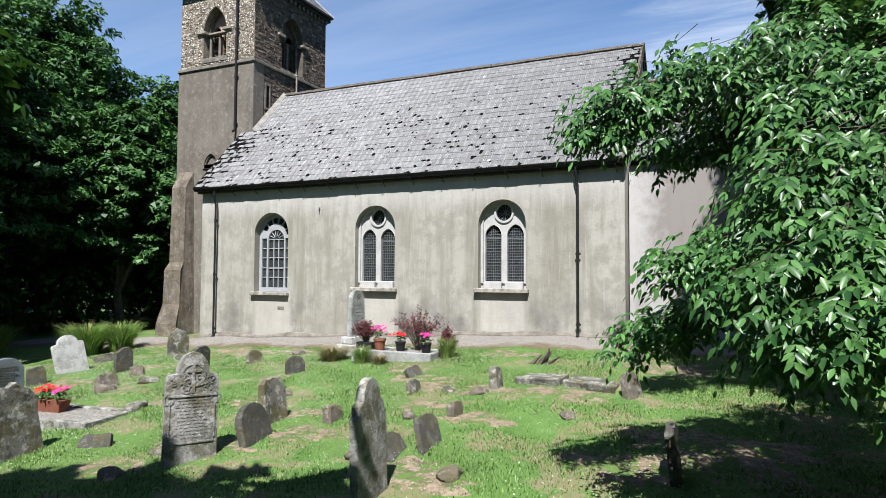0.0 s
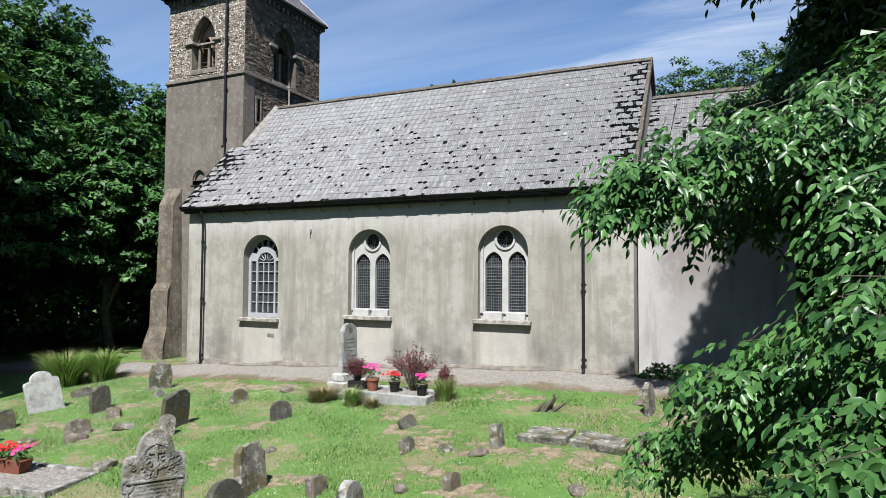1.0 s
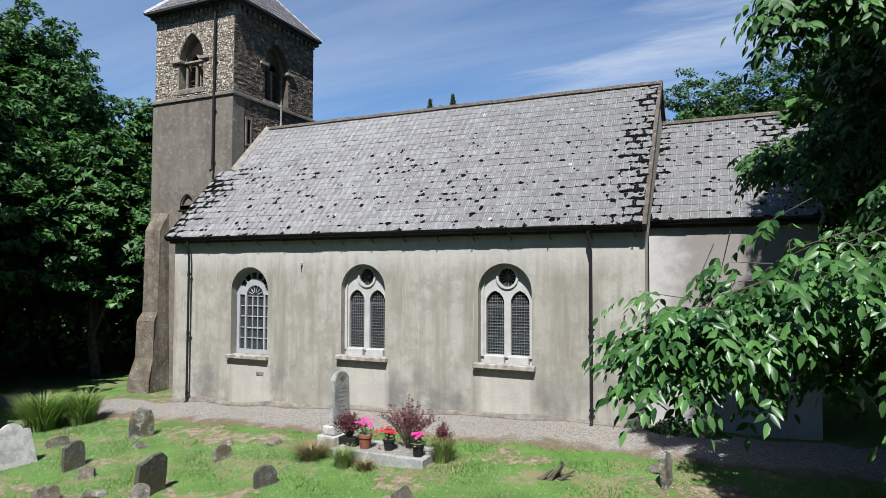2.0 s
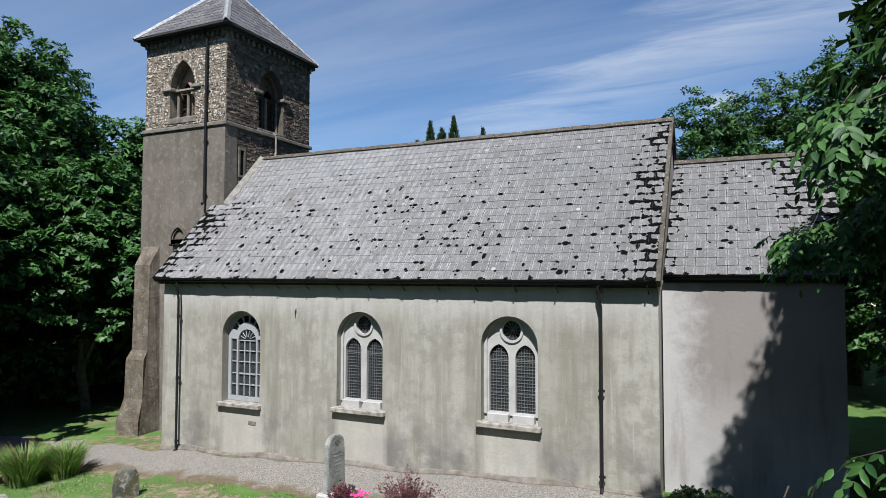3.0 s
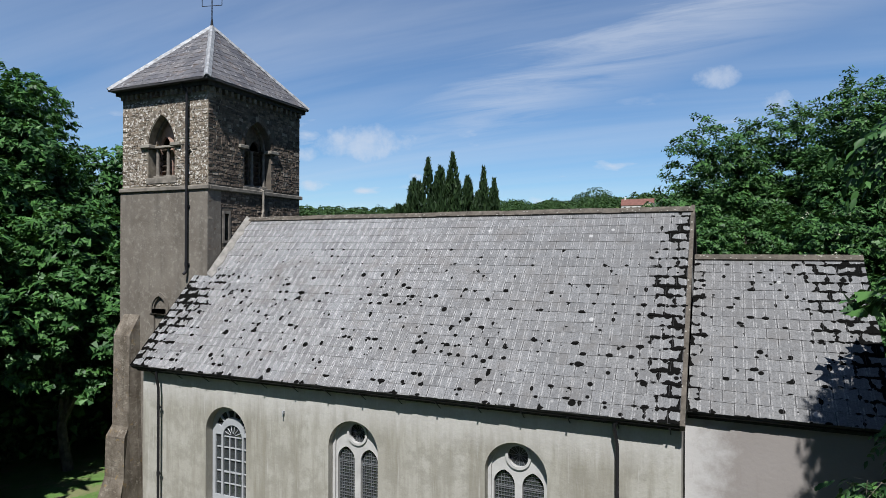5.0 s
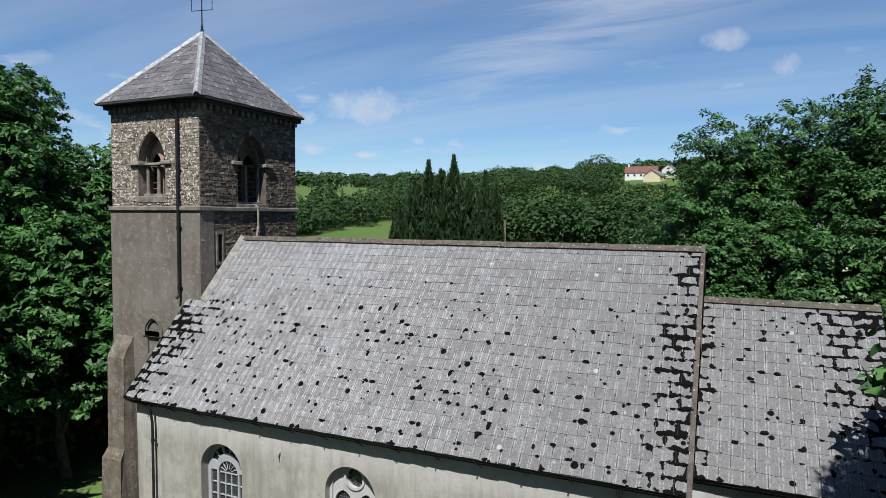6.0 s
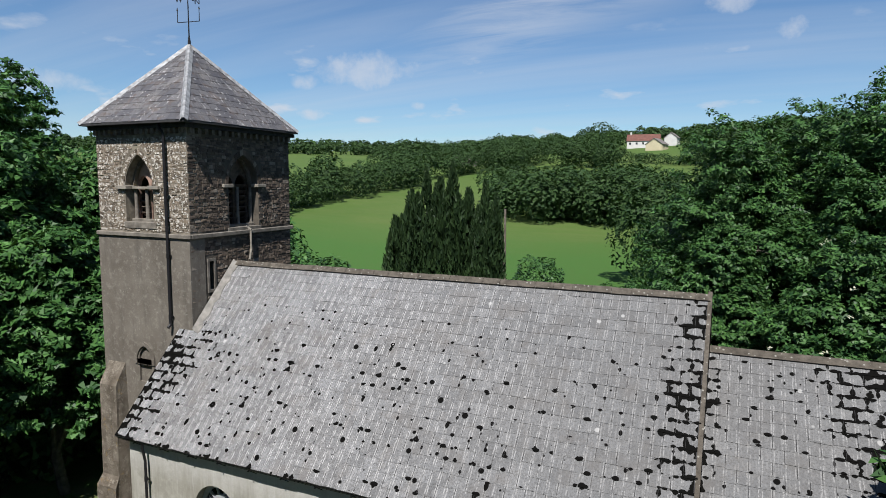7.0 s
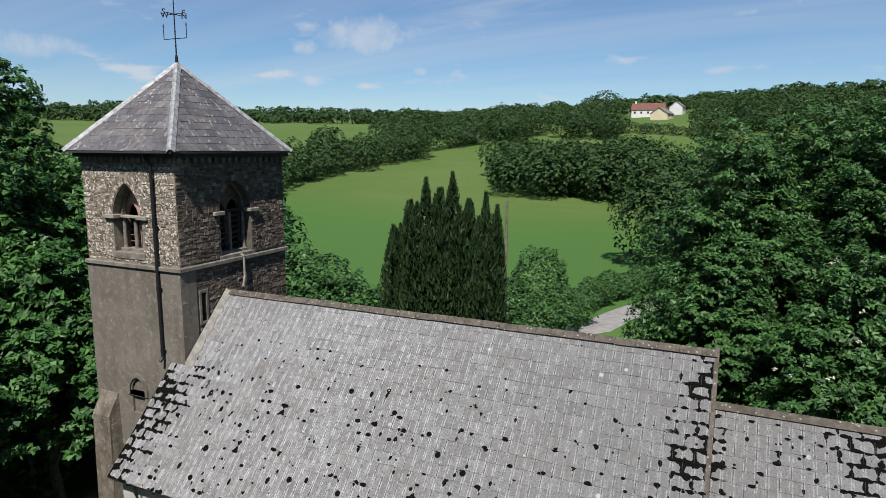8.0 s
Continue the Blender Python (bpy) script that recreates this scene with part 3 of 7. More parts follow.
def land(x, y):
    """Height of the ground: the sloping churchyard, the flat valley behind and the hills beyond."""
    x, y = np.asarray(x, float), np.asarray(y, float)
    yard = 0.047 * (np.clip(x, -30, -4.0) + 3.5) + 0.08 * (np.clip(y, -12, 15.4) - 15.4)
    yard = yard + 0.035 * np.sin(x * 1.9 + y * 0.7) * np.sin(y * 1.3 - x * 0.4)
    d = np.hypot(x + 2, y - 5)
    hill = np.interp(d, [0, 95, 130, 180, 260, 420, 700, 1100, 4000], [0, 0, 1.0, 5.0, 12.0, 25, 47, 58, 60])
    bear = np.degrees(np.arctan2(-(x + 2), y - 5))
    hill = hill * (1 + 0.42 * smooth01(-bear, -34, 8) * smooth01(d, 150, 420))
    roll = smooth01(d, 150, 500) * (2 * np.sin(x * 0.006 + 1.0) + 2 * np.sin(y * 0.008 + x * 0.004))
    valley = smooth01(y, 20, 45) * -0.8
    return yard * (1 - smooth01(d, 30, 90)) + valley * (1 - smooth01(d, 95, 140)) - 0.9 * smooth01(d, 30, 90) + hill + roll


def build_ground():
    near = np.arange(-30, 30.01, 0.5)
    out = 30 * 1.11 ** np.arange(1, 47)
    xs = np.concatenate([-out[::-1], near, out])
    X, Y = np.meshgrid(xs - 4, xs + 8, indexing="ij")
    V = np.stack([X, Y, land(X, Y)], -1).reshape(-1, 3)
    n = len(xs)
    i = (np.arange(n - 1)[:, None] * n + np.arange(n - 1)[None]).ravel()
    ob = part("ground", mesh_arrays("ground", V, np.stack([i, i + n, i + n + 1, i + 1], 1)), M_GROUND, smooth=True)
    tagged(ob, "uneven mown churchyard grass running out to green pasture hills", "ground", kind="structure")


build_ground()


def strip(name, centre, width, material, lift, label, category, ragged=0.0):
    """A ribbon laid on the ground along a centre line, its edges dipping under the turf."""
    pts = [Vector((*p, 0)) for p in centre]
    V, F = [], []
    for i, p in enumerate(pts):
        d = (pts[min(i + 1, len(pts) - 1)] - pts[max(i - 1, 0)]).normalized()
        s = Vector((-d.y, d.x, 0))
        wob = [ragged * noise.noise(Vector((p.x * 0.9, p.y, 7.0 + k))) + 0.5 * ragged * noise.noise(Vector((p.x * 3.1, p.y, 3.0 + k))) for k in (0, 9)]
        for k in range(9):
            e = abs(k / 4 - 1)
            q = p + s * (width * (k / 8 - 0.5) + (wob[0] if k < 4 else wob[1]) * e)
            V.append((q.x, q.y, float(land(q.x, q.y)) + lift * (1 - 1.6 * e ** 4)))
    for i in range(len(pts) - 1):
        for k in range(8):
            a = i * 9 + k
            F.append((a, a + 9, a + 10, a + 1))
    ob = part(name, mesh_arrays(name, V, F), material)
    return tagged(ob, label, category, kind="structure")


def line(a, b, n):
    return [(a[0] + (b[0] - a[0]) * i / n, a[1] + (b[1] - a[1]) * i / n) for i in range(n + 1)]


strip("path", line((-24, 14.6), (3.5, 15.0), 150), 2.2, M_GRAVEL, 0.04, "grey gravel strip along the foot of the church wall", "gravel path", 0.5)
LANE = [(-60 + 42 * f, 44 + 4.5 * f) for f in (0, 0.25, 0.5, 0.75)] + [(-18 + 6.6 * f, 48.5 + 5.5 * f ** 1.3) for f in (0, 0.2, 0.4, 0.6, 0.8)] + [(-11.4 + 9.4 * f ** 1.2, 54 + 26 * f) for f in (0, 0.12, 0.24, 0.36, 0.48, 0.6, 0.8, 1.0)]
strip("road", LANE, 3.4, M_ROAD, 0.09, "narrow pale grey tarmac lane behind the church", "road")

# ---- the church ----
church = thing("church", (-9, 19, -0.4), "old rendered church with lichen-spotted slate roof and stone bell tower", "church")
WY, WT = 15.67, 0.6            # nave's south wall face and thickness
NX0, NX1 = -16.05, -2.33       # nave's ends
EY, EZ = 15.35, 4.33           # nave's eave edge
RY, RZ = 19.26, 8.42           # nave's ridge
WINDOWS = (-13.15, -9.39, -5.52)
CX1, CWY = 0.92, 16.2           # chancel's east end and south face
CRZ, CEY, CEZ = 7.29, 15.98, 4.44


def nave_walls():
    holes = [round_arch(WINDOWS[0], 1.32, 0.95, 2.79), round_arch(WINDOWS[1], 1.32, 1.03, 2.86), round_arch(WINDOWS[2], 1.32, 1.05, 2.86)]
    part("nave_wall", slab(rect(NX0, NX1 - 0.03, -1.2, 4.2), holes, WT, Matrix.Translation((0, WY, 0))), M_RENDER, church, "streaked buff-grey lime render")
    ny = 2 * RY - WY
    part("nave_wall", slab(rect(NX0, NX1 - 0.03, -1.2, 4.2), [], WT, Matrix.Translation((0, ny - WT, 0))), M_RENDER, church)
    gable = [(WY + WT + 0.002, -1.2), (ny - WT - 0.002, -1.2), (ny - WT - 0.002, 4.7), (RY, RZ - 0.12), (WY + WT + 0.002, 4.7)]
    turn = Matrix.Rotation(radians(90), 4, "Z")
    part("gable_wall", slab(gable, [], 0.5, Matrix.Translation((NX1 - 0.04, 0, 0)) @ turn), M_RENDER, church)
    part("gable_wall", slab(gable, [], 0.5, Matrix.Translation((NX0 + 0.52, 0, 0)) @ turn), M_RENDER, church)
    part("nave_floor", boxes((NX0 + 0.6, NX1 - 0.6, WY + WT, ny - WT, -0.1, 0.0)), M_DRESSED_DK, church)
    # corner pilaster between nave and tower
    part("corner_pier", boxes((-16.75, -16.07, 16.45, 17.55, -1.3, 4.6)), M_RENDER, church)


nave_walls()


def slate_piece(w, h, thick, seed, clip=None):
    """A slate in its own plane: x along the course, y up the slope, z out; it lies tilted, its tail proud."""
    r = random.Random(seed)
    j = lambda a: r.uniform(-a, a)
    lo, hi = (0.004, w - 0.004), (0.004, w - 0.004)
    c = [(lo[0] + j(0.004), j(0.012)), (lo[1] + j(0.004), j(0.012)), (hi[1], h * 1.12), (hi[0], h * 1.12)]
    lift = (thick * 1.7, thick * 1.7, thick * 0.4, thick * 0.4)
    top = [(x, y, z + j(0.003)) for (x, y), z in zip(c, lift)]
    bot = [(x, y, z - thick) for (x, y), z in zip(c, lift)]
    v = top + bot
    f = [(0, 1, 2, 3), (4, 5, 1, 0), (5, 6, 2, 1), (7, 4, 0, 3)]
    return v, f


def slope_matrix(origin, along, up):
    a, u = Vector(along).normalized(), Vector(up).normalized()
    n = a.cross(u)
    m = Matrix((a, u, n)).transposed().to_4x4()
    m.translation = Vector(origin)
    return m


SLATE_JOBS = []
SLATE_W, SLATE_G = 0.40, 0.27


def slate_pair(name, x0, ey, ez, rz, nave):
    """The slates' material for single slates and for the joined rest, set to the courses of one roof."""
    up = math.hypot(RY - ey, rz - ez)
    gy = up / round(up / SLATE_G) * (RY - ey) / up
    return lichen_slate(name, "object", x0, ey, gy, SLATE_W, nave), lichen_slate(name + "_joined", "island", x0, ey, gy, SLATE_W, nave)


M_NAVE = slate_pair("nave_slate", -16.18, EY, EZ, RZ, True)
M_CHSL = slate_pair("chancel_slate", NX1 + 0.05, CEY, CEZ, CRZ, False)


def roof_plane(name, x0, x1, ey, ez, ry, rz, label):
    """A roof slope's deck; its slates are laid later."""
    up = Vector((0, ry - ey, rz - ez))
    n = Vector((1, 0, 0)).cross(up).normalized() if ry > ey else Vector((-1, 0, 0)).cross(up).normalized()
    bm = bmesh.new()
    low, high = Vector((0, ey, ez)), Vector((0, ry, rz))
    vs = []
    for x in (x0, x1):
        for p in (low, high, high - n * 0.12, low - n * 0.12):
            vs.append(bm.verts.new((x, p.y, p.z)))
    for q in ((0, 1, 2, 3), (7, 6, 5, 4), (0, 4, 5, 1), (1, 5, 6, 2), (2, 6, 7, 3), (3, 7, 4, 0)):
        bm.faces.new([vs[i] for i in q])
    bmesh.ops.recalc_face_normals(bm, faces=bm.faces[:])
    return part(name, bm, M_SOFFIT, church, label), up


def nave_roof():
    x0, x1 = -16.18, -2.33
    south, up = roof_plane("nave_roof", x0, x1, EY, EZ, RY, RZ, "grey slate slope spotted with black lichen")
    SLATE_JOBS.append((south, Vector((x0, EY, EZ)), Vector((1, 0, 0)), up, x1 - x0, M_NAVE, 300))
    north, upn = roof_plane("nave_roof", x0, x1, 2 * RY - EY, EZ, RY, RZ, "grey slate north slope")
    SLATE_JOBS.append((north, Vector((x1, 2 * RY - EY, EZ)), Vector((-1, 0, 0)), upn, x1 - x0, M_NAVE, 0))
    r = random.Random(4)
    x = -15.66
    while x < x1 - 0.02:
        w = min(0.45, x1 + 0.02 - x)
        dz = r.uniform(-0.008, 0.008)
        bm = bmesh.new()
        for s in (-1, 1):
            m = Matrix.Translation((x + w / 2, RY, RZ + 0.055 + dz)) @ Matrix.Rotation(radians(-s * 44), 4, "X")
            box(bm, -w / 2 + 0.004, w / 2 - 0.004, min(0, s * 0.17), max(0, s * 0.17), -0.018, 0.018, m=m)
        part("ridge_tile", bm, M_RIDGE, church)
        x += w
    # east verge: mortar bed and bargeboard
    for s in (0, 1):
        ey = EY if not s else 2 * RY - EY
        a, b = Vector((x1 + 0.012, ey, EZ)), Vector((x1 + 0.012, RY, RZ))
        d = (b - a).normalized()
        m = slope_matrix(a, (1, 0, 0), d)
        bm = boxes((-0.05, 0.035, -0.03, (b - a).length, -0.15, 0.02), m=m)
        part("bargeboard", bm, M_RIDGE, church, "weathered verge board")
    # chancel-side gutter eave: soffit, fascia and half round gutter
    part("fascia", boxes((x0 + 0.05, x1 - 0.05, EY + 0.17, EY + 0.195, EZ - 0.16, EZ + 0.1)), M_SOFFIT, church)
    part("soffit", boxes((x0 + 0.05, x1 - 0.05, EY + 0.197, WY - 0.002, EZ - 0.16, EZ - 0.13)), M_SOFFIT, church)
    part("gutter", gutter(x0 + 0.02, x1 - 0.02, EY + 0.105, EZ - 0.045, 0.055), M_IRON, church, "black half-round cast iron gutter", smooth=True)
    x = x0 + 0.6
    while x < x1:
        bm = bmesh.new()
        box(bm, x, x + 0.03, EY + 0.04, EY + 0.17, EZ - 0.125, EZ - 0.1)
        tube(bm, (x + 0.017, EY + 0.08, EZ - 0.11), (x + 0.017, WY, EZ - 0.28), 0.011, n=5)
        part("gutter_bracket", bm, M_IRON, church)
        x += 0.93


def gutter(x0, x1, y, z, r):
    bm = bmesh.new()
    prof = [(r * math.cos(a), r * math.sin(a)) for a in [math.pi + math.pi * i / 8 for i in range(9)]]
    prof += [((r - 0.012) * math.cos(a), (r - 0.012) * math.sin(a)) for a in [2 * math.pi - math.pi * i / 8 for i in range(9)]]
    ends = [[bm.verts.new((x, y + py, z + pz)) for py, pz in prof] for x in (x0, x1)]
    n = len(prof)
    for i in range(n):
        bm.faces.new((ends[0][i], ends[0][(i + 1) % n], ends[1][(i + 1) % n], ends[1][i]))
    bm.faces.new(ends[0]); bm.faces.new(list(reversed(ends[1])))
    bmesh.ops.recalc_face_normals(bm, faces=bm.faces[:])
    return bm


nave_roof()


def downpipe(x, y, z0, z1, r=0.034, swan=None):
    bm = bmesh.new()
    tube(bm, (x, y, z0), (x, y, z1), r, n=10)
    z = z0 + 0.25
    while z < z1 - 0.1:
        tube(bm, (x, y, z - 0.06), (x, y, z + 0.06), r * 1.22, n=10)
        box(bm, x - r * 1.9, x + r * 1.9, y + r * 0.6, y + r * 1.3, z - 0.025, z + 0.025)
        z += 1.75
    if swan:
        tube(bm, (x, y, z1 - 0.01), swan, r, n=8)
        tube(bm, swan, (swan[0], swan[1], swan[2] + 0.16), r * 1.05, n=8)
    tube(bm, (x, y, z0 + 0.04), (x, y - 0.1, z0 - 0.05), r * 1.05, n=8)
    return part("downpipe", bm, M_IRON, church, "black cast iron rainwater pipe", smooth=False)


downpipe(-3.48, 15.53, 0.05, 3.75, swan=(-3.52, EY + 0.11, 4.1))
downpipe(-15.33, 15.53, -0.5, 3.75, swan=(-15.33, EY + 0.11, 4.1))


def sash_window(cx):
    """Round-headed sash with margin lights, fanlight head and stone sill."""
    w = part("sash_window", slab(round_arch(cx, 1.315, 0.97, 2.79), [round_arch(cx, 0.62, 1.1, 2.62, 16), rect(cx - 0.56, cx - 0.365, 1.1, 2.66), rect(cx + 0.365, cx + 0.56, 1.1, 2.66)]
             + [[(cx + r * math.cos(a), 2.74 + r * math.sin(a)) for r, a in [(0.385, a0), (0.57, a0), (0.57, a0 + 0.19), (0.57, a0 + 0.39), (0.385, a0 + 0.39), (0.385, a0 + 0.19)]] for a0 in (0.06, 0.53, 1.0, 1.47, 1.94, 2.41)], 0.06,
             Matrix.Translation((0, WY + 0.24, 0))), M_WHITE, church, "blue-white painted round-headed sash window")
    bm = bmesh.new()
    y0, y1 = WY + 0.245, WY + 0.28
    for x in (cx - 0.095, cx + 0.095):
        box(bm, x - 0.011, x + 0.011, y0, y1, 1.12, 2.62)
    for z in (1.42, 1.72, 2.04, 2.34, 2.62):
        box(bm, cx - 0.28, cx + 0.28, y0 + 0.002, y1 + 0.002, z - (0.025 if z == 1.72 else 0.011), z + 0.011)
    for sx in (-0.44, 0.44):
        for z in (1.42, 1.72, 2.04, 2.34):
            box(bm, cx + sx - 0.08, cx + sx + 0.08, y0, y1, z - 0.011, z + 0.011)
    for i in range(1, 7):
        a = math.pi * i / 7
        tube(bm, (cx + 0.09 * math.cos(a), WY + 0.26, 2.63 + 0.09 * math.sin(a)), (cx + 0.28 * math.cos(a), WY + 0.26, 2.62 + 0.28 * math.sin(a)), 0.011, n=4)
    part("glazing_bars", bm, M_WHITE, w)
    part("pane", slab(round_arch(cx, 1.22, 1.0, 2.78), [], 0.006, Matrix.Translation((0, WY + 0.285, 0))), M_GLASS, w)
    part("window_sill", boxes((cx - 0.74, cx + 0.72, WY - 0.14, WY + 0.24, 0.86, 0.965), bevel=0.012), M_SILL, church, "stone window sill")


def twin_window(cx, z0, spring):
    """Two lancet lights under a round eye, in white dressed stone within a round-headed recess."""
    top = spring + 0.635
    lan = [pointed_arch(cx + s * 0.31, 0.46, z0 + 0.3, z0 + 1.52, z0 + 1.82) for s in (-1, 1)]
    eye = circle(cx, top - 0.31, 0.235)
    deep = Matrix.Translation((0, WY + 0.22, 0))
    w = part("twin_lancet_window", slab(round_arch(cx, 1.315, z0 + 0.02, spring), lan + [eye], 0.14, deep), M_TRACERY, church, "white stone twin lancet window with round eye")
    # outer moulding, proud of the tracery
    part("moulding", slab(round_arch(cx, 1.312, z0 + 0.25, spring), [round_arch(cx, 1.17, z0 + 0.26, spring)], 0.05, Matrix.Translation((0, WY + 0.175, 0))), M_TRACERY, w)
    part("moulding", slab(circle(cx, top - 0.31, 0.275), [circle(cx, top - 0.31, 0.22)], 0.045, Matrix.Translation((0, WY + 0.183, 0))), M_TRACERY, w)
    bm = bmesh.new()
    for s in (-1, 1):
        box(bm, cx + s * 0.3 - 0.25, cx + s * 0.3 + 0.25, WY + 0.08, WY + 0.23, z0 + 0.1, z0 + 0.29, bevel=0.015)
    part("sloping_sill_block", bm, M_TRACERY, w, "stained white sill blocks")
    for s, loop in zip((-1, 1), lan):
        part("pane", slab(loop, [], 0.006, Matrix.Translation((0, WY + 0.31, 0))), M_GLASS, w)
        bm = bmesh.new()
        x0, x1 = cx + s * 0.3 - 0.22, cx + s * 0.3 + 0.22
        for i in range(1, 7):
            x = x0 + 0.44 * i / 7
            box(bm, x - 0.003, x + 0.003, WY + 0.282, WY + 0.288, z0 + 0.3, z0 + 1.8 - 0.9 * abs(i - 3.5) ** 2 * 0.035)
        z = z0 + 0.36
        while z < z0 + 1.72:
            half = 0.22 if z < z0 + 1.52 else 0.22 - (z - z0 - 1.52) * 0.45
            box(bm, cx + s * 0.3 - half, cx + s * 0.3 + half, WY + 0.288, WY + 0.294, z - 0.005, z + 0.005)
            z += 0.075
        for z in (z0 + 0.72, z0 + 1.1, z0 + 1.45):
            box(bm, x0, x1, WY + 0.296, WY + 0.305, z - 0.01, z + 0.01)
        part("window_guard", bm, M_LEADBAR, w, "fine wire window guard")
    part("pane", slab(eye, [], 0.006, Matrix.Translation((0, WY + 0.32, 0))), M_GLASS, w)
    bm = bmesh.new()
    for i in range(6):
        a = math.pi * i / 6
        tube(bm, (cx - 0.23 * math.cos(a), WY + 0.305, top - 0.31 - 0.23 * math.sin(a)), (cx + 0.23 * math.cos(a), WY + 0.305, top - 0.31 + 0.23 * math.sin(a)), 0.006, n=4)
    part("lead_rosette", bm, M_LEADBAR, w)
    part("window_sill", boxes((cx - 0.75, cx + 0.75, WY - 0.15, WY + 0.22, z0 + 0.0, z0 + 0.115), bevel=0.015), M_SILL, church, "stained stone window sill")


sash_window(WINDOWS[0])
twin_window(WINDOWS[1], 1.03, 2.86)
twin_window(WINDOWS[2], 1.05, 2.86)
part("wall_bracket", boxes((-11.34, -11.3, WY - 0.07, WY - 0.001, 3.5, 3.56), (-11.33, -11.31, WY - 0.08, WY - 0.06, 3.42, 3.52)), M_WHITE, church, "small white wall bracket")
part("air_vent", boxes((-12.85, -12.6, WY - 0.012, WY - 0.002, 0.42, 0.52)), M_DRESSED_DK, church, "small terracotta air brick")


def chancel():
    ny = 2 * RY - CWY
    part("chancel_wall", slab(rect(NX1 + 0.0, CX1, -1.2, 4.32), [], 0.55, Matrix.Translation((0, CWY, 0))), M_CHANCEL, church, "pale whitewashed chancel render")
    part("chancel_wall", slab(rect(NX1 + 0.0, CX1, -1.2, 4.32), [], 0.55, Matrix.Translation((0, ny - 0.55, 0))), M_CHANCEL, church)
    gable = [(CWY + 0.552, -1.2), (ny - 0.552, -1.2), (ny - 0.552, 4.6), (RY, CRZ - 0.12), (CWY + 0.552, 4.6)]
    part("gable_wall", slab(gable, [], 0.5, Matrix.Translation((CX1, 0, 0)) @ Matrix.Rotation(radians(90), 4, "Z")), M_CHANCEL, church)
    x0, x1 = NX1 + 0.05, CX1 + 0.12
    south, up = roof_plane("chancel_roof", x0, x1, CEY, CEZ, RY, CRZ, "lower grey slate slope, black lichen blotches")
    SLATE_JOBS.append((south, Vector((x0, CEY, CEZ)), Vector((1, 0, 0)), up, x1 - x0, M_CHSL, 200))
    north, upn = roof_plane("chancel_roof", x0, x1, 2 * RY - CEY, CEZ, RY, CRZ, "grey slate north slope")
    SLATE_JOBS.append((north, Vector((x1, 2 * RY - CEY, CEZ)), Vector((-1, 0, 0)), upn, x1 - x0, M_CHSL, 0))
    bm = bmesh.new()
    for s in (-1, 1):
        m = Matrix.Translation((0, RY, CRZ + 0.055)) @ Matrix.Rotation(radians(-s * 42), 4, "X")
        box(bm, x0, x1, min(0, s * 0.17), max(0, s * 0.17), -0.018, 0.018, m=m)
    part("ridge", bm, M_RIDGE, church, "mortared ridge")
    part("fascia", boxes((x0, x1 - 0.05, CEY + 0.15, CEY + 0.175, CEZ - 0.16, CEZ + 0.08)), M_SOFFIT, church)
    part("soffit", boxes((x0, x1 - 0.05, CEY + 0.177, CWY - 0.002, CEZ - 0.16, CEZ - 0.13)), M_SOFFIT, church)
    part("gutter", gutter(x0, x1, CEY + 0.09, CEZ - 0.045, 0.05), M_IRON, church, "black half-round cast iron gutter", smooth=True)


chancel()

def wall_foot():
    """A ragged cement haunch along the foot of the nave's south wall."""
    V, F = [], []
    n = 130
    for i in range(n + 1):
        x = NX0 + (NX1 - NX0) * i / n
        w = 0.07 + 0.12 * max(0.0, noise.noise(Vector((x * 0.9, 4.0, 0)))) + 0.03 * noise.noise(Vector((x * 4, 1.0, 0)))
        h = 0.1 + 0.09 * noise.noise(Vector((x * 0.7, 9.0, 2.0)))
        g = float(land(x, WY - 0.1)) + 0.03
        V += [(x, WY - 0.002, g + h), (x, WY - w * 0.5, g + h * 0.8), (x, WY - w, g + 0.02), (x, WY - w - 0.01, g - 0.15)]
    for i in range(n):
        for k in range(3):
            a = i * 4 + k
            F.append((a, a + 1, a + 5, a + 4))
    part("wall_foot", mesh_arrays("wall_foot", V, F), M_DRESSED_DK, church, "ragged cement haunch at the wall's foot")


wall_foot()

# ---- the tower ----
TX0, TX1, TY0, TY1, TE = -19.28, -15.68, 17.6, 22.0, 12.42
TCX, TCY = (TX0 + TX1) / 2, (TY0 + TY1) / 2
STRING = 9.3
EAST = Matrix.Translation((TX1, 0, 0)) @ Matrix.Rotation(radians(90), 4, "Z")    # plate x -> world y, plate depth -> west
BELL_S = pointed_arch(-17.58, 1.12, 9.62, 10.66, 11.6)
BELL_E = pointed_arch(19.8, 1.3, 9.42, 10.72, 11.65)
SLIT = rect(18.27, 18.45, 7.72, 8.55)


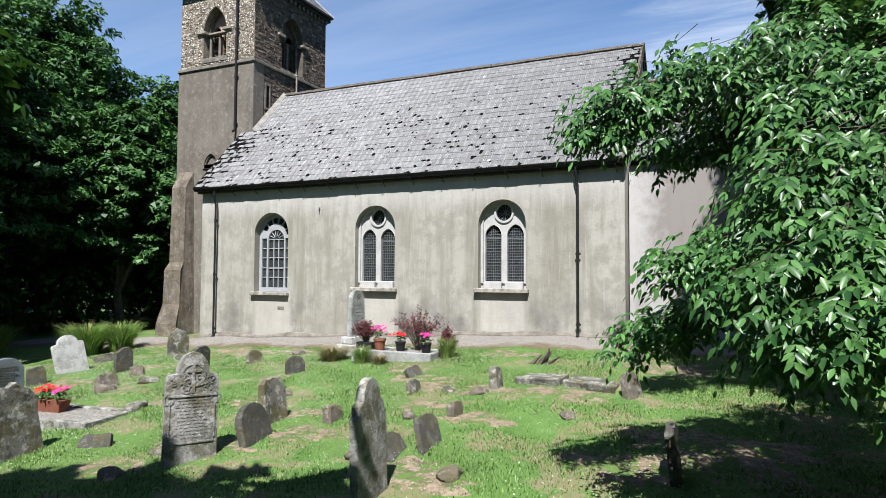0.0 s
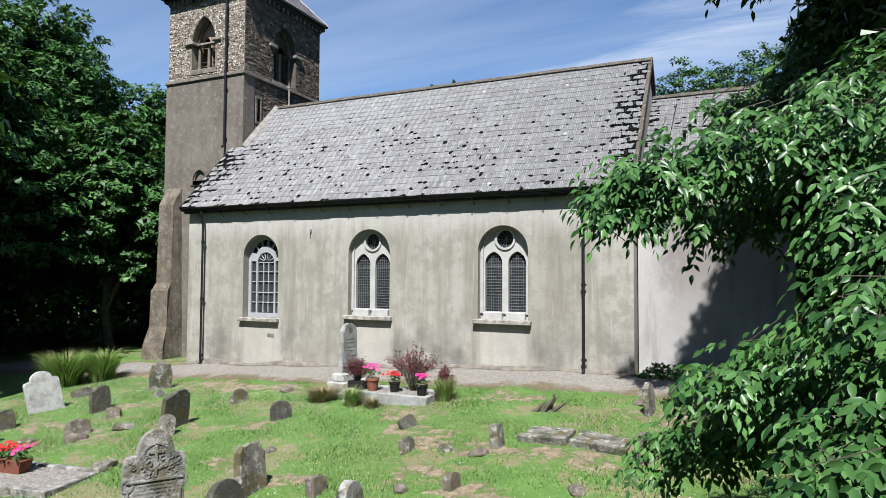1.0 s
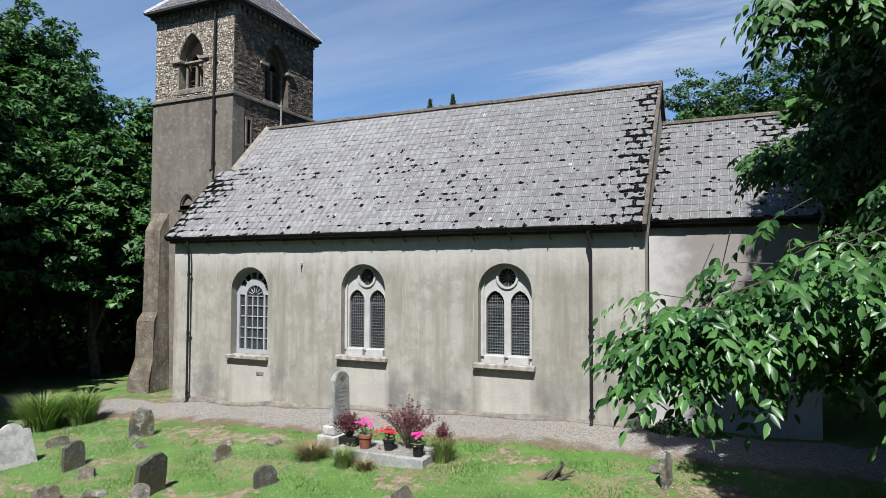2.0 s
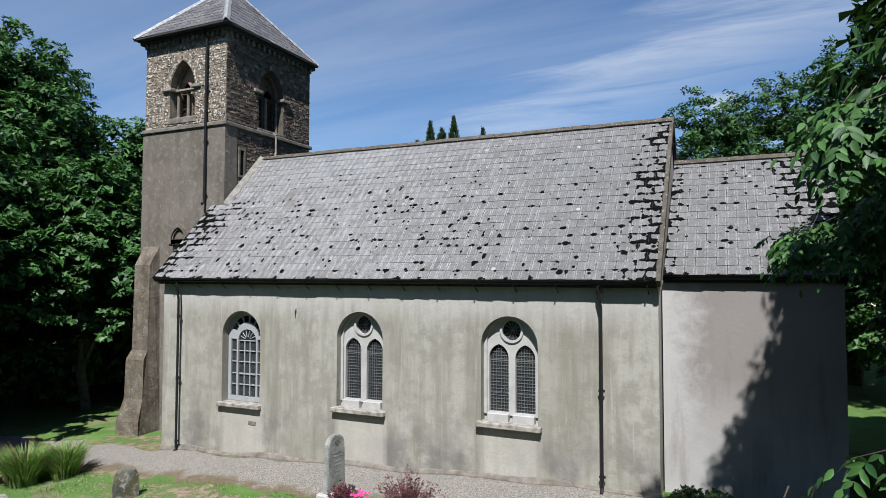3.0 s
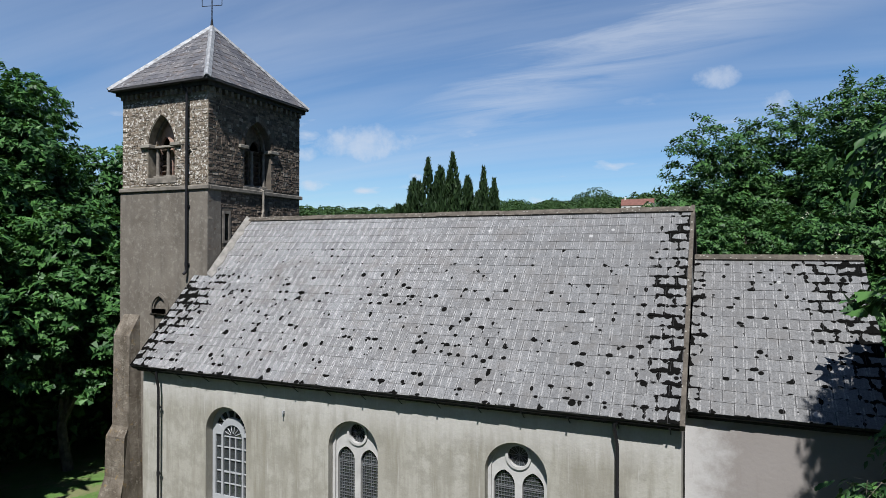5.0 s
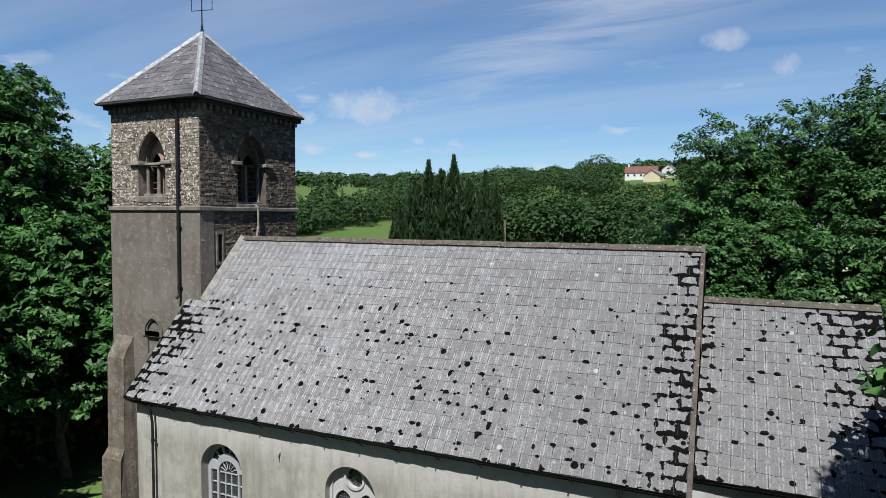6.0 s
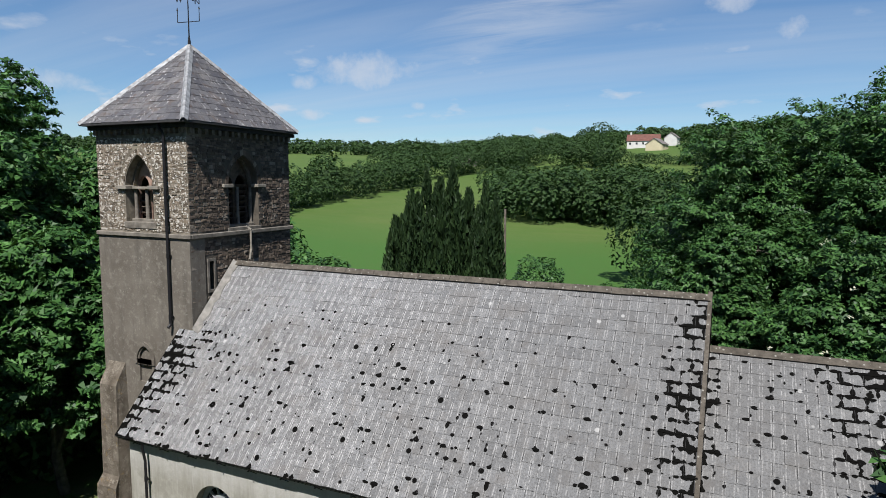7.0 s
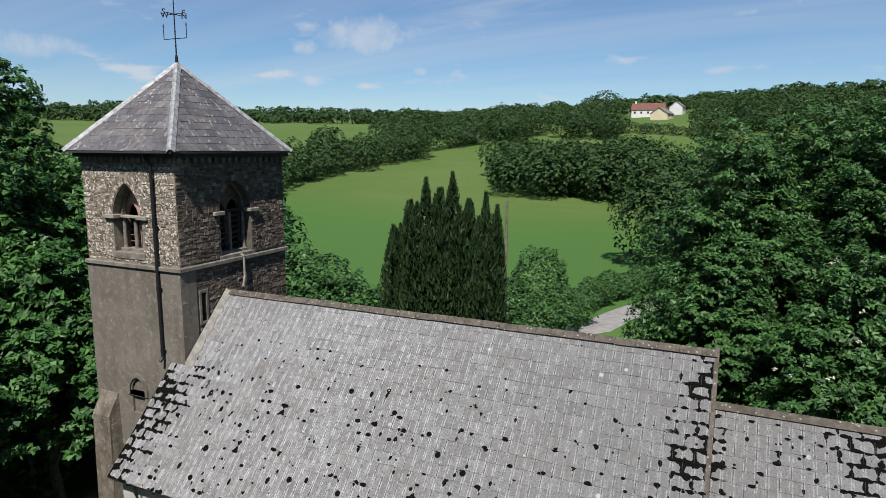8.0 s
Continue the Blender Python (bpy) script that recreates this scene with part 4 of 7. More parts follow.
def tower_walls():
    t = 0.55
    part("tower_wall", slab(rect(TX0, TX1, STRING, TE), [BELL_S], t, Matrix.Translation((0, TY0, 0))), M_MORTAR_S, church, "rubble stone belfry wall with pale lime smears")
    low = part("tower_wall", slab(rect(TX0 - 0.06, TX1 + 0.02, -1.3, STRING), [pointed_arch(-17.6, 0.5, 4.9, 5.6, 5.95)], t, Matrix.Translation((0, TY0 - 0.03, 0))), M_TOWER, church, "dark brown-grey cement rendered lower tower")
    part("niche_back", boxes((-17.95, -17.25, TY0 + 0.035, TY0 + 0.12, 4.8, 6.05)), M_TOWER, church)
    part("niche_hood", slab(pointed_arch(-17.6, 0.82, 5.45, 5.6, 6.12), [pointed_arch(-17.6, 0.6, 5.44, 5.6, 6.0)], 0.05, Matrix.Translation((0, TY0 - 0.07, 0))), M_TOWER, church, "rendered hood mould")
    e = part("tower_wall", slab(rect(TY0 + t + 0.002, TY1 - t - 0.002, -1.3, TE), [BELL_E, SLIT], t, EAST), M_MORTAR, church, "dark rubble stone east tower wall, its stones darkened further for shade")
    part("tower_wall", slab(rect(TX0, TX1, -1.3, TE), [], t, Matrix.Translation((0, TY1 - t, 0))), M_MORTAR, church)
    part("tower_wall", slab(rect(TY0 + t + 0.002, TY1 - t - 0.002, -1.3, TE), [], t, Matrix.Translation((TX0 + t, 0, 0)) @ Matrix.Rotation(radians(90), 4, "Z")), M_MORTAR, church)
    part("belfry_floor", boxes((TX0 + t, TX1 - t, TY0 + t, TY1 - t, 9.0, 9.2)), M_WOODDK, church)
    # string course all round
    p = 0.09
    for x0, x1, y0, y1 in ((TX0 - p, TX1 + p, TY0 - p, TY0), (TX0 - p, TX1 + p, TY1, TY1 + p), (TX1, TX1 + p, TY0, TY1), (TX0 - p, TX0, TY0, TY1)):
        part("string_course", boxes((x0, x1, y0, y1, STRING - 0.06, STRING + 0.07), bevel=0.02), M_DRESSED_DK, church, "weathered stone string course")
    return e


TOWER_E = tower_walls()


def belfry_window(loop, cx, w, z0, spring, top, m, label, head, cross=True):
    """A deep pointed recess with an inner order, two louvred lights, slim shafts, a pale spandrel stone and impost slabs."""
    lights = [pointed_arch(cx + s * w * 0.235, w * 0.4, z0 + 0.12, spring, spring + 0.36) for s in (-1, 1)]
    b = part("belfry_window", slab(loop, lights, 0.1, m @ Matrix.Translation((0, 0.4, 0))), head, church, label)
    inner = pointed_arch(cx, w - 0.16, spring - 0.02, spring, top - 0.1)
    # inner arch in the darker buttress colour, which stands in for the recess's shade
    part("inner_arch", slab(pointed_arch(cx, w - 0.004, spring - 0.02, spring, top - 0.004), [[(x, z + 0.001) for x, z in inner]], 0.12, m @ Matrix.Translation((0, 0.24, 0))), M_BUTT, b)
    for x in (cx - w * 0.4, cx, cx + w * 0.44):
        bm = bmesh.new()
        tube(bm, m @ Vector((x, 0.27, z0 + 0.1)), m @ Vector((x, 0.27, spring - 0.04)), 0.055, 0.05, 10)
        tube(bm, m @ Vector((x, 0.27, z0 + 0.08)), m @ Vector((x, 0.27, z0 + 0.18)), 0.08, 0.06, 10)
        part("shaft", bm, M_DRESSED_DK, b)
    for s in (-1, 1):
        x = cx + s * w * 0.235
        z = z0 + 0.25
        while z < spring + 0.05:
            tilt = m @ Matrix.Translation((x, 0.52, z)) @ Matrix.Rotation(radians(-38), 4, "X")
            part("louvre", boxes((-w * 0.21, w * 0.21, -0.1, 0.1, -0.012, 0.012), m=tilt), M_WOODDK, b)
            z += 0.17
    if cross:
        part("impost_slab", boxes((cx - w * 0.5, cx + w * 0.5, 0.14, 0.335, spring - 0.04, spring + 0.03), bevel=0.01, m=m), M_DRESSED, b)
    for s in (-1, 1):
        x = cx + s * (w / 2 + 0.08)
        part("impost", boxes((x - 0.2, x + 0.2, -0.1, 0.2, spring - 0.05, spring + 0.06), bevel=0.015, m=m), M_DRESSED, b)
    ring = pointed_arch(cx, w + 0.26, spring + 0.062, spring + 0.07, top + 0.19)
    hole = pointed_arch(cx, w + 0.01, spring + 0.0, spring + 0.07, top + 0.01)
    for i in range(2, len(ring) - 1):
        bm = bmesh.new()
        a, c = ring[i], ring[i + 1]
        d, e = hole[i + 1], hole[i]
        g = 0.04
        mid = ((a[0] + c[0] + d[0] + e[0]) / 4, (a[1] + c[1] + d[1] + e[1]) / 4)
        q = [(px + (mid[0] - px) * g * 2, pz + (mid[1] - pz) * g * 2) for px, pz in (a, c, d, e)]
        front = [bm.verts.new(m @ Vector((px, -0.018, pz))) for px, pz in q]
        back = [bm.verts.new(m @ Vector((px, 0.02, pz))) for px, pz in q]
        bm.faces.new(front)
        for k in range(4):
            bm.faces.new((front[k], back[k], back[(k + 1) % 4], front[(k + 1) % 4]))
        bmesh.ops.recalc_face_normals(bm, faces=bm.faces[:])
        part("voussoir", bm, M_STONE_S if cross else M_STONE, b)
    part("belfry_sill", boxes((cx - w / 2 - 0.08, cx + w / 2 + 0.08, -0.03, 0.3, z0 - 0.14, z0 + 0.05), bevel=0.012, m=m), M_DRESSED_DK, b)
    part("belfry_sill", boxes((cx - w * 0.48, cx + w * 0.48, 0.16, 0.34, z0 + 0.03, z0 + 0.13), bevel=0.01, m=m), M_DRESSED_DK, b)


# pale cement fillet where the nave's slates meet the tower
_up = (RZ - EZ) / (RY - EY)
bm = bmesh.new()
_prev = None
for _i in range(13):
    _y = TY0 - 0.1 + _i * (RY - TY0 + 0.05) / 12
    _z = EZ + (_y - EY) * _up
    _w = 0.26 + 0.05 * math.sin(_i * 2.3)
    _row = [bm.verts.new(p) for p in ((TX1 + 0.06, _y, _z + 0.16), (TX1 + 0.14, _y, _z + 0.1), (TX1 + _w, _y, _z + 0.045), (TX1 + _w, _y, _z - 0.02))]
    if _prev:
        for _j in range(3):
            bm.faces.new((_prev[_j], _prev[_j + 1], _row[_j + 1], _row[_j]))
    _prev = _row
bmesh.ops.recalc_face_normals(bm, faces=bm.faces[:])
part("mortar_fillet", bm, M_FILLET, church, "pale cement fillet against the tower")


belfry_window(BELL_S, -17.58, 1.12, 9.62, 10.66, 11.6, Matrix.Translation((0, TY0, 0)), "pointed belfry opening with two louvred lights", M_SPANDREL)
# the east head plate gets the dark wood colour in place of its shade
belfry_window(BELL_E, 19.8, 1.3, 9.42, 10.72, 11.65, EAST, "pointed belfry opening, its head plate coloured dark for shade", M_WOODDK, cross=False)
part("slit_surround", slab(rect(18.2, 18.52, 7.64, 8.63), [SLIT], 0.05, EAST @ Matrix.Translation((0, -0.03, 0))), M_DRESSED_DK, church, "stone slit window surround")
bm = tube(bmesh.new(), (TX1 + 0.1, 19.95, 9.36), (TX1 + 0.1, 19.95, 8.75), 0.035, n=8)
tube(bm, (TX1 + 0.1, 19.95, 8.76), (TX1 + 0.16, 19.8, 8.45), 0.035, n=8)
tube(bm, (TX1 - 0.05, 19.9, 9.46), (TX1 + 0.12, 19.95, 9.36), 0.04, n=8)
part("spout", bm, M_DRESSED, church, "short rainwater spout below the belfry")


def tower_top():
    x0, x1, y0, y1 = TX0 - 0.24, TX1 + 0.3, TY0 - 0.36, TY1 + 0.14
    apex = Vector((TCX - 0.22, TCY, 15.08))
    bm = bmesh.new()
    vs = [bm.verts.new(p) for p in ((x0, y0, 12.5), (x1, y0, 12.5), (x1, y1, 12.5), (x0, y1, 12.5))]
    lo = [bm.verts.new(p) for p in ((x0, y0, 12.44), (x1, y0, 12.44), (x1, y1, 12.44), (x0, y1, 12.44))]
    a = bm.verts.new(apex)
    for i in range(4):
        bm.faces.new((vs[i], vs[(i + 1) % 4], a))
        bm.faces.new((lo[i], lo[(i + 1) % 4], vs[(i + 1) % 4], vs[i]))
    bm.faces.new(list(reversed(lo)))
    bmesh.ops.recalc_face_normals(bm, faces=bm.faces[:])
    roof = part("tower_roof", bm, M_SOFFIT, church, "steep pyramid of dark blue-grey slates with lead hips")
    corners = [Vector(p) for p in ((x0, y0, 12.5), (x1, y0, 12.5), (x1, y1, 12.5), (x0, y1, 12.5))]
    for c in corners:
        d = (apex - c)
        out = Vector((c.x - TCX, c.y - TCY, 0)).normalized()
        side = d.cross(out).normalized()
        nrm = side.cross(d).normalized()
        if nrm.z < 0:
            nrm = -nrm
        bm = bmesh.new()
        prev = None
        k = 14
        for i in range(k + 1):
            p = c.lerp(apex, i / k) + nrm * (0.055 + 0.003 * math.sin(i * 2.1))
            w = 0.115 + 0.006 * math.sin(i * 3.3 + c.x)
            drop = 0.11
            row = [bm.verts.new(q) for q in (p - side * w - nrm * drop, p - side * 0.03, p + side * 0.03, p + side * w - nrm * drop)]
            if prev:
                for j in range(3):
                    bm.faces.new((prev[j], prev[j + 1], row[j + 1], row[j]))
            prev = row
        bmesh.ops.recalc_face_normals(bm, faces=bm.faces[:])
        part("hip_flashing", bm, M_LEAD, roof, "pale grey lead hip")
    # corbel table under the eaves
    for i in range(17):
        x = TX0 + 0.1 + i * (TX1 - TX0 - 0.2) / 16
        part("corbel", boxes((x - 0.05, x + 0.05, TY0 - 0.12, TY0 - 0.001, 12.17, 12.32)), M_BUTT, church)
        y = TY0 + 0.1 + i * (TY1 - TY0 - 0.2) / 16
        part("corbel", boxes((TX1 + 0.001, TX1 + 0.12, y - 0.05, y + 0.05, 12.17, 12.32)), M_BUTT, church)
    bm = boxes((TX0 - 0.15, TX1 + 0.15, TY0 - 0.15, TY0 - 0.002, 12.325, 12.435), (TX1 + 0.002, TX1 + 0.15, TY0 - 0.001, TY1 + 0.15, 12.325, 12.435),
               (TX0 - 0.15, TX0 - 0.002, TY0 - 0.001, TY1 + 0.15, 12.325, 12.435), (TX0 - 0.001, TX1 + 0.001, TY1 + 0.002, TY1 + 0.15, 12.325, 12.435))
    part("eaves_course", bm, M_SOFFIT, church)
    return roof, corners, apex


TOWER_ROOF, T_CORNERS, T_APEX = tower_top()
downpipe(-16.42, TY0 - 0.11, 6.75, 12.2, 0.042, swan=(-16.5, TY0 - 0.2, 12.33))


def buttress():
    """A stepped buttress with weathered slopes and a splayed foot at the tower's corner."""
    bm = bmesh.new()
    prof = [(17.58, 5.4), (17.3, 4.95), (17.2, 4.75), (17.16, 1.95), (16.98, 1.65), (16.95, 0.4), (16.74, -0.3), (16.7, -1.3), (17.58, -1.3)]
    wide = [0.35, 0.35, 0.35, 0.36, 0.41, 0.42, 0.5, 0.53, 0.53]
    a = [bm.verts.new((-18.8 - w, y, z)) for (y, z), w in zip(prof, wide)]
    b = [bm.verts.new((-18.8 + w, y, z)) for (y, z), w in zip(prof, wide)]
    n = len(prof)
    for i in range(n):
        bm.faces.new((a[i], a[(i + 1) % n], b[(i + 1) % n], b[i]))
    bm.faces.new(list(reversed(a))); bm.faces.new(b)
    bmesh.ops.recalc_face_normals(bm, faces=bm.faces[:])
    part("buttress", bm, M_BUTT, church, "stepped brown stone buttress with splayed foot")


buttress()


# ---- trees ----
M_BLOOM = plain("cream_blossom", (0.372, 0.3844, 0.279), 0.8, vary=0.1)


def unit(v):
    return v / np.maximum(np.linalg.norm(v, axis=-1, keepdims=True), 1e-9)


def leaf_quads(c, size, rng, flat=0.5, aspect=0.55, face=None):
    """Diamond leaves round the points c, lying more or less level, or turned to the outside of the crown."""
    n = len(c)
    nrm = rng.normal(size=(n, 3)) + np.array((0, 0, flat * 2.2)) if face is None else face * 1.3 + rng.normal(size=(n, 3)) * 0.5 + np.array((0, 0, 0.5))
    nrm = unit(nrm)
    d = unit(np.cross(nrm, rng.normal(size=(n, 3))))
    s = np.cross(nrm, d)
    L = size * rng.uniform(0.65, 1.3, (n, 1))
    W = L * aspect
    V = np.stack([c - d * L / 2, c + s * W / 2 - nrm * L * 0.06, c + d * L / 2, c - s * W / 2 - nrm * L * 0.06], 1).reshape(-1, 3)
    F = np.arange(n * 4).reshape(n, 4)
    return V, F


def leaf_tris(c, size, rng, aspect=0.6, face=None):
    """Small pointed leaves, one three-cornered blade each, turned up and to the outside of the crown."""
    n = len(c)
    nrm = rng.normal(size=(n, 3)) * 0.6 + np.array((0, 0, 0.8)) + (0 if face is None else face * 0.8)
    nrm = unit(nrm)
    d = unit(np.cross(nrm, rng.normal(size=(n, 3))))
    w = np.cross(nrm, d) * aspect
    L = size * rng.uniform(0.6, 1.3, (n, 1))
    V = np.stack([c - d * L * 0.4 + w * L * 0.5, c - d * L * 0.4 - w * L * 0.5, c + d * L * 0.7], 1).reshape(-1, 3)
    return V, np.arange(n * 3).reshape(n, 3)


def crown_points(blobs, clumps, per, spread, rng, inner=0.3):
    """Leaf places in clumps over the skin of the blobs (x, y, z, rx, ry, rz), with some inside."""
    B = np.array(blobs, float)
    area = B[:, 3] * B[:, 4] + B[:, 3] * B[:, 5] + B[:, 4] * B[:, 5]
    pick = rng.choice(len(B), clumps, p=area / area.sum())
    d = unit(rng.normal(size=(clumps, 3)))
    d[:, 2] = np.where(d[:, 2] < -0.35, -d[:, 2], d[:, 2])
    r = np.where(rng.random(clumps) < inner, rng.uniform(0.35, 0.8, clumps), rng.uniform(0.82, 1.06, clumps))
    wob = 1 + 0.13 * np.sin(d[:, 0] * 7 + pick) * np.sin(d[:, 1] * 6 + 2 * pick) + 0.09 * np.sin(d[:, 2] * 11 + d[:, 0] * 9)
    c = B[pick, :3] + d * B[pick, 3:6] * (r * wob)[:, None]
    off = unit(rng.normal(size=(clumps, per, 3))) * rng.random((clumps, per, 1)) ** 0.5 * (spread * 1.5, spread * 1.5, spread * 0.75)
    off[..., 2] -= 0.35 * (off[..., 0] ** 2 + off[..., 1] ** 2) / max(spread, 1e-6) * 0.6
    face = unit(d[:, None] + off / max(spread, 1e-6) * 0.35)
    return (c[:, None] + off).reshape(-1, 3), face.reshape(-1, 3)


def limbs(bm, base, top, blobs, r, rng):
    """A tapered trunk with crooked limbs out to the blobs."""
    base, top = Vector(base), Vector(top)
    pts = [base]
    for i in range(1, 5):
        p = base.lerp(top, i / 4) + Vector((rng.uniform(-0.2, 0.2), rng.uniform(-0.2, 0.2), 0)) * (i < 4)
        tube(bm, pts[-1], p, r * (1 - 0.19 * (i - 1)), r * (1 - 0.19 * i), n=9)
        pts.append(p)
    for b in blobs:
        e = Vector(b[:3])
        s = pts[1 + int(rng.integers(0, 3))]
        mid = s.lerp(e, 0.5) + Vector((0, 0, 0.12 * (e - s).length))
        tube(bm, s, mid, r * 0.42, r * 0.28, n=6)
        tube(bm, mid, e, r * 0.28, r * 0.1, n=6)
        for k in range(3):
            q = e + Vector((rng.uniform(-1, 1) * b[3], rng.uniform(-1, 1) * b[4], rng.uniform(-0.3, 0.9) * b[5])) * 0.75
            tube(bm, mid.lerp(e, 0.6), q, r * 0.13, r * 0.04, n=5)


def tree(x, y, height, radius, seed, label, material, leaf=0.26, clumps=900, per=26, low=0.12, spread=None, name="tree", category="tree", nblob=9, lump=1.0, bloom=0):
    rng = np.random.default_rng(seed)
    z = float(land(x, y))
    t = thing(name, (x, y, z), label, category)
    blobs = []
    for i in range(nblob):
        a = i * 2.4 + rng.uniform(0, 0.8)
        f = (i + 0.5) / nblob
        zc = z + height * (low + 0.12 + (0.74 - low) * f)
        rr = lump * radius * (0.42 + 0.42 * math.sin(math.pi * min(1, 0.2 + 0.8 * f))) * rng.uniform(0.85, 1.15)
        out = radius * 0.62 * math.sin(math.pi * min(1.0, 0.25 + 0.72 * f))
        blobs.append((x + out * math.cos(a), y + out * math.sin(a), zc, rr, rr, rr * 0.72))
    blobs.append((x, y, z + height * 0.86, radius * 0.55, radius * 0.55, height * 0.14))
    if lump < 1:
        blobs.append((x, y, z + height * (low + 0.9) / 2, radius * 0.72, radius * 0.72, height * (0.86 - low) / 2))
    bm = bmesh.new()
    limbs(bm, (x, y, z - 0.2), (x, y, z + height * 0.7), blobs[:12], 0.022 * height, rng)
    part("trunk", bm, M_BARK, t)
    P, face = crown_points(blobs, clumps, per, spread or radius * 0.105, rng)
    V, F = leaf_tris(P, leaf, rng, face=face)
    part("crown", mesh_arrays("crown", V, F), material, t)
    if bloom:
        P, face = crown_points(blobs[nblob // 3:], bloom, 14, 0.09, rng, 0.0)
        V, F = leaf_quads(P, 0.09, rng, 0.8, 0.9)
        part("blossom", mesh_arrays("blossom", V, F), M_BLOOM, t, "flat creamy white flower heads")
    return t


WOOD = "broadleaf tree in full summer leaf at the churchyard wood's edge"
for i, (x, y, h, r) in enumerate([(-26.5, 13.5, 14, 4.4), (-30, 19.5, 16.5, 4.8), (-37.4, 26, 18.3, 4.4), (-29, 25.5, 13.8, 4.4), (-36, 33, 16.0, 4.6), (-24.5, 19.5, 10, 3.4), (-34, 17, 19, 5.0), (-23.5, 24, 9.5, 3.4)]):
    tree(x, y, h, r, 20 + i, WOOD, M_LEAF, leaf=0.25, clumps=1700, per=34, nblob=17, lump=0.66, low=0.2 if i in (0, 1, 5, 6) else 0.06, spread=0.06 * r)
RW = "dense green ash tree behind the chancel"
for i, (x, y, h, r) in enumerate([(-2.0, 38, 14.6, 4.6), (1.2, 39.5, 15.4, 4.6), (4.2, 37, 15.8, 4.6), (9.5, 35, 17, 5.0), (-2.2, 34.0, 9.0, 2.6), (2.5, 31.5, 9.5, 3.6), (7.2, 29, 11, 3.8), (16, 33, 17.5, 5.2), (5, 45, 15.5, 5.0), (13, 25, 12, 4.2), (5.2, 20.5, 8.5, 2.8)]):
    tree(x, y, h, r, 50 + i, RW, M_LEAF_R, leaf=0.19, clumps=1800 if x < 7 else 700, per=36, nblob=17, lump=0.66, low=0.02, spread=0.06 * r, bloom=70 if i in (5, 6) else 0)
# unseen trees, added to throw shade on the lawn, elder and left wood
for i, (x, y, h, r) in enumerate([(-4.6, -4.9, 13.7, 3.9), (-14.5, -6.5, 13.2, 4.2), (-27.5, 8.0, 19, 4.8), (-34, 10.5, 19, 5.0), (-22.3, 6.3, 17.8, 4.4), (6.0, 0.9, 7.6, 3.2), (-25.3, 8.6, 18.5, 4.4), (-30.5, 8.8, 19, 4.6)]):
    tree(x, y, h, r, 80 + i, "unseen broadleaf tree added on the south side to cast shade", M_LEAF, leaf=0.8, clumps=300, per=22, low=0.1)

# the last one stands out of view, added to block sky light from the east
for i, (x, y, h, r) in enumerate([(4.4, 15.8, 10.5, 2.7), (4.9, 12.4, 12.5, 2.9), (6.5, 18.6, 11, 3.0), (7.6, 5.0, 11, 3.2)]):
    tree(x, y, h, r, 140 + i, "shaded broadleaf tree overhanging the chancel's end; the southmost unseen, added to block sky", M_LEAF_R, leaf=0.3, clumps=420, per=50, low=0.22 if i < 3 else 0.0)

# ring of unseen trees, added to hold back sky light and deepen the shadows
SHADE_RING = [(-38, -8), (-31, -5), (-25, -10), (-18, -9), (-11, -13), (-3.5, -14), (4, -12), (11, -8), (15, -2), (17, 6), (17, 14), (12, 9), (-8, -20), (8, -19), (-22, -18), (20, 21), (-44, 2)]
for i, (x, y) in enumerate(SHADE_RING):
    tree(x, y, 15 + 3 * math.sin(i * 2.3), 4.6, 120 + i, "unseen broadleaf tree added behind to block sky light", M_LEAF, leaf=0.95, clumps=280, per=18, low=0.0)


def cypress(x, y, height, r, seed):
    rng = np.random.default_rng(seed)
    z = float(land(x, y))
    t = thing("cypress", (x, y, z), "dark green upright Irish yew with pointed top", "conifer", "row of upright yews behind the church")
    bm = bmesh.new()
    tube(bm, (x, y, z - 0.2), (x, y, z + height * 0.5), 0.2, 0.08)
    part("trunk", bm, M_BARK, t)
    n = 17500
    spires = [(0, 0, 1.0)] + [(0.62 * r * math.cos(q * 0.9 + seed), 0.62 * r * math.sin(q * 0.9 + seed), rng.uniform(0.84, 0.97)) for q in range(7)]
    k = rng.integers(0, len(spires), n)
    S = np.array(spires)[k]
    f = rng.random(n) ** 0.75
    prof = np.where(f < 0.2, 0.8 + f, 1.0) * (1 - np.clip((f - 0.7) / 0.3, 0, 1) ** 1.6)
    a = rng.uniform(0, 2 * np.pi, n)
    rad = r * 0.42 * prof * rng.uniform(0.75, 1.1, n) * (1 + 0.12 * np.sin(a * 5 + f * 20)) + 0.03
    P = np.stack([x + S[:, 0] * (1 - 0.15 * f) + rad * np.cos(a), y + S[:, 1] * (1 - 0.15 * f) + rad * np.sin(a), z + 0.1 + f * height * S[:, 2]], 1)
    d = unit(np.stack([np.cos(a) * 0.35, np.sin(a) * 0.35, np.ones(n)], 1) + rng.normal(size=(n, 3)) * 0.22)
    s = unit(np.cross(d, rng.normal(size=(n, 3))))
    L = rng.uniform(0.16, 0.36, (n, 1))
    V = np.stack([P - d * L / 2 + s * L * 0.2, P - d * L / 2 - s * L * 0.2, P + d * L / 2], 1).reshape(-1, 3)
    part("crown", mesh_arrays("crown", V, np.arange(n * 3).reshape(n, 3)), M_CYP, t)


for i, (x, y, h, r) in enumerate([(-14.3, 28.2, 11.0, 1.2), (-13.4, 28.0, 12.0, 1.15), (-12.4, 28.4, 12.2, 1.25), (-10.9, 28.2, 11.4, 0.85), (-12.9, 29.4, 11.6, 1.2), (-11.8, 28.9, 11.0, 1.0), (-14.7, 29.2, 9.0, 0.95)]):
    cypress(x, y, h, r, 200 + i)


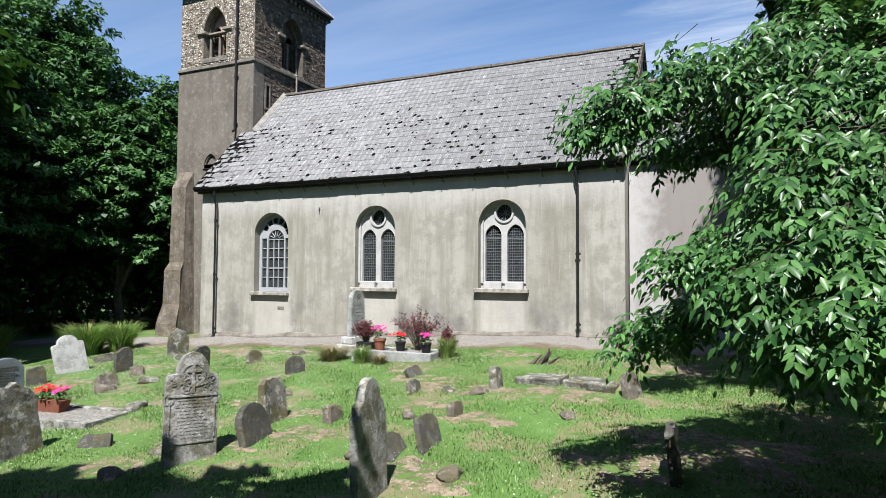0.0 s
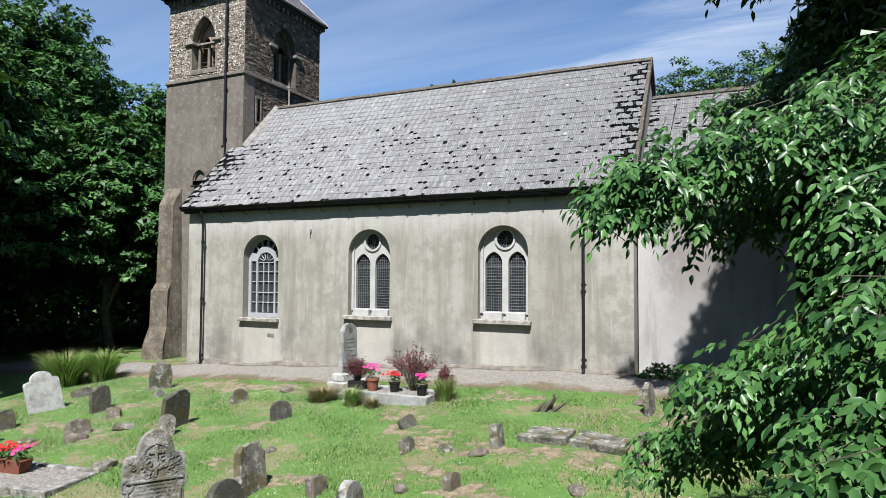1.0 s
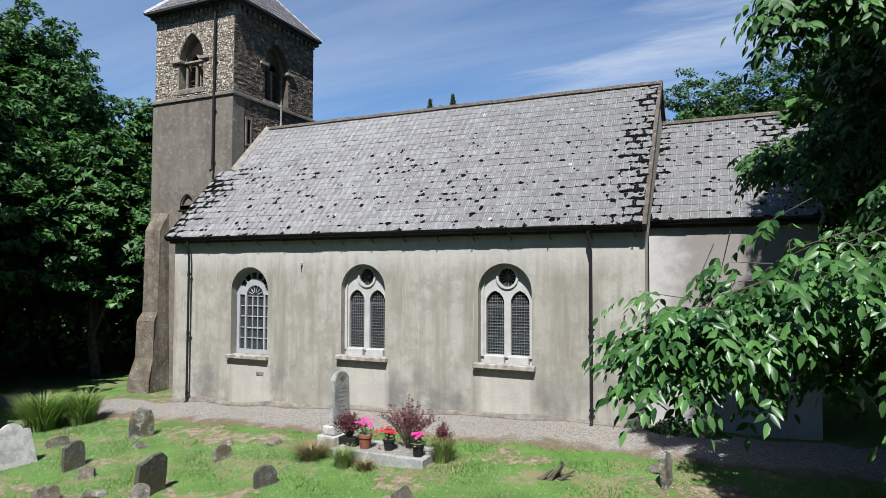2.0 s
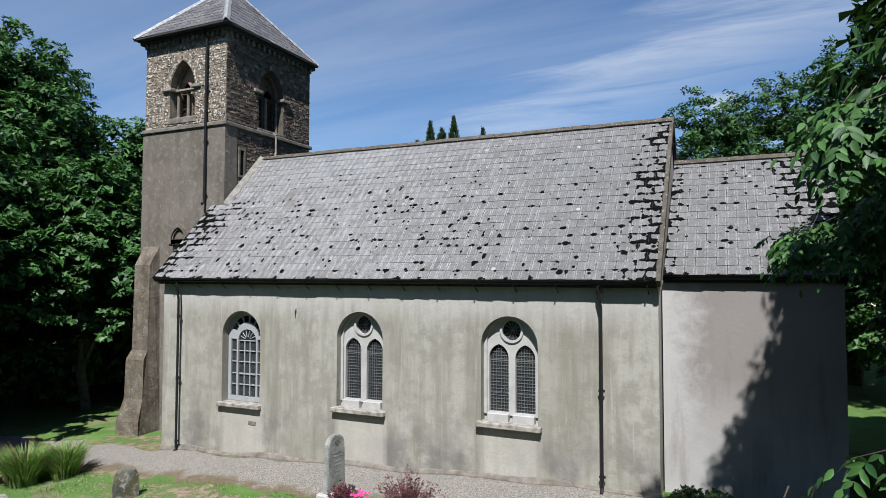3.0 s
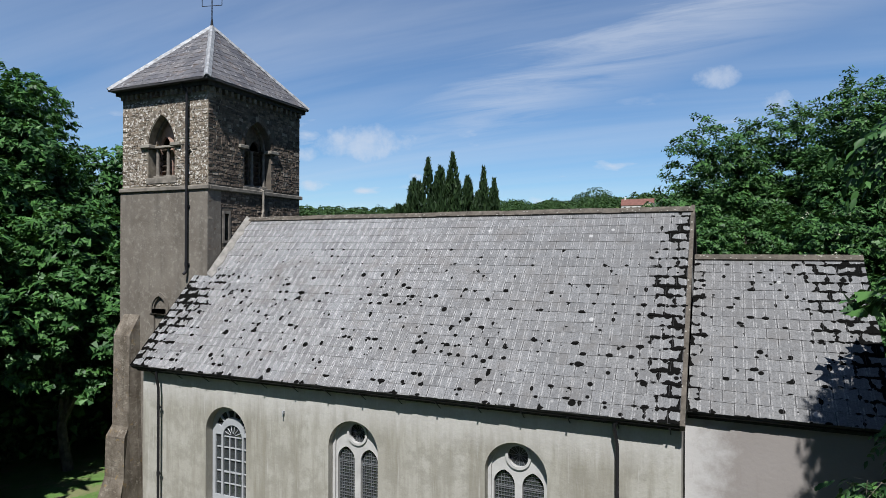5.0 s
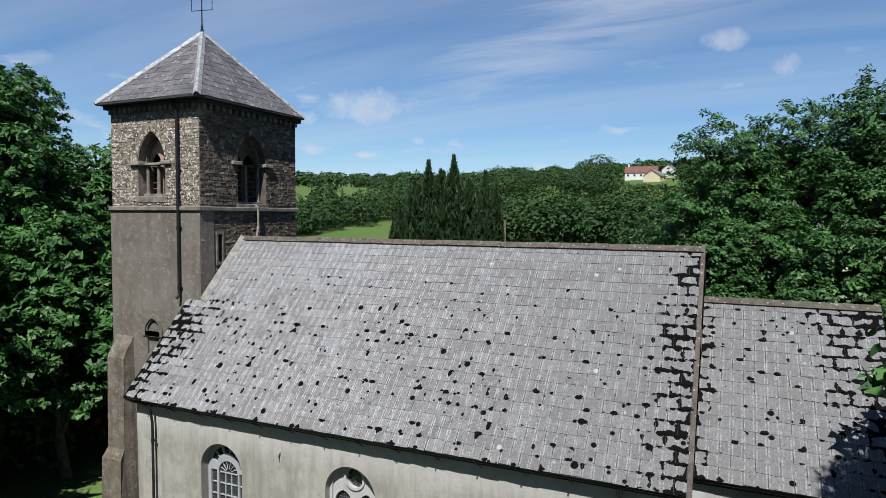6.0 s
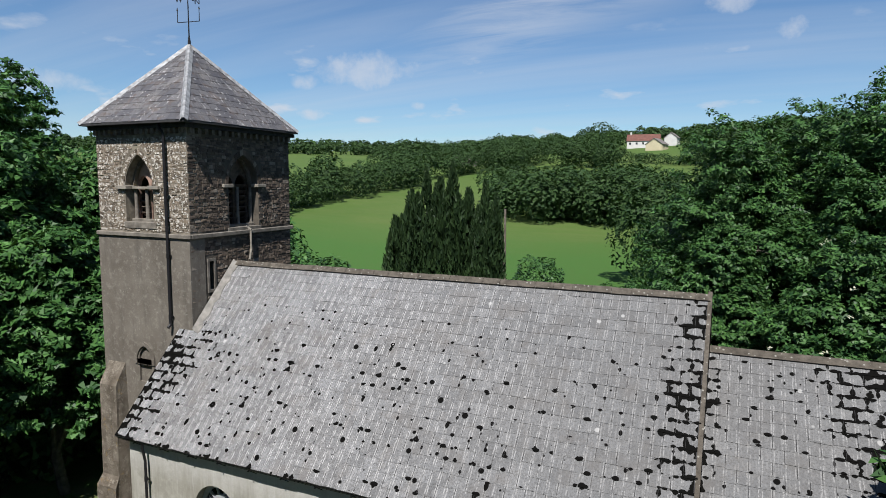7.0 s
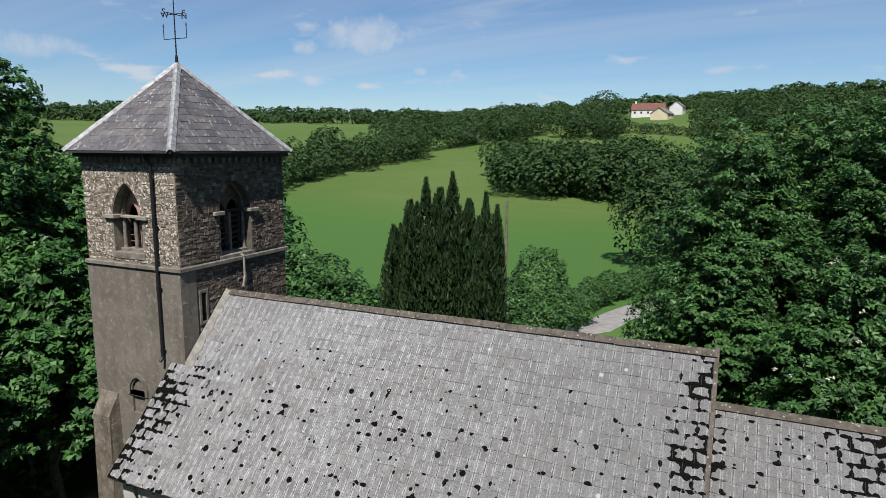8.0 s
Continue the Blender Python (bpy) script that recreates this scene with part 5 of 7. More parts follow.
def leaflets(P, axis, nrm, L, W):
    """Pointed folded leaflets: two curved halves meeting at the midrib."""
    s = np.cross(nrm, axis)

    def at(f, w, lift, drop):
        return P + axis * L * f + s * W / 2 * w + nrm * (W * lift - L * drop)

    V = np.stack([P, at(0.28, 0.85, 0.12, 0.01), at(0.6, 0.8, 0.12, 0.05), at(1.0, 0, 0, 0.14), at(0.6, -0.8, 0.12, 0.05), at(0.28, -0.85, 0.12, 0.01), at(0.45, 0, 0, 0.03)], 1)
    k = np.arange(len(P))[:, None] * 7
    F = np.concatenate([k + np.array([[i, (i + 1) % 6, 6]]) for i in range(6)], 0)
    return V.reshape(-1, 3), F


def sprays(boughs, rng, bm, reach=0.34, leaf=(0.08, 0.12)):
    """Compound leaves in drooping sprays along boughs (start, end, half width, half depth, sprays): leaf places, axes, normals and lengths; twigs go into bm."""
    P, A, N, S = [], [], [], []
    down = np.array((0, 0, -1.0))
    for start, end, wide, deep, count in boughs:
        a, b = np.array(start), np.array(end)
        run = unit(b - a)
        side = unit(np.cross(run, (0, 0, 1.0)))
        arch = 0.1 * np.linalg.norm(b - a)
        pts = [a + (b - a) * f + np.array((0, 0, arch * math.sin(math.pi * f))) for f in np.linspace(0, 1, 7)]
        for i in range(6):
            tube(bm, Vector(pts[i]), Vector(pts[i + 1]), 0.022 - 0.0034 * i, 0.0186 - 0.0034 * i, n=5)
        for _ in range(count):
            f = rng.uniform(0.12, 1.0) ** 0.8
            taper = 1 - 0.55 * f ** 3
            u = rng.uniform(-1, 1)
            on = a + (b - a) * f + np.array((0, 0, arch * math.sin(math.pi * f)))
            p = on + side * u * wide * taper + np.array((0, 0, rng.normal() * deep * taper - 0.25 * deep * u * u)) + rng.normal(size=3) * 0.05
            out = unit(run * 0.55 + side * u * 0.9 + np.array((0, 0, rng.uniform(-0.25, 0.3))) + rng.normal(size=3) * 0.25)
            base = p - out * reach
            tube(bm, Vector(base), Vector(p), 0.0045, 0.002, n=3)
            for j in range(5):
                at0 = base + (p - base) * (0.25 + 0.19 * j)
                sg = (-1, 1)[j % 2]
                lat = unit(np.cross(out, (0, 0, 1.0))) * sg
                ax = unit(out * (0.9 if j > 3 else 0.55) + lat * (0.1 if j > 3 else 0.8) + np.array((0, 0, rng.uniform(-0.25, 0.25))) + rng.normal(size=3) * 0.2)
                ln = rng.uniform(0.2, 0.3)
                across = unit(np.cross(ax, (0, 0, 1.0)))
                pairs = 3 if rng.random() < 0.6 else 2
                for q in range(pairs + 1):
                    h = ln * (0.35 + 0.65 * q / pairs)
                    droop = 1.5 * h * h + 0.25 * h
                    at = at0 + ax * h + down * droop
                    tip = unit(ax + down * (3.0 * h + 0.25))
                    for sg2 in ((-1, 1) if q < pairs else (0,)):
                        la = unit(across * sg2 * 0.95 + tip * (0.7 if sg2 else 1.0) + down * rng.uniform(0.1, 0.6))
                        nn = unit(np.array((0.05, -0.62, 0.72)) + out * 0.3 + ax * 0.25 + rng.normal(size=3) * 0.44)
                        P.append(at); A.append(la); N.append(nn); S.append(rng.uniform(*leaf))
    P, A, N = np.array(P), unit(np.array(A)), np.array(N)
    N = unit(N - A * (N * A).sum(1, keepdims=True))
    L = np.array(S)[:, None]
    return leaflets(P, A, N, L, L * 0.44)


def joined(*meshes):
    """Triangle meshes laid end to end."""
    V, F, n = [], [], 0
    for v, f in meshes:
        V.append(v); F.append(f + n); n += len(v)
    return np.concatenate(V), np.concatenate(F)


def elder_tree():
    """The near tree: long level boughs carrying drooping sprays, one above the other, with dark gaps between."""
    rng = np.random.default_rng(7)
    x, y = 3.2, 6.6
    z = float(land(x, y))
    t = thing("elder_tree", (x, y, z), "large leafy elder with drooping bright green compound leaves", "tree")
    bm = bmesh.new()
    tube(bm, (x, y, z - 0.2), (3.0, 6.6, 2.2), 0.14, 0.1, n=10)
    tube(bm, (3.0, 6.6, 2.15), (2.9, 6.7, 5.2), 0.1, 0.05, n=9)
    boughs = [
        ((2.9, 6.6, 3.0), (-1.3, 5.35, 2.85), 0.5, 0.16, 215),
        ((2.9, 6.7, 2.8), (-0.75, 6.3, 2.75), 0.5, 0.15, 150),
        ((2.9, 6.4, 2.8), (0.15, 5.1, 2.65), 0.5, 0.18, 190),
        ((2.9, 6.9, 3.3), (0.1, 6.5, 3.75), 0.4, 0.12, 62),
        ((2.9, 7.0, 3.7), (0.7, 6.9, 4.3), 0.4, 0.14, 32),
        ((2.9, 6.4, 2.0), (-0.5, 5.1, 1.6), 0.45, 0.13, 150),
        ((2.8, 6.2, 2.0), (-0.05, 3.8, 1.5), 0.45, 0.13, 170),
        ((2.8, 6.2, 1.6), (0.2, 3.6, 1.25), 0.48, 0.12, 100),
        ((2.8, 6.4, 1.15), (0.0, 4.9, 0.9), 0.5, 0.12, 110),
        ((3.0, 6.2, 1.2), (0.9, 4.2, 0.95), 0.5, 0.12, 45),
        ((2.9, 6.5, 1.4), (-0.95, 5.75, 1.0), 0.4, 0.12, 130),
        ((2.9, 6.3, 2.4), (0.15, 4.3, 2.1), 0.5, 0.14, 150),
        ((3.0, 6.0, 2.2), (1.5, 3.6, 1.9), 0.55, 0.16, 90),
        ((3.0, 6.0, 3.2), (1.5, 4.6, 2.8), 0.55, 0.18, 80),
    ]
    V, F = sprays(boughs, rng, bm, 0.3, (0.065, 0.1))
    # small inner leaves that close the heart of the crown
    Q, face = crown_points([(1.9, 6.3, 1.3, 1.5, 0.7, 0.8), (1.9, 6.5, 3.0, 1.7, 0.7, 1.2), (2.3, 6.6, 4.3, 1.2, 0.7, 0.9)], 420, 26, 0.16, rng)
    V, F = joined((V, F), leaf_tris(Q, 0.11, rng, 0.5, face))
    part("trunk", bm, M_ELDERBARK, t)
    part("crown", mesh_arrays("crown", V, F), M_LEAF_N, t, smooth=True)


elder_tree()


def overhanging_tree():
    """The tall tree between the elder and the chancel: a dense dark crown with a few long boughs reaching out."""
    rng = np.random.default_rng(17)
    x, y = 3.3, 10.4
    z = float(land(x, y))
    t = thing("ash_tree", (x, y, z), "tall dense dark green tree overhanging the chancel", "tree")
    blobs = [(2.6, 9.9, 10.0, 1.6, 1.8, 2.0), (3.4, 9.6, 8.4, 2.2, 2.2, 2.4), (3.3, 9.5, 12.0, 1.7, 1.8, 1.7), (2.8, 11.3, 11.2, 1.5, 1.4, 1.7), (2.3, 12.9, 8.2, 1.3, 1.4, 1.4),
             (1.7, 9.0, 6.6, 1.4, 1.5, 1.1), (2.4, 11.6, 6.2, 1.9, 1.9, 1.4), (2.9, 8.2, 4.6, 1.5, 1.3, 1.1), (2.2, 13.6, 5.4, 1.3, 1.2, 1.4), (3.4, 12.0, 3.2, 1.6, 1.6, 1.6)]
    bm = bmesh.new()
    limbs(bm, (x, y, z - 0.2), (3.1, 10.3, 9.5), blobs, 0.16, rng)
    boughs = [((2.8, 9.8, 7.9), (-0.6, 9.4, 8.25), 0.5, 0.2, 105), ((2.8, 9.6, 9.6), (-0.72, 8.8, 9.95), 0.42, 0.2, 100), ((2.8, 8.8, 5.6), (-0.4, 7.3, 5.45), 0.6, 0.2, 130),
              ((2.9, 11.2, 5.2), (-0.45, 11.1, 4.75), 0.7, 0.2, 120), ((2.8, 9.4, 6.6), (1.0, 8.7, 6.5), 0.6, 0.22, 70), ((2.8, 10.4, 9.0), (0.3, 10.6, 9.1), 0.6, 0.25, 90), ((2.7, 13.2, 5.0), (0.5, 14.2, 4.9), 0.6, 0.25, 90)]
    V, F = sprays(boughs, rng, bm, 0.4, (0.09, 0.14))
    Q, face = crown_points(blobs, 1300, 60, 0.24, rng)
    V, F = joined((V, F), leaf_tris(Q, 0.19, rng, 0.5, face))
    part("trunk", bm, M_BARK, t)
    part("crown", mesh_arrays("crown", V, F), M_LEAF_R, t, smooth=True)


overhanging_tree()


# ---- far woods, hedges and bushes ----
def woods(name, spots, leaf, label, seed, material, cover=1.0):
    """Many small lumpy crowns joined: spots of (x, y, height, radius), with leaves enough to cover each one."""
    rng = np.random.default_rng(seed)
    pts, size, out = [], [], []
    for x, y, h, r in spots:
        z = float(land(x, y))
        one = leaf * (0.5 + 0.5 * h / 10) * 0.9
        per = int(cover * 8.0 * r * (r + h * 0.5) / (one * one * 0.42))
        d = unit(rng.normal(size=(per, 3)))
        d[:, 2] = np.abs(d[:, 2]) * np.where(rng.random(per) < 0.75, 1, -0.9)
        wob = 1 + 0.16 * np.sin(d[:, 0] * 5 + x) * np.sin(d[:, 1] * 6 + y) + 0.09 * np.sin(d[:, 0] * 11 + y) * np.sin(d[:, 2] * 13 + x) + rng.normal(size=per) * 0.045
        pts.append(np.array((x, y, z + h * 0.52)) + d * np.array((r, r, h * 0.5)) * wob[:, None])
        size.append(np.full((per, 1), one))
        out.append(d)
    P, S = np.concatenate(pts), np.concatenate(size)
    V, F = leaf_tris(P, S, rng, 0.75, np.concatenate(out) * 1.2)
    ob = part(name, mesh_arrays(name, V, F), material)
    return tagged(ob, label, "woodland", kind="stuff")


def along(a, b, step, h, r, rng, jit=1.0):
    n = max(2, int(math.dist(a, b) / step))
    return [(a[0] + (b[0] - a[0]) * i / n + rng.uniform(-jit, jit), a[1] + (b[1] - a[1]) * i / n + rng.uniform(-jit, jit), h * rng.uniform(0.7, 1.25), r * rng.uniform(0.8, 1.25)) for i in range(n + 1)]


def far(d, px):
    """A place d metres off in a bearing given by the angle, degrees left of north, from above the churchyard."""
    a = radians(px)
    return (-2.3 - d * math.sin(a), 5.4 + d * math.cos(a))


def far_landscape():
    rng = random.Random(11)
    mid = []
    # belt of trees along the top of the near pasture, falling to its left
    mid += along(far(175, 38), far(235, 27), 6, 9, 5, rng, 3)
    mid += along(far(190, 37), far(275, 24), 6, 10, 5, rng, 4)
    mid += along(far(150, 41), far(178, 37), 6, 8, 4.5, rng, 2)
    for k in range(130):
        d, a = rng.uniform(280, 430), rng.uniform(9.4, 30)
        if a > 20 and d > 350:
            continue
        mid.append((*far(d, a), rng.uniform(8, 13), rng.uniform(5, 8)))
    for k in range(70):
        d, a = rng.uniform(270, 420), rng.uniform(-14, 9)
        if 3.4 < a:
            continue
        mid.append((*far(d, a), rng.uniform(8, 14), rng.uniform(5, 8)))
    mid += along(far(300, 3), far(330, 9.5), 7, 5, 4, rng, 2)
    mid += [(*far(455, 10.4), 17, 10), (*far(452, 11.6), 14, 8), (*far(450, 9.4), 10, 5), (*far(452, 2.6), 8, 6), (*far(446, 3.6), 7, 4)]
    # wood on the near right behind the meadow
    for k in range(70):
        d, a = rng.uniform(143, 190), rng.uniform(5, 20)
        mid.append((*far(d, a), rng.uniform(8, 12), rng.uniform(4, 6)))
    close = []
    for k in range(60):
        d, a = rng.uniform(78, 160), rng.uniform(-16, 5.5)
        close.append((*far(d, a), rng.uniform(9, 14), rng.uniform(4, 6)))
    woods("far_woods", mid, 0.9, "dark green hedgerow woods across the valley", 31, M_FAR, 0.5)
    woods("valley_wood", close, 0.5, "dark green wood beyond the churchyard lane", 35, M_FAR, 0.8)
    ridge = []
    for d0, h in ((520, 9), (640, 9), (800, 8)):
        for a in np.arange(-16, 60, 0.75):
            ridge.append((*far(d0 + rng.uniform(-25, 25), a + rng.uniform(-0.3, 0.3)), h * rng.uniform(0.5, 1.3), rng.uniform(5, 10)))
    woods("ridge_hedges", ridge, 2.6, "thin line of hedges and trees on the far ridge", 32, M_FAR, 0.7)
    near = []
    near += along((-34, 50), (-18, 53), 1.6, 2.4, 1.4, rng, 0.5)
    near += along((-14.5, 58), (-9.5, 72), 1.5, 2.2, 1.3, rng, 0.5)
    near += along((-5.5, 56), (-2, 70), 1.5, 3.2, 1.8, rng, 0.6)
    near += along((-36, 41), (-13, 40.5), 1.5, 3.2, 1.7, rng, 0.8)
    near += [(-25, 36.5, 7.5, 2.6), (-22.5, 35.5, 6.5, 2.3), (-20, 36.5, 6.0, 2.2), (-28, 38, 7.5, 2.5), (-15.6, 52.5, 6.2, 2.1), (-17.5, 38, 4.5, 1.9), (-13.6, 51.5, 3.2, 1.7), (-12.8, 54.5, 2.6, 1.3), (-16.5, 49, 4.2, 1.7), (-14.5, 48, 3.4, 1.5)]
    under = along((-46, 16), (-33, 40), 2.2, 7, 3.2, rng, 1.2) + along((-40, 14), (-26, 38), 2.2, 6, 3.0, rng, 1.2) + along((-30, 13), (-23, 30), 2.4, 4.5, 2.2, rng, 1.0) + along((-27, 30), (-20, 34), 2.2, 5, 2.4, rng, 1.0) + along((-50, 20), (-40, 46), 3, 10, 4, rng, 1.5)
    woods("undergrowth", under, 0.5, "dense dark undergrowth below the wood's trees", 34, M_LEAF, 0.6)
    woods("hedge_bushes", near, 0.3, "green hedges and bushes along the lane", 33, M_LEAF_R, 1.0)


far_landscape()


# ---- the churchyard's stones and plants ----
def headstone_material(name, c, lichen, amount=0.5):
    k = Nodes(name, 0.9, 0, 0.3)
    col = k.mix(k.ramp(k.noise(3.5, 5, 0.65), 0.35, 0.65), tuple(v * 0.7 for v in c), c)
    col = k.mix(k.ramp(k.noise(9, 6, 0.7), 0.52, 0.58, 0, amount), col, lichen)
    col = k.mix(k.ramp(k.noise(3.2, 6, 0.75), 0.5, 0.57, 0, amount), col, (0.031, 0.0341, 0.0217))
    moss = k.ramp(k.math("ADD", k.noise(2.6, 6, 0.7), k.math("MULTIPLY", k.noise(17, 4, 0.7), 0.25)), 0.64, 0.7, 0, amount)
    col = k.mix(moss, col, k.mix(k.noise(30, 3), (0.035, 0.032, 0.012), (0.11, 0.095, 0.035)))
    k.bump(k.math("ADD", k.noise(34, 5, 0.7), k.noise(8, 6, 0.65)), 0.8, 0.025)
    return k.done(col)


G_GREY = headstone_material("grey_slate_stone", (0.225, 0.222, 0.208), (0.34, 0.34, 0.31), 0.6)
# G_DARK: mossy stone, with the shade of east-turned faces put into its colour
G_DARK = headstone_material("shaded_mossy_stone", (0.062, 0.0589, 0.0527), (0.124, 0.124, 0.1054), 0.5)
G_LICHEN = headstone_material("lichened_stone", (0.155, 0.1488, 0.1302), (0.31, 0.3038, 0.2666), 0.8)
G_WHITE = headstone_material("white_limestone", (0.4216, 0.4216, 0.4092), (0.31, 0.31, 0.2914), 0.3)
G_PALE = headstone_material("pale_grey_granite", (0.2852, 0.2976, 0.2852), (0.341, 0.3472, 0.3348), 0.25)
G_BLUE = headstone_material("blue_grey_slate", (0.124, 0.1457, 0.1736), (0.1736, 0.186, 0.2046), 0.2)
G_ROCK = headstone_material("field_stone", (0.124, 0.1054, 0.0868), (0.248, 0.2356, 0.2046), 0.5)
G_CHIPS = gravel_material("grey_chippings", False)
M_TERRA = plain("terracotta", (0.1488, 0.0558, 0.0341), 0.8)
M_POT = plain("black_plastic", (0.0124, 0.0124, 0.0136), 0.5)


def earth_material():
    """Scuffed soil with turf growing back into it."""
    k = Nodes("bare_earth", 0.95, 0, 0.15)
    c = k.mix(k.ramp(k.noise(7, 6, 0.7), 0.35, 0.65), (0.1, 0.077, 0.05), (0.235, 0.19, 0.135))
    c = k.mix(k.ramp(k.noise(26, 4, 0.7), 0.55, 0.68, 0, 0.6), c, (0.3, 0.25, 0.17))
    turf = k.ramp(k.math("ADD", k.noise(2.4, 6, 0.75), k.math("MULTIPLY", k.noise(21, 3, 0.7), 0.35)), 0.66, 0.72)
    c = k.mix(turf, c, k.mix(k.noise(24, 5, 0.7), (0.05, 0.09, 0.02), (0.1, 0.165, 0.045)))
    k.bump(k.math("ADD", k.noise(18, 5, 0.7), turf), 0.7, 0.03)
    return k.done(c)


M_EARTH = earth_material()
M_PINK = plain("pink_petal", (0.465, 0.031, 0.1736), 0.6, vary=0.2)
M_RED = plain("red_petal", (0.372, 0.0124, 0.0155), 0.6, vary=0.2)
M_WHITEP = plain("white_petal", (0.372, 0.3844, 0.3224), 0.7, vary=0.1)
M_SHRUB = leaf_material("red_shrub_leaf", (0.0744, 0.0186, 0.0279), (0.186, 0.062, 0.0744), 0.6, 0.2)
M_IRIS = leaf_material("iris_blade", (0.12, 0.22, 0.05), (0.28, 0.4, 0.13), 0.5, 0.45)
M_DRY = leaf_material("dry_blade", (0.1364, 0.1054, 0.0496), (0.217, 0.186, 0.1054), 0.8, 0.2)


def gz(x, y):
    return float(land(x, y))


def roughen(bm, amp, scale, seed):
    for v in bm.verts:
        p = v.co * scale + Vector((seed * 3.1, seed * 1.7, 0))
        v.co += Vector((noise.noise(p), noise.noise(p + Vector((9, 0, 0))), noise.noise(p + Vector((0, 9, 0))))) * amp
    return bm


def outline_top(kind, w, h, rng):
    """The outline of a headstone from its buried foot to its head."""
    r = w / 2
    d = -0.3
    if kind == "round":
        return [(-r, d), (r, d)] + [(r * math.cos(a), h - r * 0.9 + r * 0.9 * math.sin(a)) for a in np.linspace(0, math.pi, 13)]
    if kind == "shouldered":
        s = h * 0.8
        arc = [(r * 0.62 * math.cos(a), s + (h - s) * math.sin(a)) for a in np.linspace(0, math.pi, 13)]
        return [(-r, d), (r, d), (r, s - 0.06), (r * 0.93, s - 0.015), (r * 0.72, s)] + arc + [(-r * 0.72, s), (-r * 0.93, s - 0.015), (-r, s - 0.06)]
    if kind == "ogee":
        s = h * 0.78
        return [(-r, d), (r, d), (r, s - 0.1), (r * 0.86, s - 0.08), (r * 0.84, s)] + [(r * 0.6 * math.cos(a), s + 0.02 + (h - s - 0.02) * math.sin(a)) for a in np.linspace(0.1, math.pi - 0.1, 9)] + [(-r * 0.84, s), (-r * 0.86, s - 0.08), (-r, s - 0.1)]
    if kind == "slant":
        return [(-r, d), (r, d), (r * 1.02, h * 0.55), (r * 0.94, h * 0.86), (r * 0.55, h), (-r * 0.1, h * 0.97), (-r * 0.5, h * 0.86), (-r * 0.96, h * 0.8), (-r * 1.02, h * 0.4)]
    pts = [(-r, d), (r, d)]
    n = 9
    for i in range(n + 1):
        a = math.pi * i / n
        pts.append((r * (0.98 * math.cos(a)) * rng.uniform(0.88, 1.05), h * (0.55 + 0.45 * math.sin(a) ** 0.6) * rng.uniform(0.9, 1.03)))
    return pts


def headstone(x, y, w, h, t, yaw, lean, roll, kind, material, label, seed=1, name="headstone", carve=0, sink=0.0, z=None):
    """An upright stone at x, y; yaw turns its face, lean tips it back, roll tips it sideways."""
    rng = random.Random(seed)
    z = gz(x, y) if z is None else z
    ob = thing(name, (x, y, z), label, "gravestone")
    m = Matrix.Translation((x, y, z - sink)) @ Matrix.Rotation(radians(yaw), 4, "Z") @ Matrix.Rotation(radians(lean), 4, "X") @ Matrix.Rotation(radians(roll), 4, "Y")
    bm = slab(outline_top(kind, w, h, rng), [], t, Matrix.Translation((0, -t / 2, 0)))
    es = [e for e in bm.edges if e.is_boundary is False and e.calc_face_angle(0) > 0.9]
    bmesh.ops.bevel(bm, geom=es, offset=min(0.012, t * 0.2), segments=2, affect="EDGES", profile=0.6)
    roughen(bm, 0.035 if kind == "rough" else 0.007, 5, seed)
    bmesh.ops.transform(bm, matrix=m, verts=bm.verts[:])
    part("slab", bm, material, ob)
    if carve:
        carving(ob, m, w, h, t, carve, material, rng)
    return ob


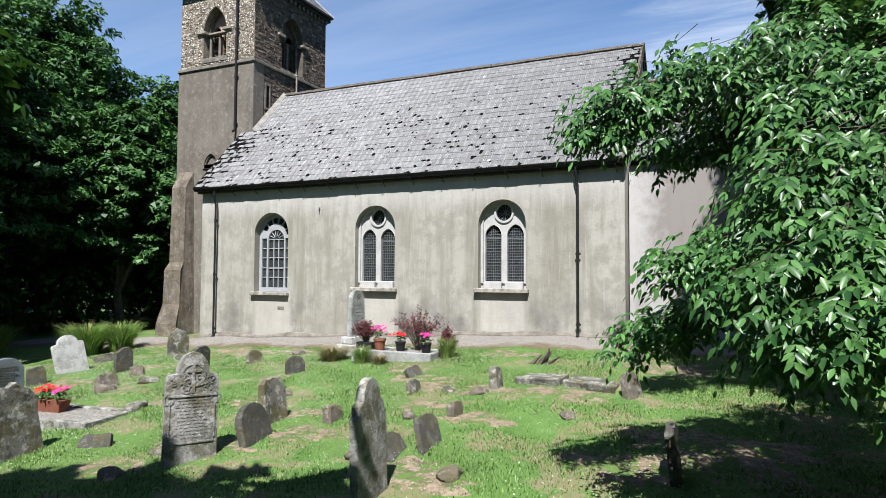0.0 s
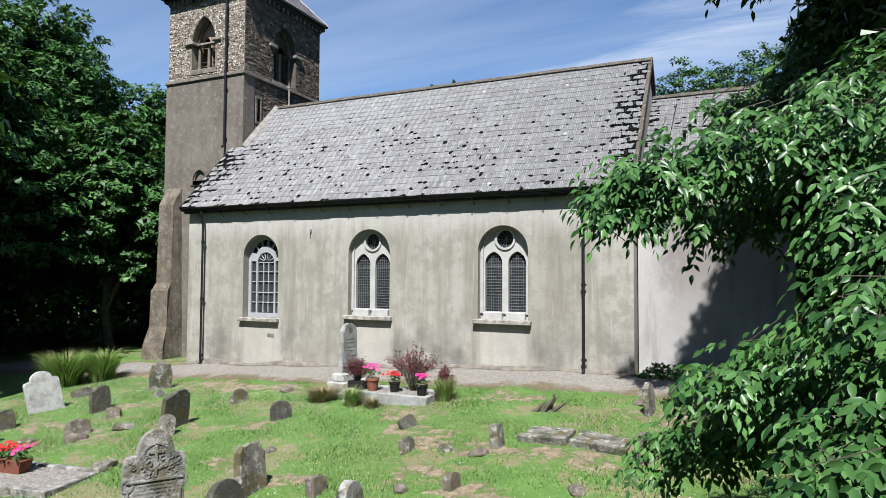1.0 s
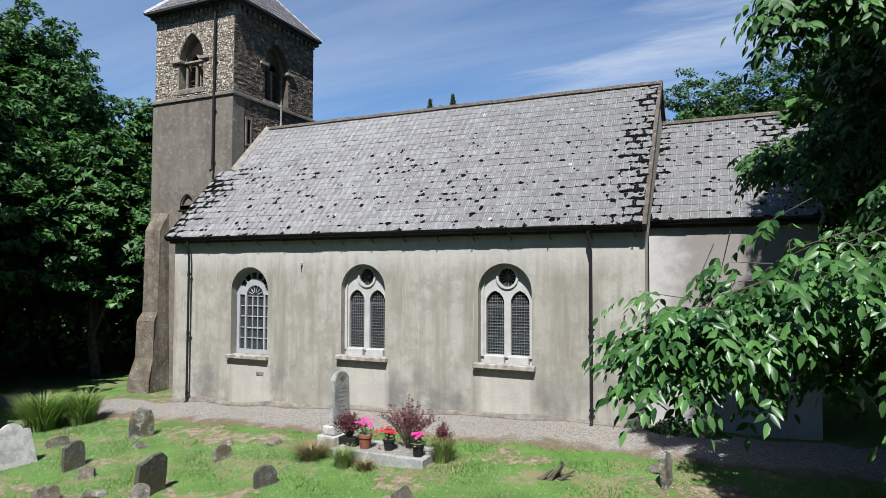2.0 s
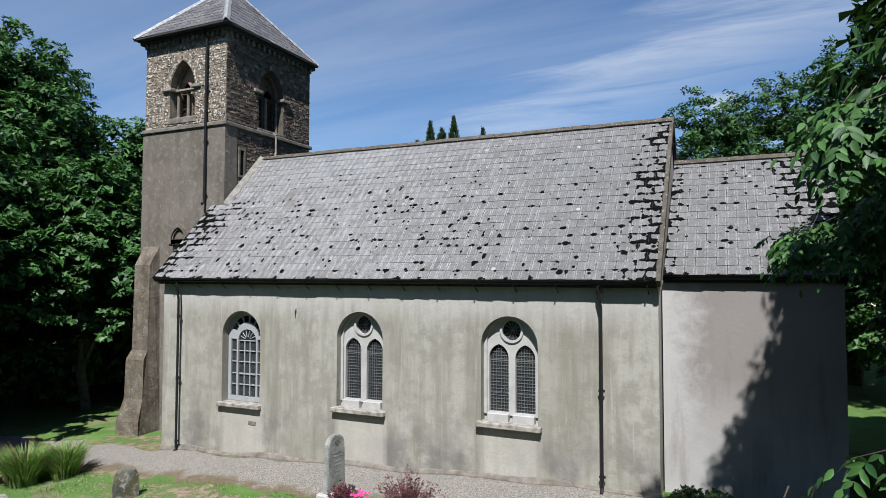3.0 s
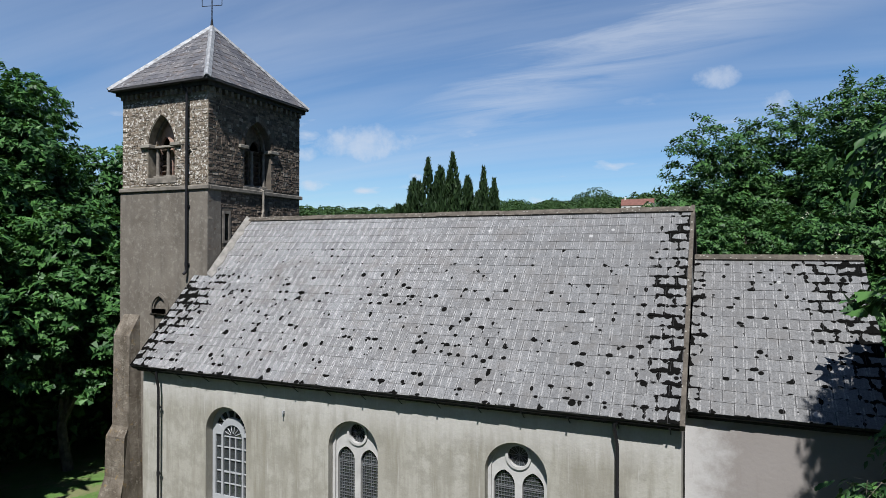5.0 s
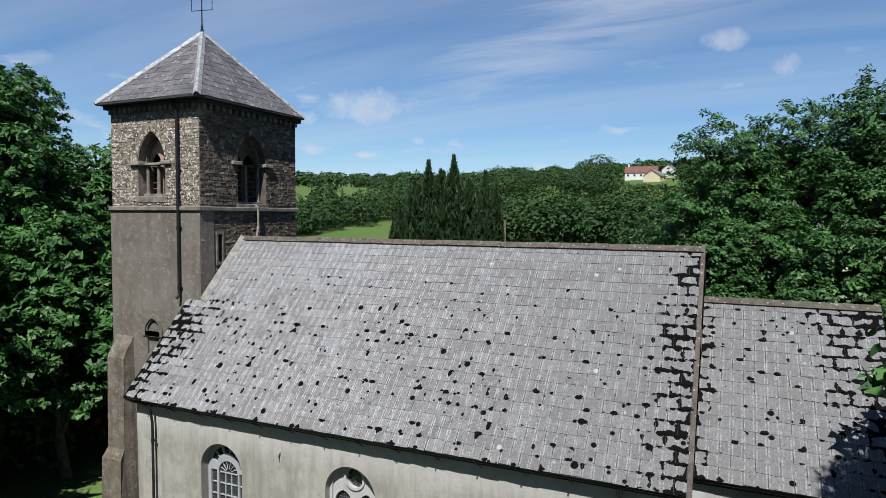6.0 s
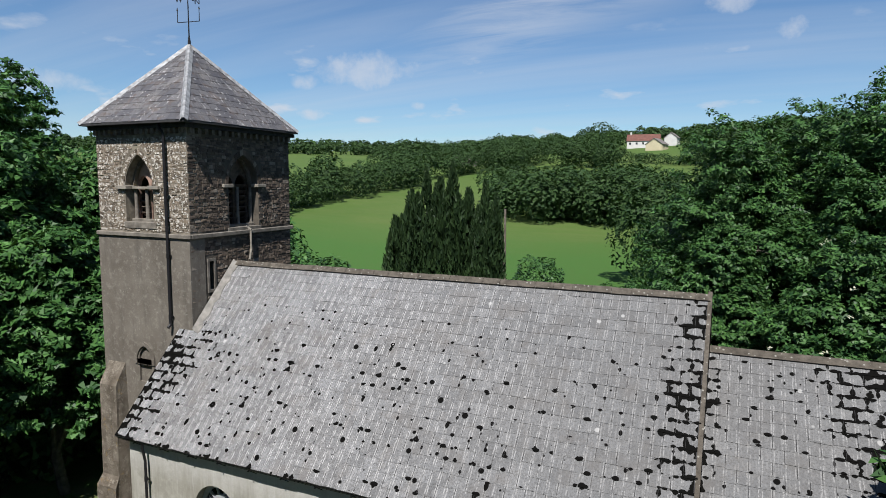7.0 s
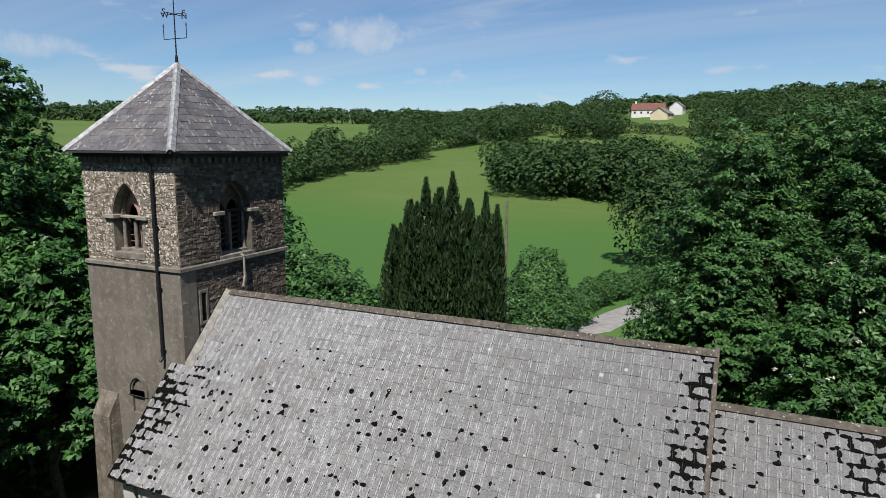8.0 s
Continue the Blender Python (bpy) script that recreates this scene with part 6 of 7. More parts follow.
def carving(ob, m, w, h, t, style, material, rng):
    """Raised mouldings, a cross in a roundel, scrollwork and worn lines of lettering as plain bars."""
    f = -t / 2 - 0.006

    def bar(name, x0, x1, z0, z1, d=0.012, rot=0.0):
        c = Matrix.Translation(((x0 + x1) / 2, f, (z0 + z1) / 2)) @ Matrix.Rotation(rot, 4, "Y")
        part(name, boxes((-(x1 - x0) / 2, (x1 - x0) / 2, -d / 2, 0.008, -(z1 - z0) / 2, (z1 - z0) / 2), bevel=0.003, m=m @ c), material, ob)

    if style == 1:
        s = h * 0.8
        ring = slab(circle(0, s - 0.02, 0.155, 28), [circle(0, s - 0.02, 0.13, 28)], 0.016, m @ Matrix.Translation((0, f - 0.006, 0)))
        part("roundel", ring, material, ob)
        bar("cross", -0.018, 0.018, s - 0.25, s + 0.1, 0.024)
        bar("cross", -0.085, 0.085, s + 0.01, s + 0.045, 0.022)
        bar("moulding", -w * 0.47, w * 0.47, h * 0.585, h * 0.605, 0.02)
        bar("moulding", -w * 0.42, w * 0.42, h * 0.16, h * 0.178, 0.018)
        for sx in (-1, 1):
            bar("moulding", sx * w * 0.43 - 0.009, sx * w * 0.43 + 0.009, h * 0.2, h * 0.55, 0.016)
            part("corner_scroll", slab(circle(sx * w * 0.45, h * 0.57, 0.07, 18), [circle(sx * w * 0.45, h * 0.57, 0.052, 18)], 0.014, m @ Matrix.Translation((0, f - 0.005, 0))), material, ob)
        for i in range(26):
            bm = bmesh.new()
            sx = (-1, 1)[i % 2]
            cx, cz = sx * rng.uniform(0.06, w * 0.42), h * rng.uniform(0.63, 0.78)
            r0 = rng.uniform(0.02, 0.045)
            a0 = rng.uniform(0, 6.3)
            for k in range(6):
                a, b = a0 + k * 0.75, a0 + (k + 1) * 0.75
                q0, q1 = r0 * (1 - 0.1 * k), r0 * (0.9 - 0.1 * k)
                tube(bm, m @ Vector((cx + q0 * math.cos(a), f - 0.001, cz + q0 * math.sin(a))), m @ Vector((cx + q1 * math.cos(b), f - 0.001, cz + q1 * math.sin(b))), 0.0075, n=4)
            part("scroll", bm, material, ob)
        z0, z1, step = h * 0.2, h * 0.56, 0.042
    else:
        z0, z1, step = h * (0.35 if style == 3 else 0.25), h * 0.78, 0.055
    bm = bmesh.new()
    z = z1
    while z > z0:
        half = w * rng.uniform(0.2, 0.36)
        x = -half
        while x < half:
            lw = rng.uniform(0.02, 0.07)
            box(bm, x, min(half, x + lw), f - 0.001, f + 0.008, z - step * 0.22, z + step * 0.16, m=m)
            x += lw + 0.018
        z -= step
    part("inscription", bm, G_DARK if style == 3 else material, ob, "worn lines of lettering")


headstone(-6.3, 5.95, 0.65, 1.36, 0.1, 63, -3, 2, "shouldered", G_GREY, "carved grey slate headstone with cross and scrollwork", 1, carve=1)
headstone(-3.46, 5.62, 0.6, 1.24, 0.1, 91, -2, 1, "ogee", G_GREY, "tall weathered grey slate headstone with narrow head", 2)
headstone(-6.0, 6.85, 0.66, 0.52, 0.11, 98, -16, 0, "round", G_DARK, "low dark leaning headstone in the grass", 3)
headstone(-6.4, 7.72, 0.6, 0.72, 0.1, 92, -10, 6, "rough", G_LICHEN, "broken lichen-blotched headstone in the grass", 4)
headstone(-8.42, 10.82, 0.42, 0.36, 0.1, 60, -4, 0, "round", G_DARK, "small dark rounded headstone", 5)
headstone(-14.9, 10.45, 0.74, 0.94, 0.11, 76, -8, -9, "shouldered", G_WHITE, "bright white shouldered headstone leaning sideways", 6)
headstone(-13.3, 10.6, 0.42, 0.58, 0.12, 80, -2, 0, "slant", G_DARK, "small dark squat gravestone", 7)
headstone(-10.33, 9.95, 0.6, 0.74, 0.1, 88, 4, 3, "slant", G_DARK, "headstone with a slanting top, coloured dark as its face is unlit", 8)
headstone(-10.05, 9.5, 0.3, 0.4, 0.09, 60, -12, 8, "round", G_LICHEN, "small rounded footstone beside a dark headstone", 9)
headstone(-13.7, 12.6, 0.55, 0.72, 0.1, 62, -3, 2, "rough", G_LICHEN, "short grey stone by the gravel path", 10)
headstone(-9.05, 5.55, 0.66, 1.0, 0.14, 95, -5, -6, "rough", G_LICHEN, "broad mossy brown headstone", 11)
headstone(-13.3, 7.9, 0.66, 0.86, 0.08, 85, 0, 0, "round", G_BLUE, "smooth blue-grey modern headstone", 12, carve=3)
headstone(-3.8, 6.8, 0.5, 0.3, 0.09, 95, -40, 8, "rough", G_DARK, "sunken dark leaning slab", 13)
headstone(-3.5, 7.15, 0.5, 0.42, 0.08, 88, -22, 16, "slant", G_DARK, "dark pointed leaning slab", 14)
headstone(-5.05, 9.72, 0.32, 0.24, 0.08, 80, -15, 6, "rough", G_LICHEN, "small broken stone stub", 15)
headstone(-5.62, 10.9, 0.42, 0.22, 0.08, 70, -35, -10, "rough", G_DARK, "dark broken stone lying aslant", 16)
headstone(-5.5, 7.93, 0.3, 0.26, 0.16, 80, -6, 4, "rough", G_ROCK, "small brown stone stub in grass", 17)
headstone(-8.35, 6.2, 0.5, 0.2, 0.1, 20, -30, -8, "rough", G_DARK, "low dark stone edge in the grass", 18)
headstone(-14.05, 9.0, 0.4, 0.42, 0.12, 70, -10, -4, "rough", G_DARK, "mossy stone stump in grass", 19)
headstone(-12.0, 9.15, 0.42, 0.34, 0.12, 75, -18, 8, "rough", G_ROCK, "brown broken headstone stump", 20)
headstone(-3.75, 8.55, 0.26, 0.22, 0.12, 80, -10, 10, "rough", G_ROCK, "little pointed brown stone in grass", 21)
headstone(-3.72, 10.25, 0.28, 0.38, 0.14, 85, -8, 5, "rough", G_LICHEN, "upright grey footstone by a low tomb", 22)
headstone(-12.5, 10.3, 0.34, 0.24, 0.12, 40, -20, 0, "rough", G_ROCK, "half-buried brown stone in grass", 23)
headstone(-15.4, 11.7, 0.5, 0.22, 0.1, 50, -20, -8, "rough", G_DARK, "low dark stone behind a white headstone", 24)
headstone(-10.36, 11.8, 0.4, 0.3, 0.09, 72, -6, 0, "round", G_LICHEN, "small pale rounded gravestone", 25)
headstone(-1.5, 10.5, 0.35, 0.42, 0.12, 60, -22, 14, "rough", G_ROCK, "broken leaning stone at a tomb's end", 26)
headstone(-1.7, 12.7, 0.4, 0.6, 0.1, 80, -4, 3, "rough", G_LICHEN, "shaded grey headstone near the chancel", 27)
headstone(-0.6, 7.2, 0.5, 0.6, 0.1, 90, -6, 0, "rough", G_DARK, "dark gravestone in the tree's shade", 28)


def rocks():
    rng = random.Random(3)
    spots = [(-11.3, 9.6, 0.16), (-11.7, 8.9, 0.2), (-9.7, 8.8, 0.16), (-9.6, 7.9, 0.2), (-4.4, 8.3, 0.12), (-4.2, 6.6, 0.14), (-7.0, 6.1, 0.12), (-6.9, 5.3, 0.16), (-3.9, 9.9, 0.14), (-12.7, 8.6, 0.13),
             (-11.0, 12.6, 0.14), (-9.9, 12.9, 0.16), (-4.5, 10.0, 0.13), (-2.9, 6.4, 0.15), (-2.2, 9.0, 0.13), (-13.0, 12.0, 0.15), (-7.4, 9.3, 0.1), (-1.9, 13.3, 0.15)]
    for i, (x, y, r) in enumerate(spots):
        z = gz(x, y)
        ob = thing("stone", (x, y, z), "half-buried weathered field stone in the grass", "stone", "loose stones in the grass")
        bm = bmesh.new()
        bmesh.ops.create_icosphere(bm, subdivisions=3, radius=r, matrix=Matrix.Translation((x, y, z + r * 0.12)) @ Matrix.Rotation(rng.uniform(0, 3), 4, "Z") @ Matrix.Diagonal((1.25, 0.8, 0.6, 1)))
        roughen(bm, r * 0.35, 3.5 / r * 0.3, i)
        part("boulder", bm, G_ROCK if i % 3 else G_LICHEN, ob)


rocks()


def obelisk_stone():
    x, y = -8.55, 13.4
    z = gz(x, y)
    ob = thing("memorial_stone", (x, y, z), "tall pale granite headstone with rounded head on a stepped base", "gravestone")
    m = Matrix.Translation((x, y, z)) @ Matrix.Rotation(radians(84), 4, "Z")
    part("plinth", boxes((-0.48, 0.48, -0.24, 0.24, -0.25, 0.22), bevel=0.02, m=m), G_WHITE, ob)
    part("plinth", boxes((-0.38, 0.38, -0.17, 0.17, 0.221, 0.4), bevel=0.02, m=m), G_WHITE, ob)
    h, w, t = 1.14, 0.56, 0.13
    out = [(-w * 0.52, 0.4), (w * 0.52, 0.4)] + [(w * 0.45 * math.cos(a), 0.4 + h - 0.22 + 0.22 * math.sin(a)) for a in np.linspace(0, math.pi, 13)]
    bm = slab(out, [], t, Matrix.Translation((0, -t / 2, 0)))
    bmesh.ops.bevel(bm, geom=[e for e in bm.edges if e.calc_face_angle(0) > 0.9], offset=0.015, segments=2, affect="EDGES")
    bmesh.ops.transform(bm, matrix=m, verts=bm.verts[:])
    part("slab", bm, G_PALE, ob)
    c = m @ Matrix.Translation((0, -t / 2 - 0.004, 0))
    for dx, dz in ((-0.045, 0), (0.045, 0), (0, 0.045), (0, -0.045)):
        part("rosette", slab(circle(dx, 1.38 + dz, 0.028, 10), [], 0.006, c), G_GREY, ob)
    bm = bmesh.new()
    for z0 in (1.18, 1.1, 1.0, 0.92, 0.8, 0.72):
        box(bm, -0.14, 0.12, -0.001, 0.006, z0 - 0.008, z0 + 0.008, m=c)
    part("inscription", bm, G_PALE, ob, "faint lines of lettering")


obelisk_stone()


def leaf_tuft(bx, by, bz, n, h, spread, rng, width=0.02, droop=0.5):
    """Arching blades from one foot: arrays of points and faces."""
    V, F = [], []
    for i in range(n):
        a = rng.uniform(0, 2 * math.pi)
        L = h * rng.uniform(0.6, 1.15)
        dx, dy = math.cos(a), math.sin(a)
        o = rng.uniform(0, spread * 0.45)
        lean = spread * rng.uniform(0.25, 1.0)
        sx, sy = -dy * width / 2, dx * width / 2
        rows = []
        for k, f in enumerate((0, 0.35, 0.7, 1.0)):
            r = o + lean * f ** 1.8
            zz = bz - 0.03 + L * (f - droop * 0.5 * f ** 3)
            wk = (1, 0.95, 0.65, 0.06)[k]
            rows.append(((bx + dx * r - sx * wk, by + dy * r - sy * wk, zz), (bx + dx * r + sx * wk, by + dy * r + sy * wk, zz)))
        b = len(V)
        for p, q in rows:
            V += [p, q]
        F += [(b, b + 1, b + 3, b + 2), (b + 2, b + 3, b + 5, b + 4), (b + 4, b + 5, b + 7, b + 6)]
    return V, F


def tuft_thing(name, x, y, n, h, spread, seed, label, category, material, width=0.025, dry=0.0, group=""):
    rng = random.Random(seed)
    z = gz(x, y)
    ob = thing(name, (x, y, z), label, category, group)
    V, F = leaf_tuft(x, y, z, n, h, spread, rng, width)
    part("leaves", mesh_arrays("leaves", V, F), material, ob)
    if dry:
        V, F = leaf_tuft(x, y, z, int(n * dry), h * 1.25, spread * 1.1, rng, width * 0.5, 0.7)
        part("dry_stalk_tuft", mesh_arrays("dry_stalk_tuft", V, F), M_DRY, ob)
    return ob


for i, (x, y, n, h, s) in enumerate([(-17.5, 12.7, 620, 0.95, 0.85), (-16.8, 13.3, 420, 0.9, 0.7), (-20.2, 10.9, 420, 1.0, 0.8), (-21.2, 12.2, 320, 1.0, 0.9), (-22.4, 11.0, 260, 1.0, 0.9)]):
    tuft_thing("iris_clump", x, y, int(n * 1.5), h * 1.2, s, 40 + i, "tall clump of arching green iris leaves with dry stems", "plant", M_IRIS, 0.026, 0.22, "iris clumps by the wood")
tuft_thing("grass_tuft", -8.5, 12.35, 420, 0.46, 0.55, 60, "yellowing tuft of long grass beside the grave plot", "plant", M_DRY, 0.014, 0.2)
tuft_thing("grass_tuft", -7.05, 12.0, 200, 0.32, 0.25, 61, "dry grass tuft against the grave kerb", "plant", M_DRY, 0.012, 0.2)
tuft_thing("grass_tuft", -7.55, 12.02, 220, 0.5, 0.3, 62, "dark tuft of long leaves on the grave kerb", "plant", M_IRIS, 0.016, 0.5)
tuft_thing("grass_tuft", -5.75, 12.7, 240, 0.62, 0.34, 63, "yellow-green ornamental grass at the plot's corner", "plant", M_IRIS, 0.014, 0.6)


def grave_plot():
    x0, x1, y0, y1 = -7.95, -5.95, 12.25, 13.15
    z = gz(-7, 12.6) + 0.02
    ob = thing("grave_plot", (-7, 12.6, z), "kerbed grave plot filled with grey stone chippings", "grave")
    for d in ((x0, x1, y0, y0 + 0.12, z - 0.3, z + 0.16), (x0, x1, y1 - 0.12, y1, z - 0.3, z + 0.16), (x0, x0 + 0.12, y0 + 0.121, y1 - 0.121, z - 0.3, z + 0.157), (x1 - 0.12, x1, y0 + 0.121, y1 - 0.121, z - 0.3, z + 0.157)):
        part("kerb", boxes(d, bevel=0.012), G_PALE, ob)
    part("gravel_fill", boxes((x0 + 0.121, x1 - 0.121, y0 + 0.121, y1 - 0.121, z - 0.2, z + 0.13)), G_CHIPS, ob)
    return z + 0.13


PLOT_Z = grave_plot()


def ledger_grave():
    m = Matrix.Translation((-10.35, 7.15, gz(-10.35, 7.15))) @ Matrix.Rotation(radians(8), 4, "Z")
    ob = thing("grave_plot", m.translation, "flat kerbed grave with pale stone chippings", "grave")
    for d in ((-0.95, 0.95, -0.55, -0.43, -0.3, 0.14), (-0.95, 0.95, 0.43, 0.55, -0.3, 0.14), (-0.95, -0.83, -0.429, 0.429, -0.3, 0.137), (0.83, 0.95, -0.429, 0.429, -0.3, 0.137)):
        part("kerb", boxes(d, bevel=0.012, m=m), G_GREY, ob)
    part("gravel_fill", boxes((-0.829, 0.829, -0.429, 0.429, -0.25, 0.11), m=m), G_CHIPS, ob)
    return m


LEDGER = ledger_grave()


def flowers(x, y, z, r, h, n, material, rng, parent):
    """A bunch of leaves with open petals on top."""
    nr = np.random.default_rng(rng.randrange(9999))
    P = np.array((x, y, z)) + nr.normal(size=(n * 3, 3)) * (r * 0.5, r * 0.5, h * 0.25) + (0, 0, h * 0.4)
    V, F = leaf_quads(P, 0.07, nr, 0.4, 0.6)
    part("leaves", mesh_arrays("leaves", V, F), M_LEAF_N, parent)
    bm = bmesh.new()
    for i in range(n):
        c = Vector((x + rng.gauss(0, r * 0.55), y + rng.gauss(0, r * 0.55), z + h * rng.uniform(0.55, 1.05)))
        tip = Vector((rng.uniform(-0.6, 0.6), -0.5, 1)).to_track_quat("Z", "Y").to_matrix().to_4x4()
        for k in range(5):
            m = Matrix.Translation(c) @ tip @ Matrix.Rotation(k * 1.257, 4, "Z") @ Matrix.Translation((0.016, 0, 0)) @ Matrix.Rotation(0.35, 4, "Y")
            bmesh.ops.create_circle(bm, cap_ends=True, segments=6, radius=0.02, matrix=m)
    part("blossom", bm, material, parent)


def pot(x, y, z, r, h, material, petal, label, seed, tall=0.25):
    rng = random.Random(seed)
    ob = thing("flower_pot", (x, y, z), label, "flower pot", "pots on the grave plot")
    bm = bmesh.new()
    tube(bm, (x, y, z), (x, y, z + h * 0.82), r * 0.74, r * 0.95, 16)
    tube(bm, (x, y, z + h * 0.8), (x, y, z + h), r * 1.06, r * 1.06, 16)
    part("pot", bm, material, ob)
    bm = bmesh.new()
    bmesh.ops.create_circle(bm, cap_ends=True, segments=14, radius=r * 0.95, matrix=Matrix.Translation((x, y, z + h + 0.003)))
    part("soil", bm, M_EARTH, ob)
    flowers(x, y, z + h, r * 1.15, tall, 22, petal, rng, ob)
    return ob


pot(-7.42, 12.62, PLOT_Z, 0.14, 0.27, M_TERRA, M_PINK, "terracotta pot of bright pink flowers", 1, 0.3)
pot(-6.92, 12.7, PLOT_Z, 0.12, 0.22, M_POT, M_RED, "black pot of red flowers", 2, 0.2)
pot(-6.2, 12.55, PLOT_Z, 0.12, 0.24, M_POT, M_PINK, "black pot of magenta flowers", 3, 0.2)


def trough():
    z = LEDGER.translation.z + 0.11
    m = LEDGER @ Matrix.Translation((-0.45, 0.1, 0.11))
    ob = thing("flower_trough", m.translation, "brown trough of red and pink geraniums", "flower trough")
    bm = bmesh.new()
    a = [bm.verts.new(m @ Vector(p)) for p in ((-0.25, -0.09, 0), (0.25, -0.09, 0), (0.25, 0.09, 0), (-0.25, 0.09, 0))]
    b = [bm.verts.new(m @ Vector(p)) for p in ((-0.3, -0.12, 0.2), (0.3, -0.12, 0.2), (0.3, 0.12, 0.2), (-0.3, 0.12, 0.2))]
    bm.faces.new(list(reversed(a)))
    for i in range(4):
        bm.faces.new((a[i], a[(i + 1) % 4], b[(i + 1) % 4], b[i]))
    bm.faces.new(b)
    part("box", bm, M_TERRA, ob)
    rng = random.Random(8)
    for k, (dx, mat_p) in enumerate(((-0.2, M_RED), (0.0, M_RED), (0.2, M_PINK))):
        p = m @ Vector((dx, 0, 0.2))
        flowers(p.x, p.y, p.z, 0.15, 0.24, 20, mat_p, rng, ob)


trough()


def red_shrub(x, y, z, h, r, seed, label, in_pot=True):
    rng = random.Random(seed)
    nr = np.random.default_rng(seed)
    ob = thing("red_shrub", (x, y, z), label, "shrub", "red-leaved shrubs on the grave plot")
    bm = bmesh.new()
    base = 0.0
    if in_pot:
        pb = bmesh.new()
        box(pb, x - 0.2, x + 0.2, y - 0.1, y + 0.1, z, z + 0.17, bevel=0.01)
        part("trough", pb, M_POT, ob)
        base = 0.15
    pts = []
    for i in range(80):
        a, s = rng.uniform(0, 6.28), rng.uniform(0.05, 1.0)
        e = Vector((x + r * s * math.cos(a), y + r * s * 0.8 * math.sin(a), z + base + h * rng.uniform(0.55, 1.0) * (1 - 0.35 * s * s)))
        st = Vector((x + rng.uniform(-0.05, 0.05), y + rng.uniform(-0.04, 0.04), z + base))
        mid = st.lerp(e, 0.5) + Vector((0, 0, h * 0.08))
        tube(bm, st, mid, 0.007, 0.005, 4)
        tube(bm, mid, e, 0.005, 0.002, 4)
        for k in range(20):
            f = rng.uniform(0.45, 1.0)
            pts.append((st.lerp(mid, f * 2) if f < 0.5 else mid.lerp(e, f * 2 - 1)) + Vector((rng.gauss(0, 0.03), rng.gauss(0, 0.03), rng.gauss(0, 0.03))))
    part("stem", bm, M_BARK, ob)
    V, F = leaf_quads(np.array([tuple(p) for p in pts]), 0.055, nr, 0.3, 0.45)
    part("leaves", mesh_arrays("leaves", V, F), M_SHRUB, ob)


red_shrub(-7.82, 12.66, PLOT_Z, 0.55, 0.38, 5, "red-leaved shrub in a black trough")
red_shrub(-6.62, 12.98, PLOT_Z, 1.08, 0.74, 6, "large bushy red-leaved shrub on a grave", False)
red_shrub(-5.85, 12.95, PLOT_Z - 0.13, 0.75, 0.26, 7, "thin upright red-leaved shrub", False)


def low_tomb():
    x0, y0 = -3.6, 10.5
    ob = thing("low_tomb", (-2.7, 10.7, gz(-2.7, 10.7)), "low broken table tomb of grey slate slabs in the grass", "tomb")
    for k, (xa, xb) in enumerate(((-3.5, -2.72), (-2.66, -1.8))):
        z = gz((xa + xb) / 2, 10.6)
        m = Matrix.Translation(((xa + xb) / 2, 10.62, z)) @ Matrix.Rotation(radians((-2, 3)[k]), 4, "Y") @ Matrix.Rotation(radians((14, 10)[k]), 4, "X")
        bm = bmesh.new()
        box(bm, -(xb - xa) / 2, (xb - xa) / 2, -0.05, 0.05, -0.25, 0.13, bevel=0.012)
        roughen(bm, 0.012, 4, k)
        bmesh.ops.transform(bm, matrix=m, verts=bm.verts[:])
        part("side_slab", bm, G_LICHEN, ob)
        bm = bmesh.new()
        m2 = Matrix.Translation(((xa + xb) / 2, 11.0, z + 0.05)) @ Matrix.Rotation(radians((-3, 4)[k]), 4, "Y")
        box(bm, -(xb - xa) / 2 + 0.02, (xb - xa) / 2 - 0.01, -0.3, 0.36, -0.06, 0.04, bevel=0.012)
        roughen(bm, 0.014, 4, k + 5)
        bmesh.ops.transform(bm, matrix=m2, verts=bm.verts[:])
        part("top_slab", bm, G_LICHEN, ob)


low_tomb()


def nettle_patch():
    rng = np.random.default_rng(23)
    x, y = -1.55, 15.55
    z = gz(x, y)
    ob = thing("weed_patch", (x, y, z), "low patch of green weeds against the chancel wall", "plant")
    a, f = rng.uniform(0, 2 * np.pi, 900), rng.random(900) ** 0.5
    px, py = x + 0.85 * f * np.cos(a), y + 0.42 * f * np.sin(a)
    P = np.stack([px, py, land(px, py) + 0.05 + 0.3 * (1 - f * f) * rng.random(900) + 0.05 * np.sin(px * 9)], 1)
    V, F = leaf_quads(P, 0.1, rng, 0.5, 0.5)
    part("leaves", mesh_arrays("leaves", V, F), M_LEAF_N, ob)


nettle_patch()


def stump():
    x, y = -3.6, 12.5
    z = gz(x, y)
    ob = thing("driftwood_stump", (x, y, z), "split weathered tree stump root by the gravel", "stump")
    bm = bmesh.new()
    rng = random.Random(2)
    for i in range(6):
        a = Vector((x + rng.uniform(-0.2, 0.1), y + rng.uniform(-0.1, 0.1), z - 0.05))
        tube(bm, a, a + Vector((rng.uniform(0.1, 0.45), rng.uniform(-0.1, 0.15), rng.uniform(0.15, 0.4))), 0.055, 0.015, 6)
    roughen(bm, 0.03, 6, 1)
    part("wood", bm, M_BARK, ob)


stump()


# ---- bare earth round the stones, joined into the ground cover ----
BARE = []


